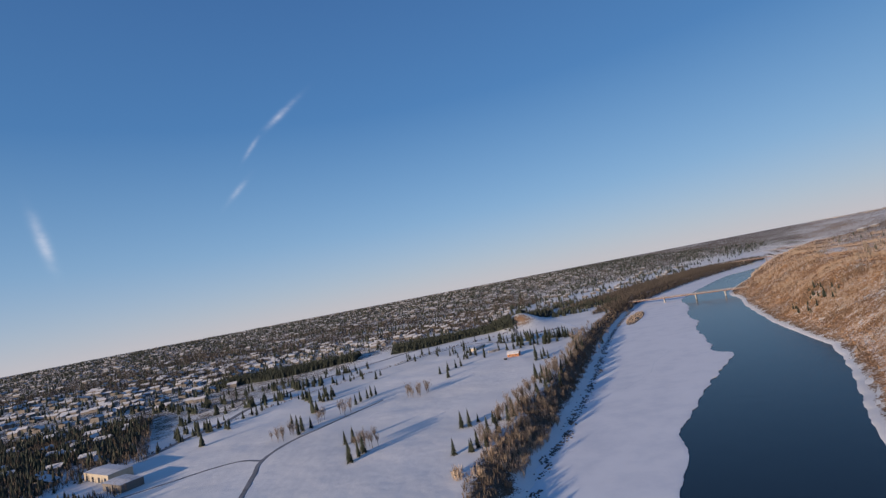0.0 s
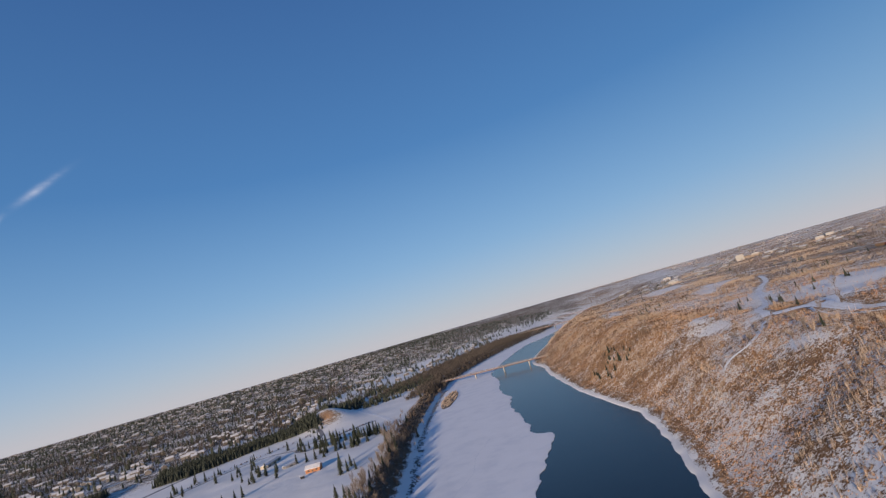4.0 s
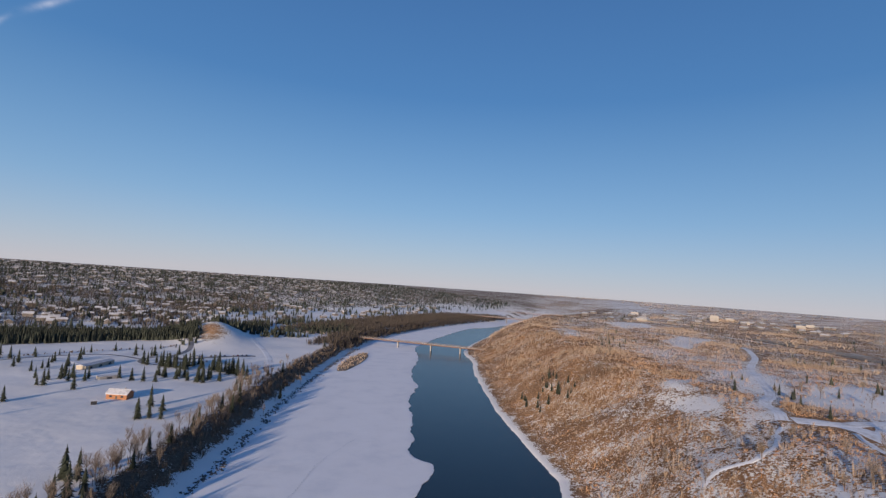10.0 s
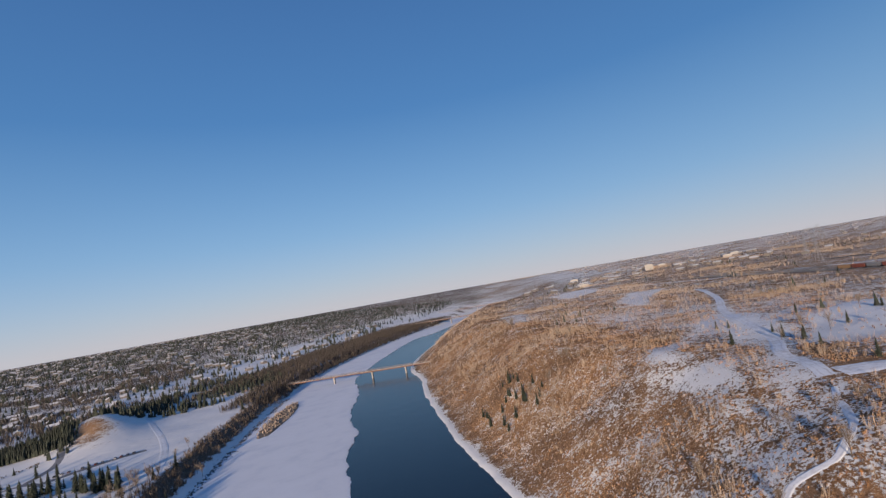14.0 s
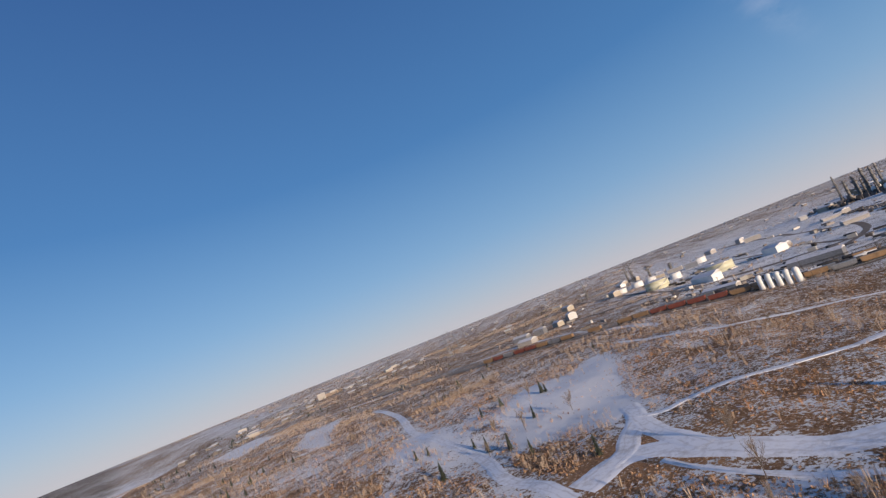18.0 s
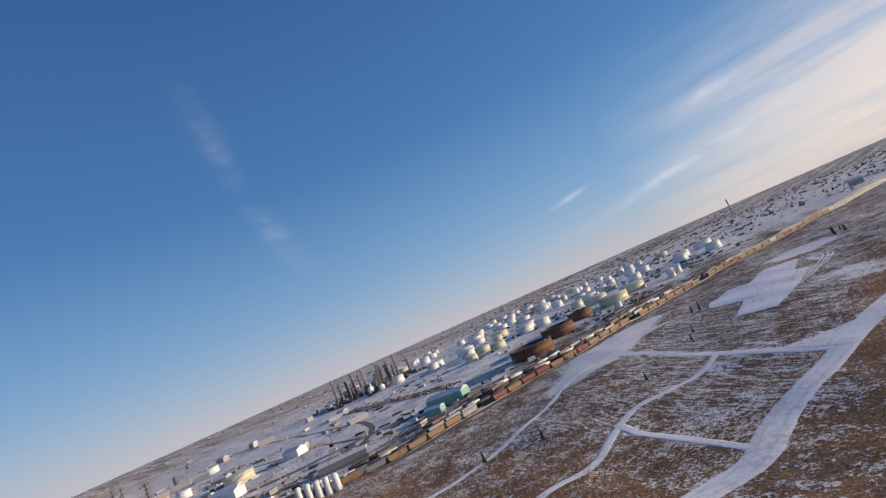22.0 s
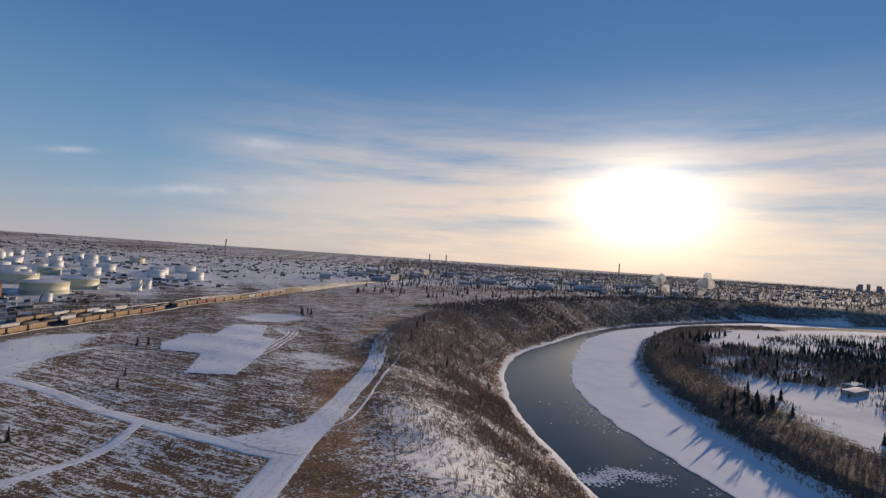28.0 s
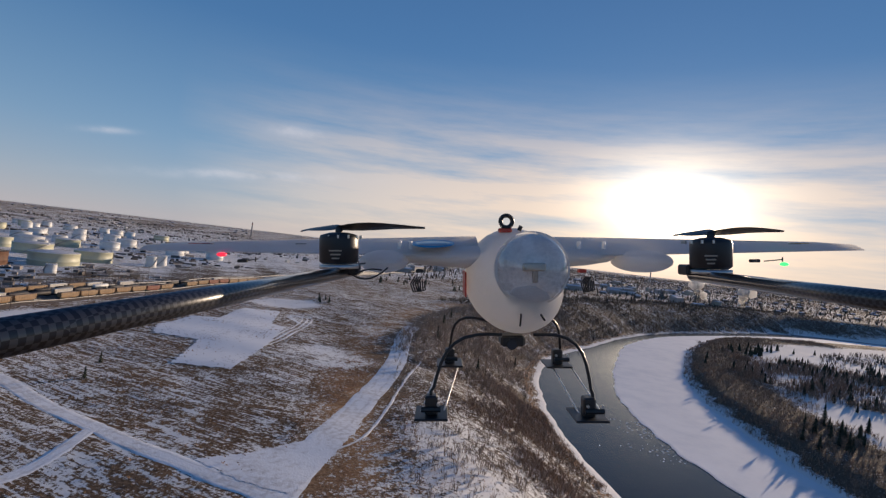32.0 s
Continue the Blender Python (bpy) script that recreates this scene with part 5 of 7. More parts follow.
# ---- storage tanks ----
def tank(x, y, r, h, mat, label, group="storage tanks", roof="cone"):
    ob = thing("storage_tank", at(x, y, rng.uniform(0, 360)), label, "tank", group)
    bm = bmesh.new()
    lathe(bm, [(r, -1.0), (r, h * 0.33), (r * 1.004, h * 0.335), (r * 1.004, h * 0.345), (r, h * 0.35), (r, h * 0.93), (r * 1.012, h * 0.94), (r * 1.012, h), (r * 0.985, h)], 32)
    part("shell", bm, mat, ob)
    bm = bmesh.new()
    if roof == "cone":
        lathe(bm, [(r * 0.985, h), (r * 0.5, h + r * 0.06), (0, h + r * 0.11)], 32)
    else:
        lathe(bm, [(r * 0.985, h), (r * 0.97, h * 0.80), (0, h * 0.80)], 32)
    part("roof", bm, SNOWROOF if roof == "cone" else DARK, ob, "snow-dusted roof" if roof == "cone" else "sunken floating roof")
    bm = bmesh.new()
    n, last = 14, None
    for i in range(n + 1):
        a, z = i / n * 1.5, h * i / n
        row = [bm.verts.new(((r + d) * math.cos(a), (r + d) * math.sin(a), z + k)) for d, k in ((0.1, 0), (1.1, 0), (1.1, 0.9), (1.0, 0.15), (0.1, 0.15))]
        if last:
            for k in range(5):
                bm.faces.new((last[k], last[(k + 1) % 5], row[(k + 1) % 5], row[k]))
        last = row
    part("stair", bm, STEEL, ob, "spiral steel stair")
    bm = bmesh.new()
    for k in range(20):
        a = 6.2832 * k / 20
        tube(bm, (r * math.cos(a), r * math.sin(a), h), (r * math.cos(a), r * math.sin(a), h + 1.0), 0.06, seg=4)
    lathe(bm, [(r + 0.04, h + 0.95), (r + 0.04, h + 1.05), (r - 0.04, h + 1.05)], 20)
    part("railing", bm, STEEL, ob)
    return ob


for tx, ty, tr, th in ((690, -118, 25, 12), (716, -205, 22, 13), (745, -300, 18, 13)):
    tank(tx, ty, tr, th, RUST, "rust-brown open floating-roof tank beside the railway", roof="open")
for tx, ty, tr, th in ((716, -350, 22, 13), (716, -412, 19, 13), (805, -439, 20, 13), (945, 143, 17, 11), (955, 222, 16, 11), (900, -273, 13, 10), (961, -293, 14, 11), (925, -232, 10, 9)):
    tank(tx, ty, tr, th, CREAM, "pale cream storage tank with a snowy roof")
for tx, ty, tr, th in ((1070, 180, 9, 9), (1148, 232, 10, 9), (1180, 205, 9, 9), (1276, 101, 12, 10), (1105, 262, 8, 8), (664, -274, 4.4, 9), (663, -437, 6, 13), (666, -468, 6, 12), (855, -522, 6, 11), (747, -670, 14, 13), (676, -657, 13.5, 13), (824, -620, 13.5, 13), (854, -716, 15.5, 14), (770, -733, 15.5, 14), (755, -811, 19, 14)):
    tank(tx, ty, tr, th, WHITE, "white cylindrical storage tank with a snowy roof")
placed = [(850, -540)]
for tx, ty in zip(*scatter(900, 850, 1650, -1150, -250, lambda x, y, dw, de: de > 450)):
    if all(math.hypot(tx - a, ty - b) > 46 for a, b in placed) and len(placed) < 78 and tx + 0.25 * ty > 700 and math.hypot(tx - 790, ty + 458) > 60 and math.hypot(tx - 910, ty + 300) > 60 and math.hypot(tx - 835, ty + 690) > 70:
        placed.append((tx, ty))
        tank(tx, ty, rng.uniform(10, 18), rng.uniform(11, 15), CREAM if rng.uniform() < 0.18 else WHITE, "white storage tank in the crowded tank farm")
for i in range(5):
    tx, ty = 622 + i * 3.2, 168 + i * 5.0
    ob = thing("pressure_vessel", at(tx, ty), "upright white pressure vessel with a domed top", "vessel", "white vessels")
    bm = bmesh.new()
    lathe(bm, [(2.3, -0.5), (2.3, 9), (2.0, 10.2), (1.2, 11), (0, 11.3)], 16)
    part("shell", bm, WHITE, ob)
    bm = bmesh.new()
    lathe(bm, [(2.5, 0), (2.5, 0.6), (2.3, 0.6)], 16)
    part("skirt", bm, CONCRETE, ob)
    bm = bmesh.new()
    for k in range(2):
        tube(bm, (2.6, -0.3 + 0.6 * k, 0), (2.6, -0.3 + 0.6 * k, 10), 0.06, seg=4)
    for k in range(14):
        tube(bm, (2.6, -0.3, 0.6 * k + 0.6), (2.6, 0.3, 0.6 * k + 0.6), 0.04, seg=4)
    part("ladder", bm, STEEL, ob)


# ---- sheds and works buildings ----
def shed(x, y, sx, sy, h, rz, mat, label, group="works buildings", gable=0.18, roof_mat=None):
    ob = thing("works_building", at(x, y, rz), label, "building", group)
    bm = bmesh.new()
    box(bm, 0, 0, h / 2 - 0.5, sx, sy, h + 1)
    part("wall", bm, mat, ob)
    g = sy * gable
    v = [(-sx / 2 - .4, -sy / 2 - .4, h), (sx / 2 + .4, -sy / 2 - .4, h), (sx / 2 + .4, sy / 2 + .4, h), (-sx / 2 - .4, sy / 2 + .4, h), (-sx / 2 - .4, 0, h + g), (sx / 2 + .4, 0, h + g)]
    mesh_part("roof", v, [(0, 1, 5, 4), (2, 3, 4, 5), (1, 2, 5), (3, 0, 4), (0, 3, 2, 1)], roof_mat or SNOWROOF, ob, "snow-covered roof")
    n = max(1, int(sx // 9))
    for i in range(n):
        box_part("door", ob, GLASS, ((i + 0.5) * sx / n - sx / 2, -sy / 2 - 0.03, min(h * 0.3, 2), min(3.4, sx / n * 0.5), 0.12, min(h * 0.6, 4)))
    return ob


shed(706, 2, 42, 17, 9, 22, GREEN, "green clad works hall with a snowy roof")
shed(688, 34, 18, 10, 6, 22, GREEN, "small green works shed beside the hall")
shed(839, 183, 34, 14, 7, 30, WHITE, "long white works shed with a snowy roof")
shed(694, 128, 40, 12, 7, 55, STEEL, "grey works shed beside the railway")
shed(684, 204, 30, 9, 5, 48, CONCRETE, "low pale shed beside the sidings")
shed(918, 84, 26, 16, 8, 20, WHITE, "white boxy works building in the snow")
for bx, by in zip(*scatter(80, 760, 1500, -180, 420, lambda x, y, dw, de: de > 300)):
    shed(bx, by, rng.uniform(10, 30), rng.uniform(8, 15), rng.uniform(4, 9), rng.uniform(0, 90), (CONCRETE, STEEL, BEIGE)[rng.integers(3)], "plain clad works building on the snowy plain") if rng.uniform() < 0.32 else None
for bx, by, sx, h in ((1060, 1010, 40, 7), (1120, 1060, 34, 7), (1469, 1108, 18, 17), (1354, 1291, 50, 9), (1500, 1040, 50, 7), (1600, 950, 40, 8), (1750, 1000, 40, 7), (1650, 1180, 50, 7)):
    shed(bx, by, sx, 22, h, 35, CONCRETE, "pale grey office block on the far eastern plain", "far blocks", gable=0.02)
shed(1599, -378, 210, 24, 11, 1, TAN, "long ochre refinery hall on the far plain", "refinery halls", gable=0.05)
shed(1536, -325, 90, 18, 9, 1, TAN, "ochre refinery annexe on the far plain", "refinery halls", gable=0.05)


def crates(x, y, sx, sy, h, turn):
    """Plain yard goods, skids and cabins, each a box of its own."""
    n = len(x)
    z = levels(x, y)
    c, s = np.cos(turn), np.sin(turn)
    ring = []
    for top in (0, 1):
        for a, b in ((-1, -1), (1, -1), (1, 1), (-1, 1)):
            ring.append(np.stack([x + (a * sx * c - b * sy * s) / 2, y + (a * sx * s + b * sy * c) / 2, z - 0.3 + top * (h + 0.3)], 1))
    v = np.stack(ring, 1).reshape(-1, 3)
    f = (np.arange(n)[:, None, None] * 8 + np.array([[0, 1, 5, 4], [1, 2, 6, 5], [2, 3, 7, 6], [3, 0, 4, 7], [4, 5, 6, 7]])[None]).reshape(-1, 4)
    return v, f


RAIL_Y, RAIL_X = (-1180, -843, -626, -460, -351, -239, -142, -64, 6, 58, 114, 166, 228, 315, 469, 672), (285, 389, 454, 501, 533, 559, 575, 585, 601, 607, 613, 629, 660, 709, 798, 911)
YARD = shade("yard_goods", (0.14, 0.125, 0.115), 0.85)
PALE = shade("pale_cabins", (0.42, 0.40, 0.37), 0.6)
for name, n, x0, x1, y0, y1, top, mat, label in (
        ("yard_goods", 170, 640, 1150, -260, 330, 2.2, YARD, "dark stacked goods in the snowy works yards"),
        ("yard_cabins", 90, 640, 1250, -260, 360, 3.6, PALE, "pale cabins and trailers in the works yards"),
        ("refinery_plant", 420, 1240, 1500, -370, -170, 9.0, YARD, "dark tangled plant of the far refinery"),
        ("tank_farm_plant", 420, 640, 1350, -1100, -330, 3.0, YARD, "dark pipework and skids between storage tanks"),
        ("rail_yard_goods", 330, 590, 780, -640, 220, 2.0, YARD, "dark wagonloads and racks beside the sidings"),
        ("southern_yards", 1100, 330, 1900, -2200, -900, 5.0, YARD, "dark sheds and goods on the far southern plain"),
        ("southern_cabins", 420, 330, 1900, -2200, -760, 6.0, PALE, "pale low buildings on the far southern plain")):
    x, y = scatter(n, x0, x1, y0, y1, lambda x, y, dw, de: (de > 300) & (drift(x * 0.5, y * 0.5) > -0.7) & (x > 12 + np.interp(y, RAIL_Y, RAIL_X)))
    m = len(x)
    stuff(name, *crates(x, y, rng.uniform(2, 13, m), rng.uniform(2, 5, m), rng.uniform(0.3, 1, m) ** 2 * top + 0.8, rng.choice([0.4, 1.97, 0.9], m)), mat, label, "yard goods")
for row in range(3):
    u = np.linspace(0, 1, 60)
    x, y = 1121 - 333 * u + rng.normal(0, 0.4, 60), -84 + 19 * u - 9 * row + rng.normal(0, 0.4, 60)
    stuff("pallet_row", *crates(x, y, np.full(60, 3.0), np.full(60, 2.2), rng.uniform(1.2, 2.0, 60), np.full(60, 0.1)), YARD, "row of dark stacked pallets in the snow", "pallets")
road("road", [(1519, 7), (1327, -11), (1199, -15), (1057, -2), (934, -6), (840, 21), (771, 62), (725, 106)], 9, "brown earth road across the works plain", BALLAST)
road("road", [(1193, 139), (1016, 98), (888, 65), (771, 62)], 7, "brown earth road to the railway", BALLAST)
road("earth_bank", [(1499, 406), (1204, 314), (991, 250), (831, 221), (677, 258)], 9, "brown earth bank beside the works", BALLAST, jitter=2.0)


def column(x, y, r, h, label):
    ob = thing("process_column", at(x, y), label, "column", "refinery columns")
    bm = bmesh.new()
    lathe(bm, [(r, -1), (r, h * 0.6), (r * 0.8, h * 0.63), (r * 0.8, h - r), (0, h)], 12)
    part("shell", bm, PLANT, ob)
    for k in range(4):
        bm = bmesh.new()
        lathe(bm, [(r, h * (.25 + .2 * k)), (r * 1.9, h * (.25 + .2 * k)), (r * 1.9, h * (.25 + .2 * k) + 1.1), (r * 1.85, h * (.25 + .2 * k) + .1), (r, h * (.25 + .2 * k) + .1)], 12)
        part("platform", bm, DARK, ob)


for i in range(26):
    column(1360 + rng.uniform(-70, 110), -300 + rng.uniform(-70, 70), rng.uniform(1.2, 3.4), rng.uniform(22, 62), "tall grey refinery column with platforms")
for i in range(9):
    column(1330 + rng.uniform(-70, 120), 210 + rng.uniform(-100, 120), rng.uniform(1.0, 2.6), rng.uniform(14, 38), "slim grey process column with platforms")
for i in range(5):
    ob = thing("gas_sphere", at(1215 + 45 * i, -225 - 12 * i + 14 * (i % 2)), "white spherical gas vessel on legs", "vessel", "gas spheres")
    bm = bmesh.new()
    bmesh.ops.create_icosphere(bm, subdivisions=3, radius=6.5, matrix=Matrix.Translation((0, 0, 9)))
    for f in bm.faces:
        f.smooth = True
    part("shell", bm, WHITE, ob)
    for k in range(8):
        bm = bmesh.new()
        tube(bm, (6.2 * math.cos(k * .785), 6.2 * math.sin(k * .785), -1), (6.2 * math.cos(k * .785), 6.2 * math.sin(k * .785), 9), 0.4, seg=6)
        part("leg", bm, STEEL, ob)

# ---- railway ----
RAIL_LINE = [(911, 672), (798, 469), (709, 315), (660, 228), (629, 166), (613, 114), (607, 58), (601, 6), (585, -64), (575, -142), (559, -239), (533, -351), (501, -460), (454, -626), (389, -843), (285, -1180)]


def offset_line(line, d):
    t = np.gradient(line, axis=0)
    t /= np.hypot(t[:, 0], t[:, 1])[:, None]
    return line + np.stack([-t[:, 1], t[:, 0]], 1) * d


RAILS = smooth_line(RAIL_LINE, 12)
OFFSETS = (0.0, 6.0, 12.0, 20.0, 28.0, 38.0)
road("rail_bed", RAIL_LINE, 16, "brown ballast bed of the main railway", BALLAST, 12, 0.25, 1.5)
bedline = offset_line(RAILS, 24.0)
road("rail_yard", [tuple(p) for p in bedline[::6] if p[1] < 230], 40, "brown ballast of the railway sidings", BALLAST, 12, 0.18, 3.0)
for off in OFFSETS:
    line = offset_line(RAILS, off)
    ob = thing("railway_track", Matrix.Identity(4), "pair of steel rails on brown ballast", "railway", "sidings", kind="structure")
    for s in (-0.72, 0.72):
        q = offset_line(line, s)
        v, f = [], []
        for i, (px, py) in enumerate(q):
            z = level(px, py) + 0.42
            v += [(px - 0.05, py, z - 0.3), (px - 0.05, py, z + 0.12), (px + 0.05, py, z + 0.12), (px + 0.05, py, z - 0.3)]
            if i:
                o = 4 * i
                f += [(o - 4 + k, o - 3 + k, o + 1 + k, o + k) for k in range(3)]
        mesh_part("rail", v, f, STEEL, ob)


def car_meshes(kind):
    """Body, underframe and bogie of a goods wagon 15 m long."""
    bm = bmesh.new()
    if kind == "tank":
        lathe(bm, [(0, -7.0), (1.0, -6.9), (1.45, -6.3), (1.45, 6.3), (1.0, 6.9), (0, 7.0)], 14, Matrix.Translation((0, 0, 2.7)) @ Matrix.Rotation(radians(90), 4, "Y"))
        lathe(bm, [(0.6, 4.0), (0.6, 4.6), (0, 4.7)], 8)
    else:
        v = [(-7, -1.5, 1.6), (7, -1.5, 1.6), (7, 1.5, 1.6), (-7, 1.5, 1.6), (-7.2, -1.55, 4.5), (7.2, -1.55, 4.5), (7.2, 1.55, 4.5), (-7.2, 1.55, 4.5), (-4.6, -1.2, 0.9), (4.6, -1.2, 0.9), (4.6, 1.2, 0.9), (-4.6, 1.2, 0.9)]
        vs = [bm.verts.new(p) for p in v]
        for q in ((0, 1, 5, 4), (1, 2, 6, 5), (2, 3, 7, 6), (3, 0, 4, 7), (4, 5, 6, 7), (8, 9, 1, 0), (9, 10, 2, 1), (10, 11, 3, 2), (11, 8, 0, 3), (11, 10, 9, 8)):
            bm.faces.new([vs[k] for k in q])
        for k in range(8):
            box(bm, -6.3 + 1.8 * k, -1.58, 3.0, 0.18, 0.12, 2.8)
            box(bm, -6.3 + 1.8 * k, 1.58, 3.0, 0.18, 0.12, 2.8)
    body = bpy.data.meshes.new("body")
    bm.to_mesh(body)
    bm.free()
    bm = bmesh.new()
    box(bm, 0, 0, 1.25, 15.2, 0.6, 0.4)
    box(bm, -7.5, 0, 1.3, 0.3, 2.6, 0.5)
    box(bm, 7.5, 0, 1.3, 0.3, 2.6, 0.5)
    frame_mesh = bpy.data.meshes.new("underframe")
    bm.to_mesh(frame_mesh)
    bm.free()
    bm = bmesh.new()
    box(bm, 0, -0.95, 0.55, 2.6, 0.2, 0.4)
    box(bm, 0, 0.95, 0.55, 2.6, 0.2, 0.4)
    bogie = bpy.data.meshes.new("bogie")
    bm.to_mesh(bogie)
    bm.free()
    frame_mesh.materials.append(DARK)
    bogie.materials.append(DARK)
    return body, frame_mesh, bogie


bm = bmesh.new()
tube(bm, (0, -0.07, 0.46), (0, 0.07, 0.46), 0.46, seg=10)
WHEEL = bpy.data.meshes.new("wheel")
bm.to_mesh(WHEEL)
bm.free()
WHEEL.materials.append(DARK)
HOPPER, TANKER = car_meshes("hopper"), car_meshes("tank")
BODIES = {}
for key, mat in (("tan", TAN), ("red", REDBROWN), ("grey", STEEL)):
    BODIES[key] = HOPPER[0].copy()
    BODIES[key].materials.append(mat)
for key, mat in (("black", DARK), ("white", WHITE)):
    BODIES[key] = TANKER[0].copy()
    BODIES[key].materials.append(mat)
WORDS = {"tan": "tan covered hopper wagon on the main line", "red": "red-brown hopper wagon on the main line", "grey": "grey hopper wagon standing on a siding", "black": "black tank wagon standing on a siding", "white": "white tank wagon standing on a siding"}


def wagon(px, py, ang, key):
    ob = thing("tank_wagon" if key in ("black", "white") else "hopper_wagon", at(px, py, ang, 0.5), WORDS[key], "wagon", "goods trains")
    c = new("body", BODIES[key])
    c.parent = ob
    c = new("underframe", HOPPER[1])
    c.parent = ob
    for s in (-5.2, 5.2):
        c = new("bogie", HOPPER[2])
        c.parent, c.location = ob, (s, 0, 0)
        for wx in (-0.9, 0.9):
            for wy in (-0.75, 0.75):
                w = new("wheel", WHEEL)
                w.parent, w.location = c, (wx, wy, 0)


for off, u0, u1, keys, fill in ((0.0, 250, 1320, ("tan", "tan", "tan", "tan", "tan", "grey", "red"), 0.97), (12.0, 480, 1100, ("black", "black", "grey"), 0.85), (20.0, 520, 960, ("black", "white", "black"), 0.8), (28.0, 600, 1000, ("grey", "tan", "black"), 0.55), (38.0, 560, 900, ("black", "white"), 0.6)):
    line = offset_line(RAILS, off)
    seg = np.r_[0, np.cumsum(np.hypot(*np.diff(line, axis=0).T))]
    for u in np.arange(u0, u1, 16.2):
        if rng.uniform() > fill:
            continue
        a = [np.interp(u + d, seg, line[:, 0]) for d in (-7, 0, 7)], [np.interp(u + d, seg, line[:, 1]) for d in (-7, 0, 7)]
        red = off == 0.0 and 470 < u < 540
        wagon(a[0][1], a[1][1], math.degrees(math.atan2(a[1][2] - a[1][0], a[0][2] - a[0][0])), "red" if red else keys[rng.integers(len(keys))])

# lattice of loading posts between the sidings and the tanks
line = offset_line(RAILS, 52.0)
seg = np.r_[0, np.cumsum(np.hypot(*np.diff(line, axis=0).T))]
ob = thing("pipe_rack", Matrix.Identity(4), "long dark pipe rack beside the sidings", "pipe rack")
bm = bmesh.new()
last = None
for u in np.arange(560, 1050, 7):
    px, py = np.interp(u, seg, line[:, 0]), np.interp(u, seg, line[:, 1])
    z = level(px, py)
    tube(bm, (px, py, z - 0.5), (px, py, z + 5), 0.18, seg=5)
    if last:
        for k in (4.2, 4.7, 5.1):
            tube(bm, (*last[:2], last[2] + k), (px, py, z + k), 0.12, seg=4)
    last = (px, py, z)
part("rack", bm, DARK, ob)

# highway running away over the plain
road("spur_bed", [(772, 48), (790, 83), (841, 194), (900, 322), (985, 520)], 12, "brown gravel spur running out over the plain", BALLAST, 12, 0.3, 1.0)
road("road", [(616, 265), (807, 364), (856, 467), (866, 641), (896, 931)], 9, "snowy road beside the railway")


# ---- bridges ----
def bridge(a, b, z, width, piers, label, rail_h, name="footbridge"):
    """A beam bridge with lattice railings on slender piers."""
    a, b = Vector((*a, z)), Vector((*b, z))
    d = b - a
    n = d.normalized()
    s = Vector((-n.y, n.x, 0))
    ang = math.degrees(math.atan2(d.y, d.x))
    ob = thing(name, Matrix.Identity(4), label, "bridge")
    mid = (a + b) / 2
    box_part("deck", ob, BRIDGE_PAINT, (*mid, d.length, width, 0.5), rz=ang)
    box_part("deck_snow", ob, ROAD, (mid.x, mid.y, z + 0.27, d.length, width * 0.34, 0.08), rz=ang, label="strip of snow on the deck")
    for k in (-1, 1):
        p = mid + s * k * width * 0.42
        box_part("girder", ob, RUST, (p.x, p.y, z - 0.8, d.length, 0.4, 1.1), rz=ang)
        q = mid + s * k * width / 2
        bm = bmesh.new()
        for h in (0.5, 1.0, 1.5):
            box(bm, q.x, q.y, z + h * rail_h / 1.5, d.length, 0.1, 0.12, rz=ang)
        part("railing", bm, BRIDGE_PAINT, ob)
        bm = bmesh.new()
        m = int(d.length / 5)
        for i in range(m):
            u, v = a + d * (i / m) + s * k * width / 2, a + d * ((i + 1) / m) + s * k * width / 2
            tube(bm, u, u + Vector((0, 0, rail_h)), 0.1, seg=4)
            tube(bm, u + Vector((0, 0, rail_h * (i % 2))), v + Vector((0, 0, rail_h * ((i + 1) % 2))), 0.08, seg=4)
        part("lattice", bm, BRIDGE_PAINT, ob)
    for f in piers:
        p = a + d * f
        bm = bmesh.new()
        box(bm, p.x, p.y, (z - 1.6 - 3) / 2, 1.6, width * 0.9, z - 1.6 + 3, rz=ang, bevel=0.15)
        box(bm, p.x, p.y, z - 1.9, 2.2, width * 1.15, 0.7, rz=ang)
        part("pier", bm, CONCRETE, ob)


bridge((238, 1012), (494, 788), 9.5, 4.5, (0.30, 0.44, 0.60, 0.75, 0.88), "long steel footbridge on concrete piers over the river", 2.0)
bridge((842, 1454), (1069, 1248), 15, 14, (0.2, 0.38, 0.56, 0.74), "wide road bridge on concrete piers over the river", 1.2, "road_bridge")
bridge((1116, 1718), (1382, 1477), 16, 10, (0.2, 0.38, 0.56, 0.74), "far railway bridge on tall piers", 3.0, "railway_bridge")


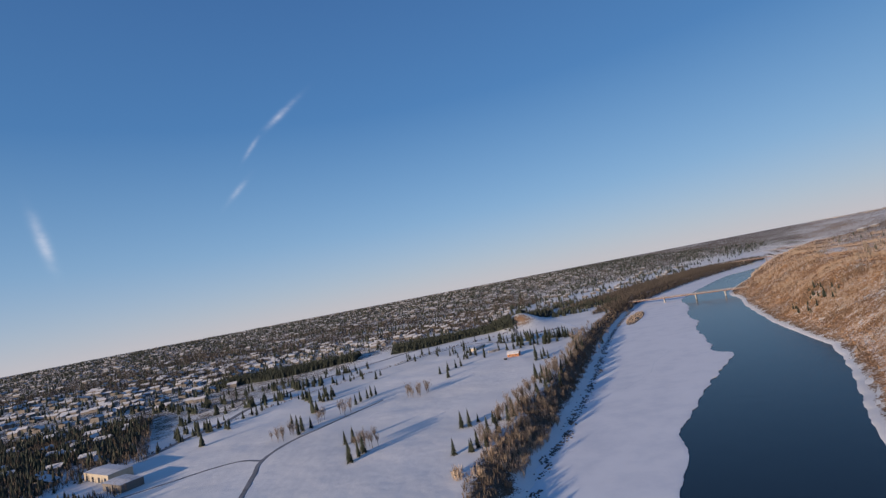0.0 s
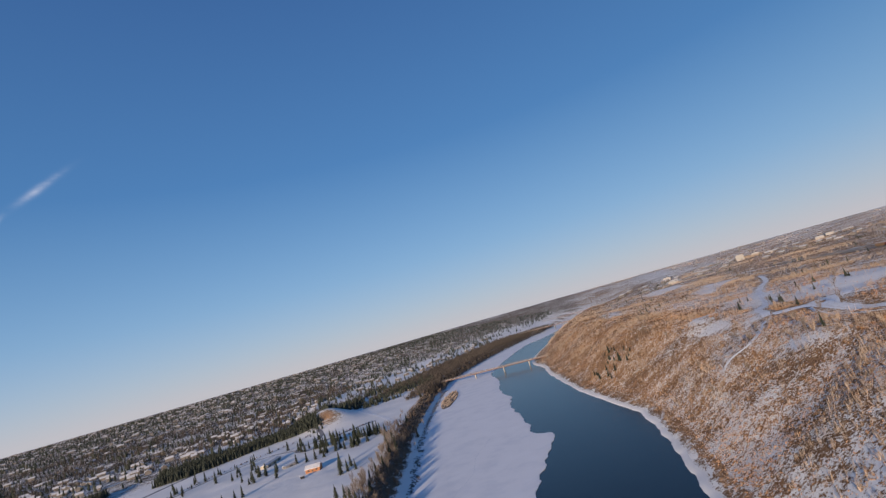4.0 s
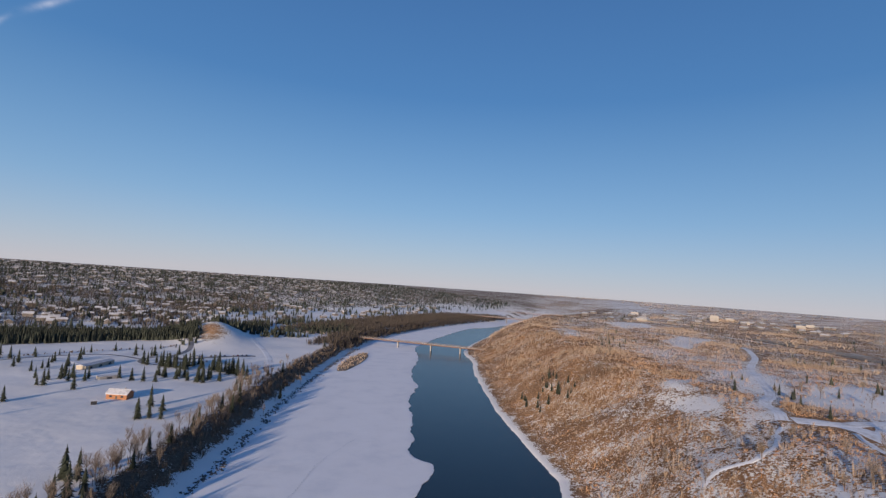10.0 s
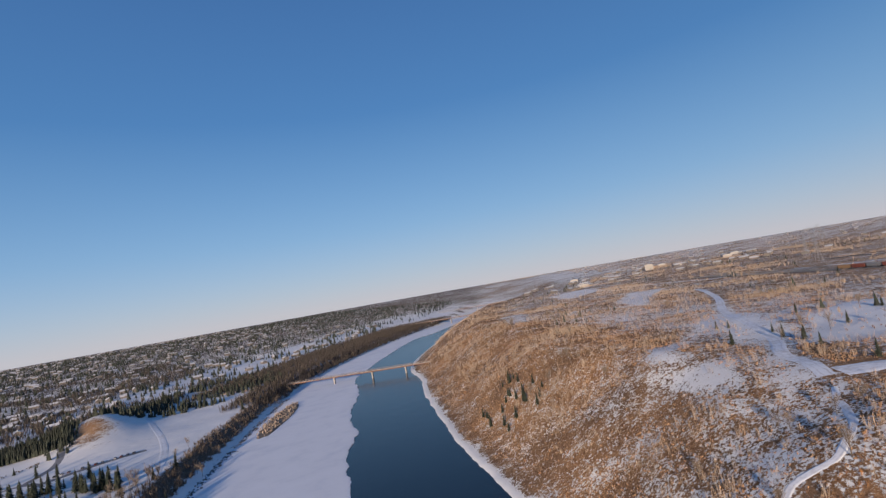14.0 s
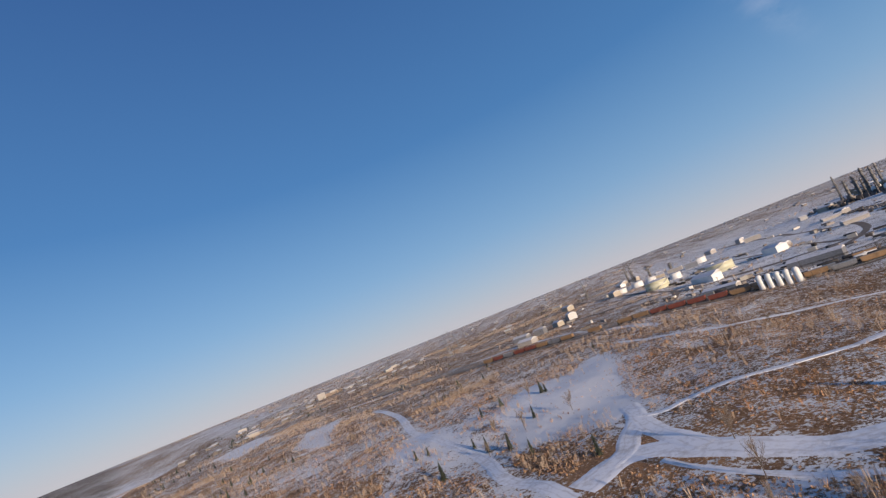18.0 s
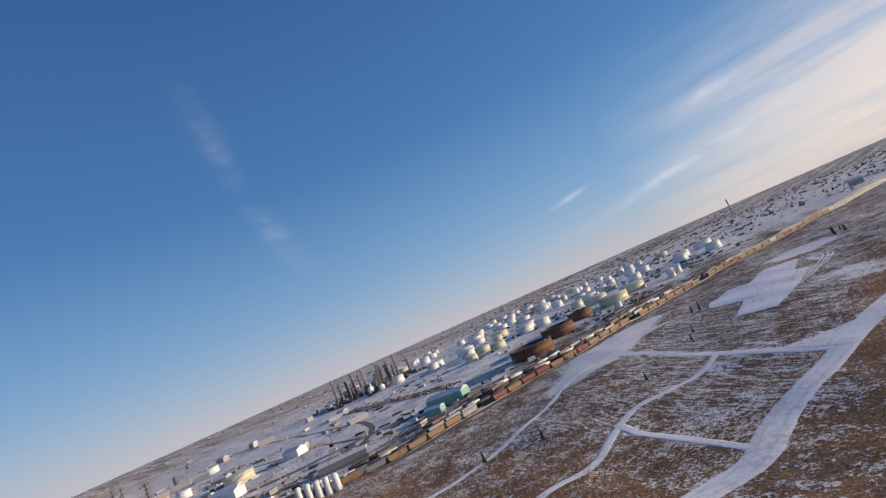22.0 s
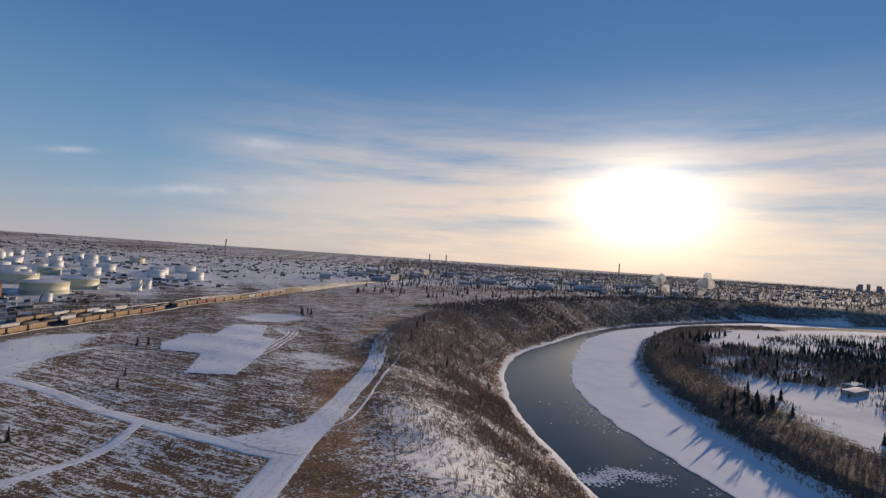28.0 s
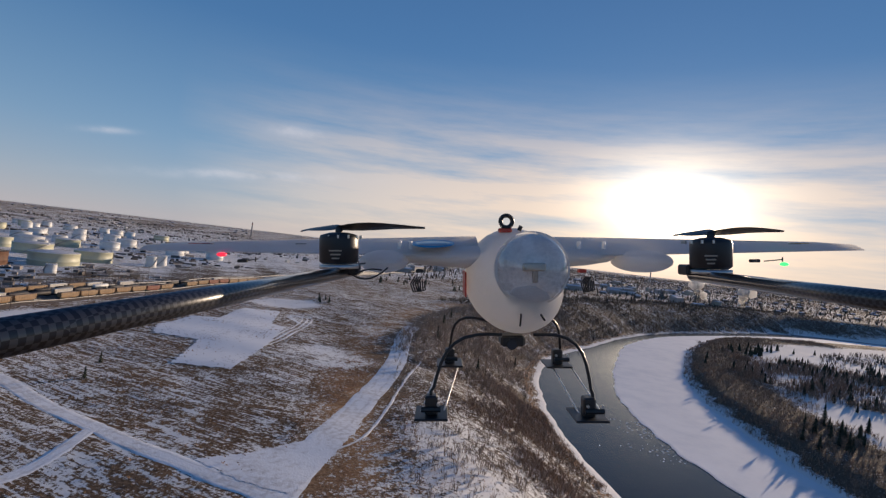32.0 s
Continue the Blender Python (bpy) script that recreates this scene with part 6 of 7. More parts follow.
# ---- houses ----
def house(x, y, rz, w, d, h, label, group, wall=SIDING, detail=True):
    ob = thing("house", at(x, y, rz), label, "house", group)
    g = d * 0.28
    v = [(-w / 2, -d / 2, -1), (w / 2, -d / 2, -1), (w / 2, d / 2, -1), (-w / 2, d / 2, -1), (-w / 2, -d / 2, h), (w / 2, -d / 2, h), (w / 2, d / 2, h), (-w / 2, d / 2, h), (-w / 2, 0, h + g), (w / 2, 0, h + g)]
    mesh_part("wall", v, [(0, 1, 5, 4), (2, 3, 7, 6), (1, 2, 6, 9, 5), (3, 0, 4, 8, 7)], wall, ob)
    e, t = 0.6, 0.35
    v = []
    for xx in (-w / 2 - e, w / 2 + e):
        for yy, zz in ((-d / 2 - e, h - e * .56), (0, h + g), (d / 2 + e, h - e * .56)):
            v += [(xx, yy, zz + 0.05), (xx, yy, zz + 0.05 + t)]
    mesh_part("roof", v, [(1, 3, 9, 7), (3, 5, 11, 9), (0, 6, 8, 2), (2, 8, 10, 4), (0, 1, 7, 6), (4, 10, 11, 5), (0, 2, 3, 1), (2, 4, 5, 3), (6, 7, 9, 8), (8, 9, 11, 10)], SNOWROOF, ob, "snow-covered gable roof")
    if detail:
        box_part("chimney", ob, CONCRETE, (w * 0.2, d * 0.15, h + g, 0.7, 0.7, 1.8))
        for k in (-0.28, 0.28):
            box_part("window", ob, GLASS, (w * k, -d / 2 - 0.03, h * 0.55, 1.6, 0.1, 1.2))
        box_part("door", ob, DARK, (0, -d / 2 - 0.03, 1.0, 1.0, 0.1, 2.1))
    return ob


house(73, 575, -25, 13, 8, 3.4, "orange timber park cabin with a snowy roof", "park buildings", TIMBER)
shed(43, 693, 34, 8, 3.2, 62, BEIGE, "long low park shelter with a snowy roof", "park buildings", gable=0.12)
shed(58, 642, 14, 5, 2.4, 30, CONCRETE, "low timber playground shelter in the snow", "park buildings", gable=0.1)
shed(61, 560, 3, 3, 2.2, 10, DARK, "small dark hut on the snowy lawn", "park buildings")
shed(-258, 395, 40, 16, 6, -35, BEIGE, "large beige clubhouse with a flat snowy roof", "park buildings", gable=0.03)
shed(-226, 361, 26, 14, 5, -35, SIDING, "brown clubhouse wing with a flat snowy roof", "park buildings", gable=0.03)
shed(-82, -172, 30, 10, 4, 25, BEIGE, "low park building among southern spruces", "park buildings", gable=0.06)
shed(-104, -196, 22, 9, 4, 25, BEIGE, "low park building among southern spruces", "park buildings", gable=0.06)
CAR_PAINTS = [plain("car_paint", c, 0.3, vary=0.1, scale=1.0, coord="object") for c in ((0.03, 0.03, 0.035), (0.35, 0.35, 0.36), (0.10, 0.02, 0.02), (0.03, 0.05, 0.10))]


def parked_car(x, y, rz, mat):
    """A small saloon: body, glazed cabin, wheels and lamps."""
    ob = thing("parked_car", at(x, y, rz, 0.12), "parked car dusted with snow beside the loop road", "car", "parked cars")
    bm = bmesh.new()
    box(bm, 0, 0, 0.62, 4.4, 1.8, 0.62, bevel=0.14)
    body = part("body", bm, mat, ob)
    bm = bmesh.new()
    v = [bm.verts.new(q) for q in ((-1.5, -0.8, 0.92), (1.2, -0.8, 0.92), (1.2, 0.8, 0.92), (-1.5, 0.8, 0.92), (-1.0, -0.66, 1.45), (0.5, -0.66, 1.45), (0.5, 0.66, 1.45), (-1.0, 0.66, 1.45))]
    for q in ((0, 1, 5, 4), (1, 2, 6, 5), (2, 3, 7, 6), (3, 0, 4, 7), (4, 5, 6, 7)):
        bm.faces.new([v[k] for k in q])
    cabin = part("cabin", bm, GLASS, ob, "dark glazed cabin")
    box_part("roof", cabin, SNOWROOF, (-0.25, 0, 1.475, 1.5, 1.34, 0.05), bevel=0.02, label="snow-dusted roof")
    for wx in (-1.35, 1.35):
        for wy in (-0.82, 0.82):
            bm = bmesh.new()
            tube(bm, (wx, wy - 0.1, 0.32), (wx, wy + 0.1, 0.32), 0.32, seg=12)
            part("wheel", bm, DARK, ob)
    for wy in (-0.62, 0.62):
        box_part("headlight", body, GLASS, (2.19, wy, 0.68, 0.06, 0.34, 0.14), bevel=0.02)


for k in range(14):
    if k % 5 != 3:
        parked_car(116 + 4.2 * k, 738.5 + 0.3 * k + rng.uniform(-.4, .4), 80 + rng.uniform(-5, 5), CAR_PAINTS[k % 4])
for k in range(5):
    parked_car(128 + 5.5 * k, 712 - 1.4 * k, 85 + rng.uniform(-6, 6), CAR_PAINTS[(k + 1) % 4])
for row in range(8):
    for col in range(34):
        hx, hy = -560 + col * 21 + row * 6, 950 + row * 34 + col * 3.2 + rng.uniform(-3, 3)
        if rng.uniform() < 0.58 and float(side(COARSE_W, np.array([hx]), np.array([hy]))[0]) < -170:
            house(hx, hy, 8 + 90 * (rng.uniform() < 0.3), rng.uniform(9, 14), rng.uniform(7, 9), rng.uniform(3, 5), "family house with a snow-covered roof", "town houses", detail=False)


def house_field(n, x0, x1, y0, y1, keep):
    """Far houses as joined shapes: walls and roofs."""
    x, y = scatter(n, x0, x1, y0, y1, keep)
    z = levels(x, y)
    ang = np.where(rng.uniform(0, 1, len(x)) < 0.5, 0.15, 1.72)
    w, d, h = rng.uniform(5, 8, len(x)), rng.uniform(4, 5.5, len(x)), rng.uniform(3, 6, len(x))
    c, s = np.cos(ang), np.sin(ang)

    def P(u, v, k):
        return np.stack([x + c * w * u - s * d * v, y + s * w * u + c * d * v, z + k], 1)
    walls = np.stack([P(-1, -1, -h * .3), P(1, -1, -h * .3), P(1, 1, -h * .3), P(-1, 1, -h * .3), P(-1, -1, h), P(1, -1, h), P(1, 1, h), P(-1, 1, h)], 1).reshape(-1, 3)
    o = np.arange(len(x))[:, None, None] * 8
    fw = (o + np.array([[0, 1, 5, 4], [1, 2, 6, 5], [2, 3, 7, 6], [3, 0, 4, 7]])[None]).reshape(-1, 4)
    stuff("far_house_walls", walls, fw, SIDING, "walls of small houses far across the town", "houses")
    roofs = np.stack([P(-1.1, -1.15, h * .95), P(1.1, -1.15, h * .95), P(1.1, 1.15, h * .95), P(-1.1, 1.15, h * .95), P(-1.1, 0, h + 2.4), P(1.1, 0, h + 2.4)], 1).reshape(-1, 3)
    o = np.arange(len(x))[:, None, None] * 6
    fr = (o + np.array([[0, 1, 5, 4], [2, 3, 4, 5]])[None]).reshape(-1, 4)
    stuff("far_house_roofs", roofs, fr, SNOWROOF, "snowy roofs of small houses across the town", "houses")


house_field(95, -560, -235, 280, 640, lambda x, y, dw, de: (x + 0.55 * (y - 366) < -235) & (np.hypot(x + 250, y - 385) > 60))
house_field(1700, -2800, 900, 1180, 4200, lambda x, y, dw, de: dw > 190)
house_field(700, -1400, -330, 500, 1200, lambda x, y, dw, de: (dw > 300) & (y > 700))
house_field(330, -2600, 200, -3000, -900, lambda x, y, dw, de: (de > 150) | (dw > 200))
house_field(130, 950, 1750, 780, 1350, lambda x, y, dw, de: np.sin(x * 0.012 + y * 0.02) > 0.2)
house_field(170, 900, 4200, 700, 4200, lambda x, y, dw, de: de > 300)
house_field(240, 1200, 4300, -3600, 700, lambda x, y, dw, de: np.hypot(x - 1200, y + 700) > 500)

# ---- far skyline, stacks and steam ----
ob = thing("skyline", Matrix.Identity(4), "grey city towers on the horizon", "skyline", kind="structure")
for i in range(15):
    az = radians(-133.4 + i * 0.46 + rng.uniform(-.18, .18))
    r = 4350
    x, y = 350 + r * math.sin(az), 150 + r * math.cos(az)
    h = (rng.uniform(18, 62) if i != 8 else 105) + 52
    box_part("tower", ob, CONCRETE, (x, y, h / 2, rng.uniform(13, 25), rng.uniform(13, 25), h))
for az, h in ((-153.6, 100), (-173.5, 85), (-175.5, 85), (161.5, 90)):
    az = radians(az)
    ob = thing("smokestack", Matrix.Translation((350 + 2600 * math.sin(az), 150 + 2600 * math.cos(az), 30)), "tall slim smokestack on the horizon", "smokestack", "far stacks")
    bm = bmesh.new()
    lathe(bm, [(4.2, -10), (2.6, h), (2.3, h)], 12)
    part("shaft", bm, CONCRETE, ob)
    bm = bmesh.new()
    lathe(bm, [(3.1, h - 14), (2.9, h - 4), (2.6, h - 4)], 12)
    part("band", bm, REDBROWN, ob)


def plume(x, y, z, size, lean):
    ob = thing("steam_plume", Matrix.Translation((x, y, z)), "white billow of steam from a far plant", "steam", "steam plumes")
    bm = bmesh.new()
    for k in range(13):
        f = k / 12
        r = size * (0.10 + 0.20 * f) * rng.uniform(0.7, 1.3)
        c = Vector((lean * f * size + rng.uniform(-.2, .2) * size * (0.3 + f), rng.uniform(-.1, .1) * size, size * (0.05 + 1.15 * f * (0.8 + 0.3 * rng.uniform()))))
        g = bmesh.ops.create_icosphere(bm, subdivisions=2, radius=r, matrix=Matrix.Translation(c))
        for v in g["verts"]:
            v.co = c + (v.co - c) * (1 + 0.35 * noise.noise(v.co * (2.2 / size * 3)))
    for f in bm.faces:
        f.smooth = True
    part("cloud", bm, STEAM, ob)


plume(-523, -1234, 36, 46, 0.8)
plume(-592, -1189, 36, 50, -0.5)
# plant beyond the southern bend
for bx, by in zip(*scatter(90, -700, 500, -1700, -900, lambda x, y, dw, de: de > 120)):
    if rng.uniform() < 0.5:
        shed(bx, by, rng.uniform(14, 50), rng.uniform(10, 22), rng.uniform(5, 14), rng.uniform(0, 60), (BEIGE, STEEL, CONCRETE)[rng.integers(3)], "pale works building beyond the river bend", "southern plant")
    else:
        column(bx, by, rng.uniform(1, 2.5), rng.uniform(14, 36), "slim grey column beyond the river bend")


# ---- poles along the tracks ----
def pole(x, y, h, rz, label="weathered timber pole with two crossarms"):
    ob = thing("utility_pole", at(x, y, rz), label, "pole", "utility poles")
    bm = bmesh.new()
    tube(bm, (0, 0, -0.6), (0, 0, h), 0.17, 0.11, 8)
    part("shaft", bm, BARK, ob)
    for k in (0.6, 1.7):
        box_part("crossarm", ob, BARK, (0, 0, h - k, 2.6, 0.14, 0.16))
    bm = bmesh.new()
    for k in (-1.1, -0.4, 0.4, 1.1):
        tube(bm, (k, 0, h - 0.5), (k, 0, h - 0.25), 0.06, seg=6)
    part("insulators", bm, CONCRETE, ob)


line = offset_line(RAILS, -14.0)
seg = np.r_[0, np.cumsum(np.hypot(*np.diff(line, axis=0).T))]
for u in np.arange(260, 1500, 55):
    pole(np.interp(u, seg, line[:, 0]), np.interp(u, seg, line[:, 1]), 9.5, 70)
line = offset_line(RAILS, 66.0)
for u in np.arange(300, 1300, 70):
    pole(np.interp(u, seg, line[:, 0]), np.interp(u, seg, line[:, 1]), 12.0, 70)


def lattice_tower(x, y, h, rz):
    ob = thing("pylon", at(x, y, rz), "tall grey lattice power pylon", "pylon", "pylons")
    for sx in (-1, 1):
        for sy in (-1, 1):
            bm = bmesh.new()
            tube(bm, (sx * 3.2, sy * 3.2, -1), (sx * 0.5, sy * 0.5, h), 0.22, 0.15, 4)
            part("leg", bm, STEEL, ob)
    bm = bmesh.new()
    for k in range(9):
        f, g = k / 9, (k + 1) / 9
        a, b = 3.2 - 2.7 * f, 3.2 - 2.7 * g
        for s in (-1, 1):
            tube(bm, (-a, s * a, h * f), (b, s * b, h * g), 0.12, seg=4)
            tube(bm, (s * a, -a, h * f), (s * b, b, h * g), 0.12, seg=4)
    part("bracing", bm, STEEL, ob)
    for k in (0.72, 0.84, 0.96):
        box_part("arm", ob, STEEL, (0, 0, h * k, 13, 0.4, 0.4))


for i in range(12):
    lattice_tower(960 + i * 180, 520 + i * 60 + 20 * math.sin(i), 34, 70)


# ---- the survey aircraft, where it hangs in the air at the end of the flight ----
SKIN = plain("white_foam_skin", (0.86, 0.86, 0.87), 0.30, vary=0.06, scale=6.0, coord="object", grain=0.002)
sn, sl = SKIN.node_tree.nodes, SKIN.node_tree.links
thin = sn.new("ShaderNodeBsdfTranslucent")
thin.inputs["Color"].default_value = (0.92, 0.90, 0.86, 1)
blend = sn.new("ShaderNodeMixShader")
blend.inputs[0].default_value = 0.62
sl.new(sn["Principled BSDF"].outputs[0], blend.inputs[1])
sl.new(thin.outputs[0], blend.inputs[2])
sl.new(blend.outputs[0], sn["Material Output"].inputs["Surface"])
CARBON, cn, cl, cb = material("carbon_weave", 0.28, 0.2, (0.02, 0.02, 0.022))
wv = cn.new("ShaderNodeTexChecker")
wv.inputs["Scale"].default_value = 160.0
wv.inputs["Color1"].default_value, wv.inputs["Color2"].default_value = (0.012, 0.012, 0.014, 1), (0.05, 0.05, 0.055, 1)
cl.new(cn.new("ShaderNodeTexCoord").outputs["Object"], wv.inputs["Vector"])
cl.new(wv.outputs["Color"], cb.inputs["Base Color"])
cb.inputs["Coat Weight"].default_value = 0.6
BLACK = plain("black_plastic", (0.016, 0.016, 0.018), 0.42, vary=0.3, scale=20, coord="object")
ALLOY = plain("bare_alloy", (0.55, 0.54, 0.52), 0.3, 0.9, vary=0.15, scale=20, coord="object")
REDPLASTIC = plain("red_plastic", (0.55, 0.05, 0.03), 0.4, vary=0.15, scale=20, coord="object")
BLUE = plain("blue_decal", (0.05, 0.30, 0.52), 0.4, vary=0.1, scale=20, coord="object")
YELLOW = plain("yellow_plug", (0.65, 0.42, 0.05), 0.5, vary=0.1, scale=20, coord="object")
DOME, dn, dl, db = material("clear_dome", 0.05, 0, (0.95, 0.95, 0.97))
db.inputs["Transmission Weight"].default_value, db.inputs["IOR"].default_value = 0.95, 1.12
db.inputs["Coat Weight"].default_value, db.inputs["Coat Roughness"].default_value, db.inputs["Coat IOR"].default_value = 1.0, 0.03, 1.9


def glow(name, colour, strength):
    m, n, l, b = material(name, 0.3, 0, colour)
    b.inputs["Emission Color"].default_value, b.inputs["Emission Strength"].default_value = (*colour, 1), strength
    return m


REDLIGHT, GREENLIGHT = glow("red_light", (1.0, 0.03, 0.06), 1.2), glow("green_light", (0.05, 0.9, 0.15), 2.0)

craft = thing("survey_aircraft", aim(*FLIGHT[-1][1:]), "white winged survey aircraft with black lift motors and ski legs", "aircraft")


def V(x, y, d):
    """Right, up and forward, in metres, of the aircraft's own frame."""
    return Vector((x * 1.03, y * 1.03, -d))


def blob(bm, c, r, turn=None, sub=3):
    m = Matrix.Translation(c) @ (turn or Matrix.Identity(4)) @ Matrix.Diagonal((*r, 1))
    bmesh.ops.create_icosphere(bm, subdivisions=sub, radius=1.0, matrix=m)
    for f in bm.faces:
        f.smooth = True


def rod(name, pts, r, mat, parent, seg=8, label=""):
    """A bent rod through points."""
    bm = bmesh.new()
    p = [Vector(q) for q in pts]
    rings = []
    for i, q in enumerate(p):
        t = (p[min(i + 1, len(p) - 1)] - p[max(i - 1, 0)]).normalized()
        a = t.orthogonal().normalized() if i == 0 else (last - t * last.dot(t)).normalized()
        last = a
        b = t.cross(a)
        rings.append([bm.verts.new(q + (a * math.cos(6.2832 * k / seg) + b * math.sin(6.2832 * k / seg)) * r) for k in range(seg)])
    for u, v in zip(rings, rings[1:]):
        for k in range(seg):
            bm.faces.new((u[k], u[(k + 1) % seg], v[(k + 1) % seg], v[k]))
    for f in bm.faces:
        f.smooth = True
    return part(name, bm, mat, parent, label)


def arc(a, b, bulge, n=9):
    a, b, bulge = Vector(a), Vector(b), Vector(bulge)
    return [a.lerp(b, i / n) + bulge * 4 * (i / n) * (1 - i / n) for i in range(n + 1)]


# fuselage: a tapered pod, its clear nose and what shows inside
bm = bmesh.new()
blob(bm, V(0.198, -0.112, 1.48), (0.138, 0.142, 0.33), sub=4)
for v in bm.verts:
    k = (-v.co.z - 1.15) / 0.66
    v.co.y += 0.035 * math.sin(max(0, k) * 3.14) - (0.012 if v.co.y < -0.1 else 0) + 0.0025 * noise.noise(v.co * 14)
    v.co.x += 0.002 * noise.noise(v.co * 17 + Vector((5, 0, 0)))
fuselage = part("fuselage", bm, SKIN, craft)
bm = bmesh.new()
lathe(bm, [(0.086, 0.0), (0.084, 0.035), (0.072, 0.066), (0.048, 0.088), (0.02, 0.098), (0, 0.1)], 32, Matrix.Translation(V(0.206, -0.046, 1.195)))
part("nose_dome", bm, DOME, fuselage, "clear plastic nose dome")
bm = bmesh.new()
lathe(bm, [(0.090, 0.0), (0.090, 0.012), (0.083, 0.014)], 32, Matrix.Translation(V(0.206, -0.046, 1.182)))
part("dome_rim", bm, SKIN, fuselage)
bm = bmesh.new()
lathe(bm, [(0.082, 0.0), (0.070, 0.012), (0.045, 0.022), (0, 0.026)], 32, Matrix.Translation(V(0.206, -0.046, 1.182)))
part("nose_bowl", bm, plain("grey_liner", (0.70, 0.69, 0.67), 0.3, vary=0.35, scale=18, coord="object"), fuselage, "grey liner behind the dome")
bm = bmesh.new()
box(bm, 0.211, -0.042, -1.14, 0.05, 0.018, 0.02, bevel=0.003)
box(bm, 0.213, -0.062, -1.14, 0.012, 0.03, 0.012, bevel=0.002)
part("sensor", bm, BEIGE, fuselage, "beige sensor inside the dome")
rod("cable", arc(V(0.19, -0.135, 1.165), V(0.235, -0.165, 1.168), (0, 0.012, 0)), 0.0028, BLACK, fuselage)
rod("cable", arc(V(0.18, -0.135, 1.165), V(0.178, -0.178, 1.17), (0, 0, 0.004)), 0.0022, BLACK, fuselage)
box_part("side_stripe", fuselage, REDPLASTIC, (0.064, -0.10, -1.46, 0.004, 0.07, 0.16), bevel=0.001, label="red side stripe")


def wing(sgn, tip_x, root_x):
    """A tapered, swept wing panel with a rounded nose and thin rear edge."""
    bm = bmesh.new()
    rows = []
    for i in range(13):
        f = i / 12
        x = root_x + (tip_x - root_x) * f
        chord = (0.30 - 0.17 * f) * (1.0 if f < 0.93 else 1.0 - 4.5 * (f - 0.93))
        d0 = 1.36 + 0.20 * f
        y0 = -0.022 + 0.018 * f
        th = 0.070 * (1 - 0.66 * f)
        ring = []
        for k in range(14):
            a = 6.2832 * k / 14
            u = 0.5 - 0.5 * math.cos(a)
            w = math.sin(a) * (0.5 if math.sin(a) > 0 else 0.32) * (0.25 + 1.5 * u * (1.05 - u) * 1.2)
            ring.append(bm.verts.new(V(x, y0 + 0.19 * u * chord + w * th, d0 + u * chord)))
        rows.append(ring)
    for a, b in zip(rows, rows[1:]):
        for k in range(14):
            bm.faces.new((a[k], a[(k + 1) % 14], b[(k + 1) % 14], b[k]))
    bm.faces.new(rows[0])
    bm.faces.new(rows[-1])
    bmesh.ops.recalc_face_normals(bm, faces=bm.faces[:])
    for f in bm.faces:
        f.smooth = True
    w = part("wing", bm, SKIN, craft)
    mid = root_x + (tip_x - root_x) * 0.72
    box_part("tip_stripe", w, REDPLASTIC if sgn < 0 else YELLOW, (root_x + (tip_x - root_x) * 0.68, 0.0185, -1.60, abs(tip_x - root_x) * 0.42, 0.0015, 0.012), label="thin coloured line along the wing")
    for s in (0.52, 0.80):
        box_part("marking", w, BLACK, (root_x + (tip_x - root_x) * s, 0.016, -1.53, 0.032, 0.0015, 0.012), label="small dark wing marking")
    return w


left_wing = wing(-1, -0.94, 0.10)
right_wing = wing(1, 1.30, 0.27)
bm = bmesh.new()
blob(bm, V(0.185, -0.022, 1.50), (0.34, 0.038, 0.17), sub=3)
part("wing_root", bm, SKIN, craft)
for sx in (-0.165, 0.555):
    bm = bmesh.new()
    blob(bm, V(sx, -0.034, 1.43), (0.070, 0.033, 0.15))
    part("nacelle", bm, SKIN, craft)
bm = bmesh.new()
lathe(bm, [(0, 0.0008), (0.062, 0.0008), (0.062, 0)], 28, Matrix.Translation(V(-0.028, 0.015, 1.43)) @ Matrix.Rotation(radians(-81), 4, "X") @ Matrix.Diagonal((1, 1.25, 1, 1)))
oval = part("decal", bm, BLUE, left_wing, "blue oval decal")
bm = bmesh.new()
lathe(bm, [(0, 0.0016), (0.050, 0.0016), (0.050, 0.0008)], 28, Matrix.Translation(V(-0.028, 0.0155, 1.43)) @ Matrix.Rotation(radians(-81), 4, "X") @ Matrix.Diagonal((1, 0.95, 1, 1)))
part("decal_field", bm, ALLOY, left_wing, "pale middle of the oval decal")
for px in (0.38, 0.45):
    bm = bmesh.new()
    tube(bm, V(px, 0.0, 1.42), V(px, 0.022, 1.42), 0.006, seg=8)
    part("peg", bm, SKIN, right_wing)
for px in (-0.12, -0.09):
    bm = bmesh.new()
    tube(bm, V(px, 0.0, 1.40), V(px, 0.022, 1.40), 0.006, seg=8)
    part("peg", bm, SKIN, left_wing)


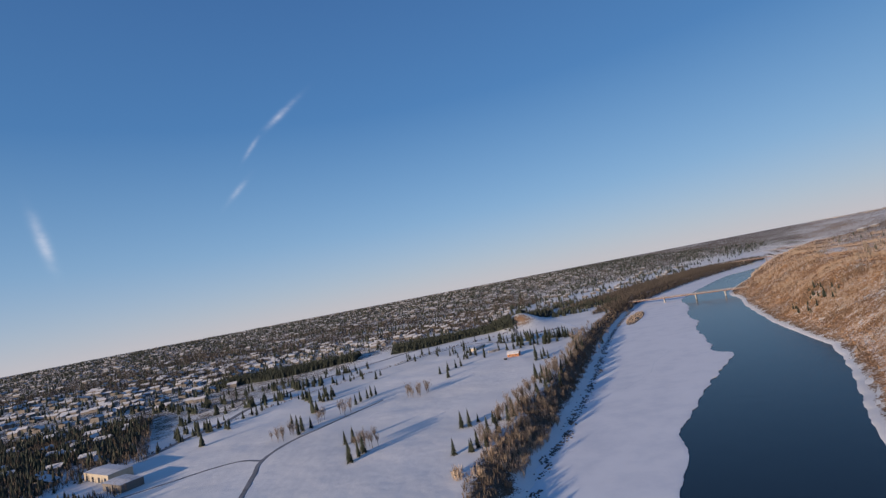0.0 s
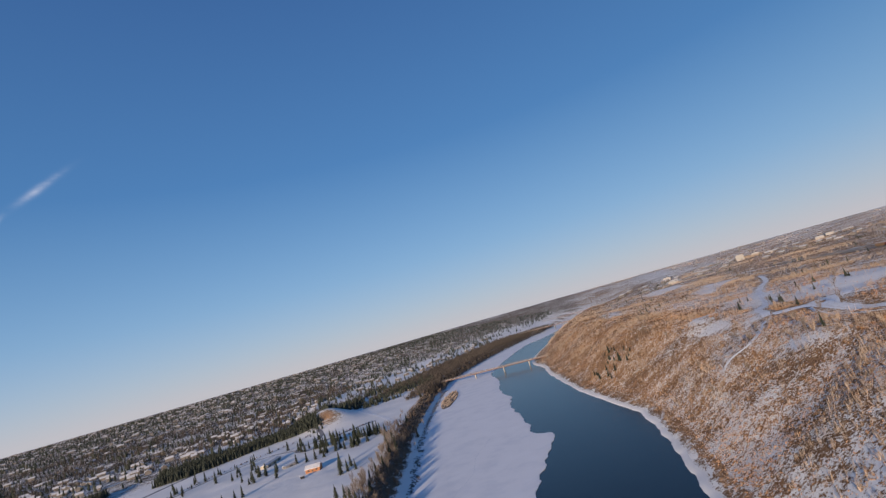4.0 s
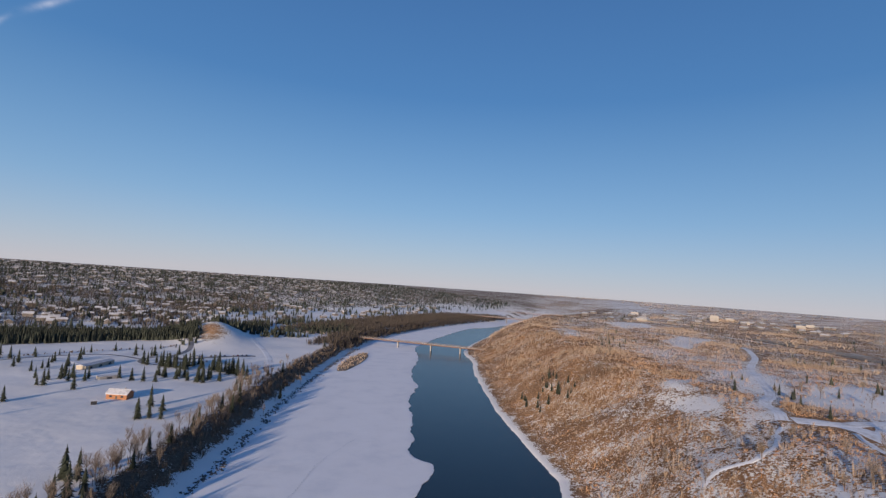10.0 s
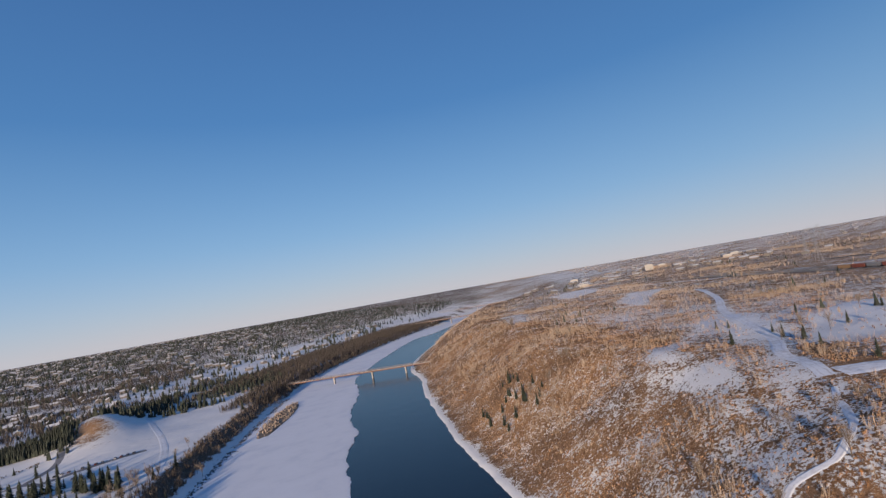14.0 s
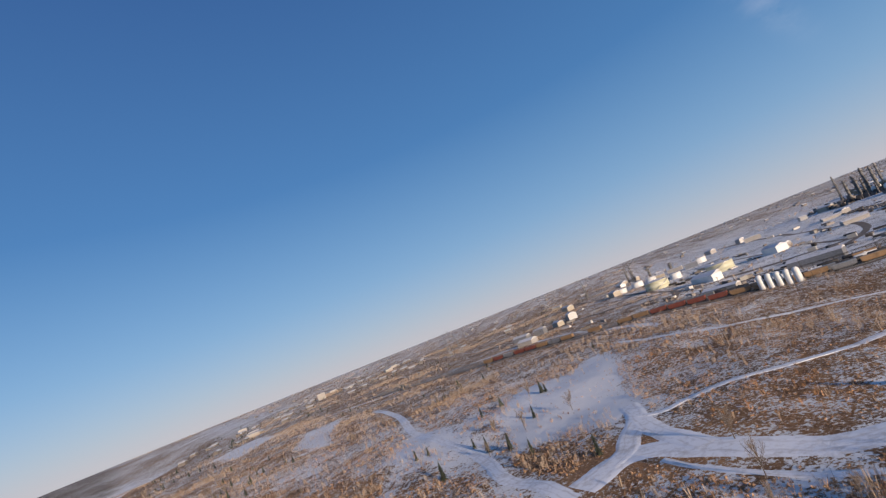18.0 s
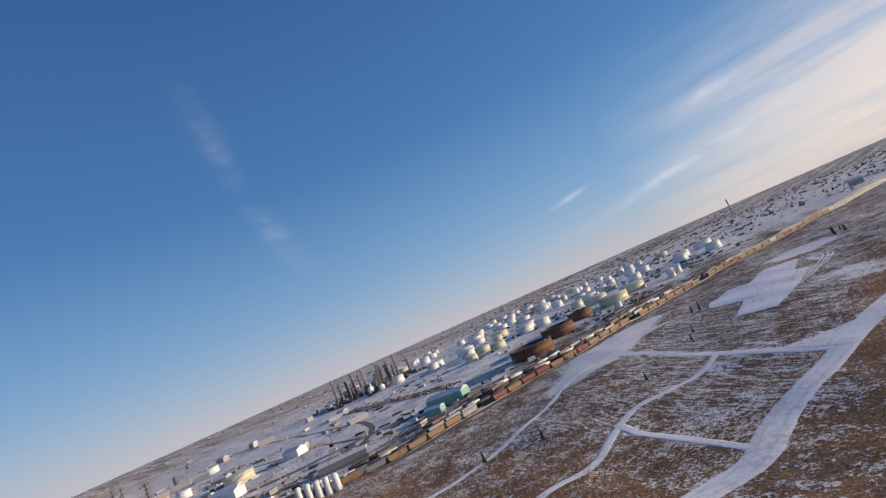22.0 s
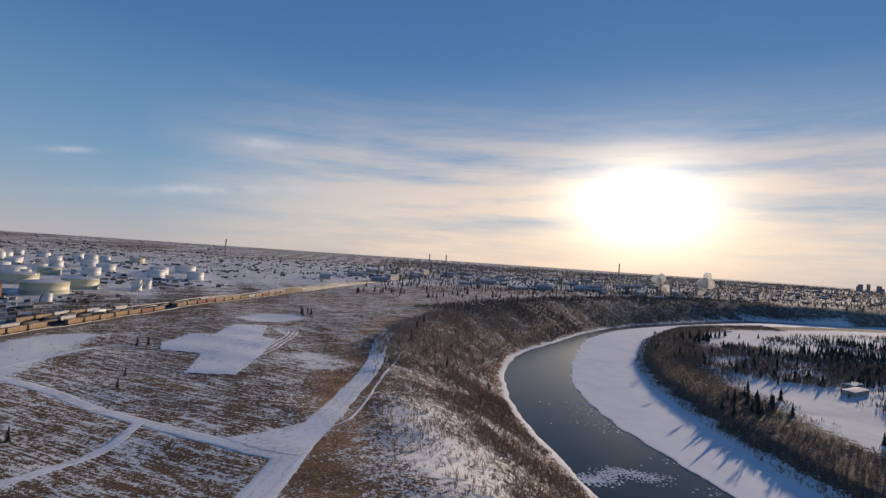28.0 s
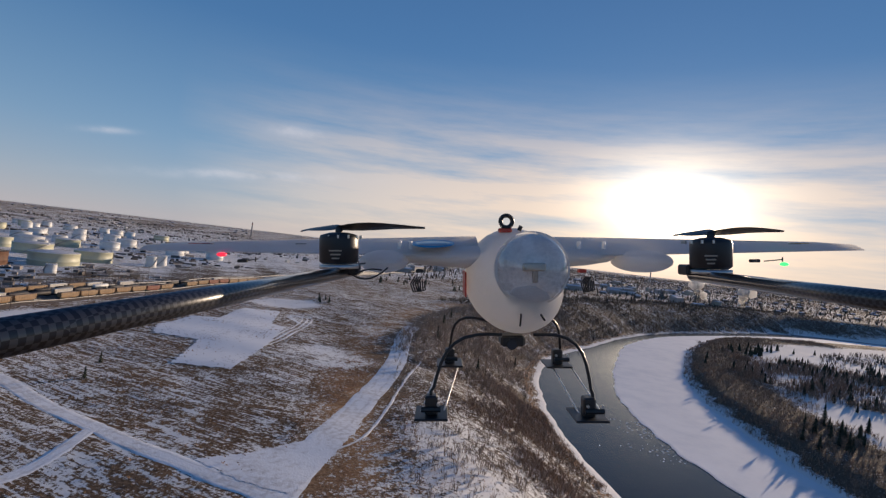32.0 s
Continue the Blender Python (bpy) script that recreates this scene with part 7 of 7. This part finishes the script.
def lift_motor(x, y, d, ends):
    """A slotted motor bell on its mount, with two folding blades."""
    bm = bmesh.new()
    lathe(bm, [(0, -0.036), (0.040, -0.036), (0.047, -0.030), (0.047, 0.026), (0.044, 0.034), (0.022, 0.040), (0, 0.041)], 28, Matrix.Translation(V(x, y, d)) @ Matrix.Rotation(radians(-90), 4, "X"))
    m = part("lift_motor", bm, BLACK, craft, "black slotted lift motor")
    for k in range(12):
        a = 6.2832 * k / 12
        box_part("slot", m, ALLOY, (x + 0.0462 * math.cos(a), y + 0.029, -d + 0.0462 * math.sin(a), 0.004, 0.008, 0.004))
    for k in range(3):
        box_part("label_bar", m, BEIGE, (x - 0.006, y - 0.004 - 0.009 * k, -d + 0.0474, 0.030 - 0.006 * k, 0.0035, 0.001), label="pale bar of lettering")
    bm = bmesh.new()
    lathe(bm, [(0.0, -0.048), (0.047, -0.048), (0.047, -0.038), (0.0, -0.038)], 28, Matrix.Translation(V(x, y, d)) @ Matrix.Rotation(radians(-90), 4, "X"))
    part("mount_plate", bm, ALLOY, m, "bare alloy mount plate")
    bm = bmesh.new()
    lathe(bm, [(0.009, 0.04), (0.009, 0.055), (0, 0.058)], 14, Matrix.Translation(V(x, y, d)) @ Matrix.Rotation(radians(-90), 4, "X"))
    part("hub", bm, BLACK, m)
    for ex, ey, ed in ends:
        a, b = V(x, y + 0.050, d), V(ex, ey, ed)
        t = (b - a).normalized()
        s = t.cross(Vector((0, 1, 0))).normalized()
        up = s.cross(t)
        bm = bmesh.new()
        rows = []
        for i in range(9):
            f = i / 8
            w = (0.010 + 0.052 * math.sin(min(1, f * 1.5 + 0.1) * 1.9) ** 1.0 * (1 - f) ** 0.45) * 0.5 + 0.002
            c = a.lerp(b, f) + Vector((0, 0.004 * math.sin(f * 3.14), 0))
            tw = math.radians(24 - 16 * f)
            e = s * math.cos(tw) + up * math.sin(tw)
            rows.append([bm.verts.new(c + e * w), bm.verts.new(c + up * 0.003), bm.verts.new(c - e * w), bm.verts.new(c - up * 0.002)])
        for u, v in zip(rows, rows[1:]):
            for k in range(4):
                bm.faces.new((u[k], u[(k + 1) % 4], v[(k + 1) % 4], v[k]))
        bm.faces.new(rows[0])
        bm.faces.new(rows[-1])
        bmesh.ops.recalc_face_normals(bm, faces=bm.faces[:])
        part("blade", bm, BLACK, m, "black folding propeller blade")
    return m


lift_motor(-0.246, 0.000, 1.20, ((-0.042, 0.049, 1.19), (-0.378, 0.048, 1.36)))
lift_motor(0.634, -0.012, 1.20, ((0.812, 0.042, 1.21), (0.625, 0.036, 1.37)))
for a, b, m0 in ((V(-0.236, -0.056, 1.27), V(-0.318, -0.062, 0.12), -0.232), (V(0.626, -0.066, 1.27), V(0.548, -0.069, 0.25), 0.622)):
    bm = bmesh.new()
    tube(bm, a, b, 0.0145, seg=20)
    for f in bm.faces:
        f.smooth = len(f.verts) == 4
    boom = part("boom", bm, CARBON, craft, "black carbon-fibre boom")
    bm = bmesh.new()
    box(bm, m0, -0.052, -1.235, 0.045, 0.026, 0.05, bevel=0.004)
    part("clamp", bm, BLACK, boom)
    for k in range(5):
        p = V(m0 + rng.uniform(-.03, .03), -0.045 + rng.uniform(-.02, .01), 1.19 + rng.uniform(0, .06))
        rod("wire", arc(p, p + Vector((rng.uniform(.03, .09), rng.uniform(-.01, .02), -0.08)), (0, rng.uniform(-.02, .015), 0.02), 7), 0.0022, REDPLASTIC if k == 0 else BLACK, boom, 6)
# antenna ring on the back
bm = bmesh.new()
for k in range(24):
    a, b = 6.2832 * k / 24, 6.2832 * (k + 1) / 24
    tube(bm, V(0.170 + 0.016 * math.cos(a), 0.074 + 0.016 * math.sin(a), 1.36), V(0.170 + 0.016 * math.cos(b), 0.074 + 0.016 * math.sin(b), 1.36), 0.006, seg=8)
ring = part("antenna_ring", bm, BLACK, craft, "black round antenna on the back")
box_part("antenna_base", ring, REDPLASTIC, (0.172, 0.052, -1.37, 0.036, 0.012, 0.03), bevel=0.003, label="red antenna base")
rod("stub", [V(0.205, 0.05, 1.37), V(0.211, 0.062, 1.37)], 0.006, BLACK, ring)
# camera under the belly
bm = bmesh.new()
box(bm, 0.190, -0.250, -1.36, 0.066, 0.030, 0.06, bevel=0.006)
cambox = part("belly_camera", bm, BLACK, craft, "black camera under the belly")
bm = bmesh.new()
tube(bm, V(0.180, -0.250, 1.335), V(0.180, -0.250, 1.322), 0.014, seg=16)
part("lens", bm, GLASS, cambox)
# bow legs with ski feet
FEET = ((-0.030, -0.405, 1.27), (0.375, -0.410, 1.27), (0.022, -0.355, 1.62), (0.375, -0.358, 1.62))
for i, (fx, fy, fd) in enumerate(FEET):
    s = -1 if i % 2 == 0 else 1
    top = V(0.190 + s * 0.040, -0.218, min(fd + 0.02, 1.50))
    foot = V(fx, fy, fd)
    mid = V(fx - s * 0.008, (fy - 0.20) / 2 + 0.04, fd)
    pts = [top.lerp(V(fx, fy + 0.03, fd), g) + Vector((s * 0.052, 0.060, 0)) * math.sin(3.1416 * g) * (1.0 - 0.35 * g) for g in (0, .1, .2, .32, .44, .56, .68, .8, .9)] + [foot + Vector((0, 0.05, 0)), foot]
    leg = rod("leg", pts, 0.0045, BLACK, craft, 8, "thin black bow leg")
    bm = bmesh.new()
    box(bm, fx, fy - 0.022, -fd - 0.01, 0.085, 0.006, 0.11, bevel=0.002)
    ski = part("ski", bm, BLACK, leg, "flat black ski foot")
    ski.matrix_basis = Matrix.Translation((0, 0, 0))
    bm = bmesh.new()
    box(bm, fx, fy + 0.004, -fd, 0.032, 0.05, 0.032, bevel=0.004)
    tube(bm, V(fx - 0.024, fy + 0.008, fd - 0.018), V(fx + 0.024, fy + 0.008, fd - 0.018), 0.007, seg=8)
    part("ankle", bm, BLACK, leg)
    for k in (-1, 1):
        bm = bmesh.new()
        tube(bm, V(fx + k * 0.018, fy + 0.022, fd - 0.02), V(fx + k * 0.018, fy + 0.022, fd - 0.026), 0.004, seg=8)
        part("bolt", bm, ALLOY, leg)
for a, b in ((0, 2), (1, 3)):
    for k in (-0.03, 0.03):
        p, q = Vector(V(*FEET[a])), Vector(V(*FEET[b]))
        rod("runner", [p + Vector((k, -0.012, 0)), q + Vector((k, -0.012, 0))], 0.0025, ALLOY, craft, 6, "thin metal runner between the skis")
# loose plugs and wing-tip lights
for cx, mat in ((-0.066, BLACK), (0.395, REDPLASTIC)):
    box_part("plug", craft, mat, (cx, -0.062, -1.40, 0.022, 0.010, 0.02), bevel=0.002, label="coloured battery plug")
    for k in range(4):
        c = V(cx + 0.006 * k - 0.01, -0.075, 1.37 + 0.004 * k)
        rod("wire_loop", [c, c + Vector((-0.012, -0.02, 0)), c + Vector((-0.004, -0.042, 0)), c + Vector((0.01, -0.038, 0)), c + Vector((0.008, -0.012, 0))], 0.0022, BLACK, craft, 6)
bm = bmesh.new()
blob(bm, V(-0.655, -0.016, 1.50), (0.015, 0.007, 0.015), sub=2)
part("wing_light", bm, REDLIGHT, left_wing, "red wing light")
bm = bmesh.new()
blob(bm, V(1.01, -0.045, 1.50), (0.012, 0.006, 0.012), sub=2)
part("wing_light", bm, GREENLIGHT, right_wing, "green wing light")
for x0 in (-0.61, 0.95):
    host = left_wing if x0 < 0 else right_wing
    bm = bmesh.new()
    box(bm, x0, -0.036, -1.50, 0.03, 0.010, 0.012, bevel=0.002)
    tube(bm, V(x0, -0.036, 1.50), V(x0 + 0.055, -0.031, 1.50), 0.0018, seg=6)
    tube(bm, V(x0 + 0.055, -0.024, 1.50), V(x0 + 0.055, -0.038, 1.50), 0.0018, seg=6)
    part("control_horn", bm, BLACK, host)
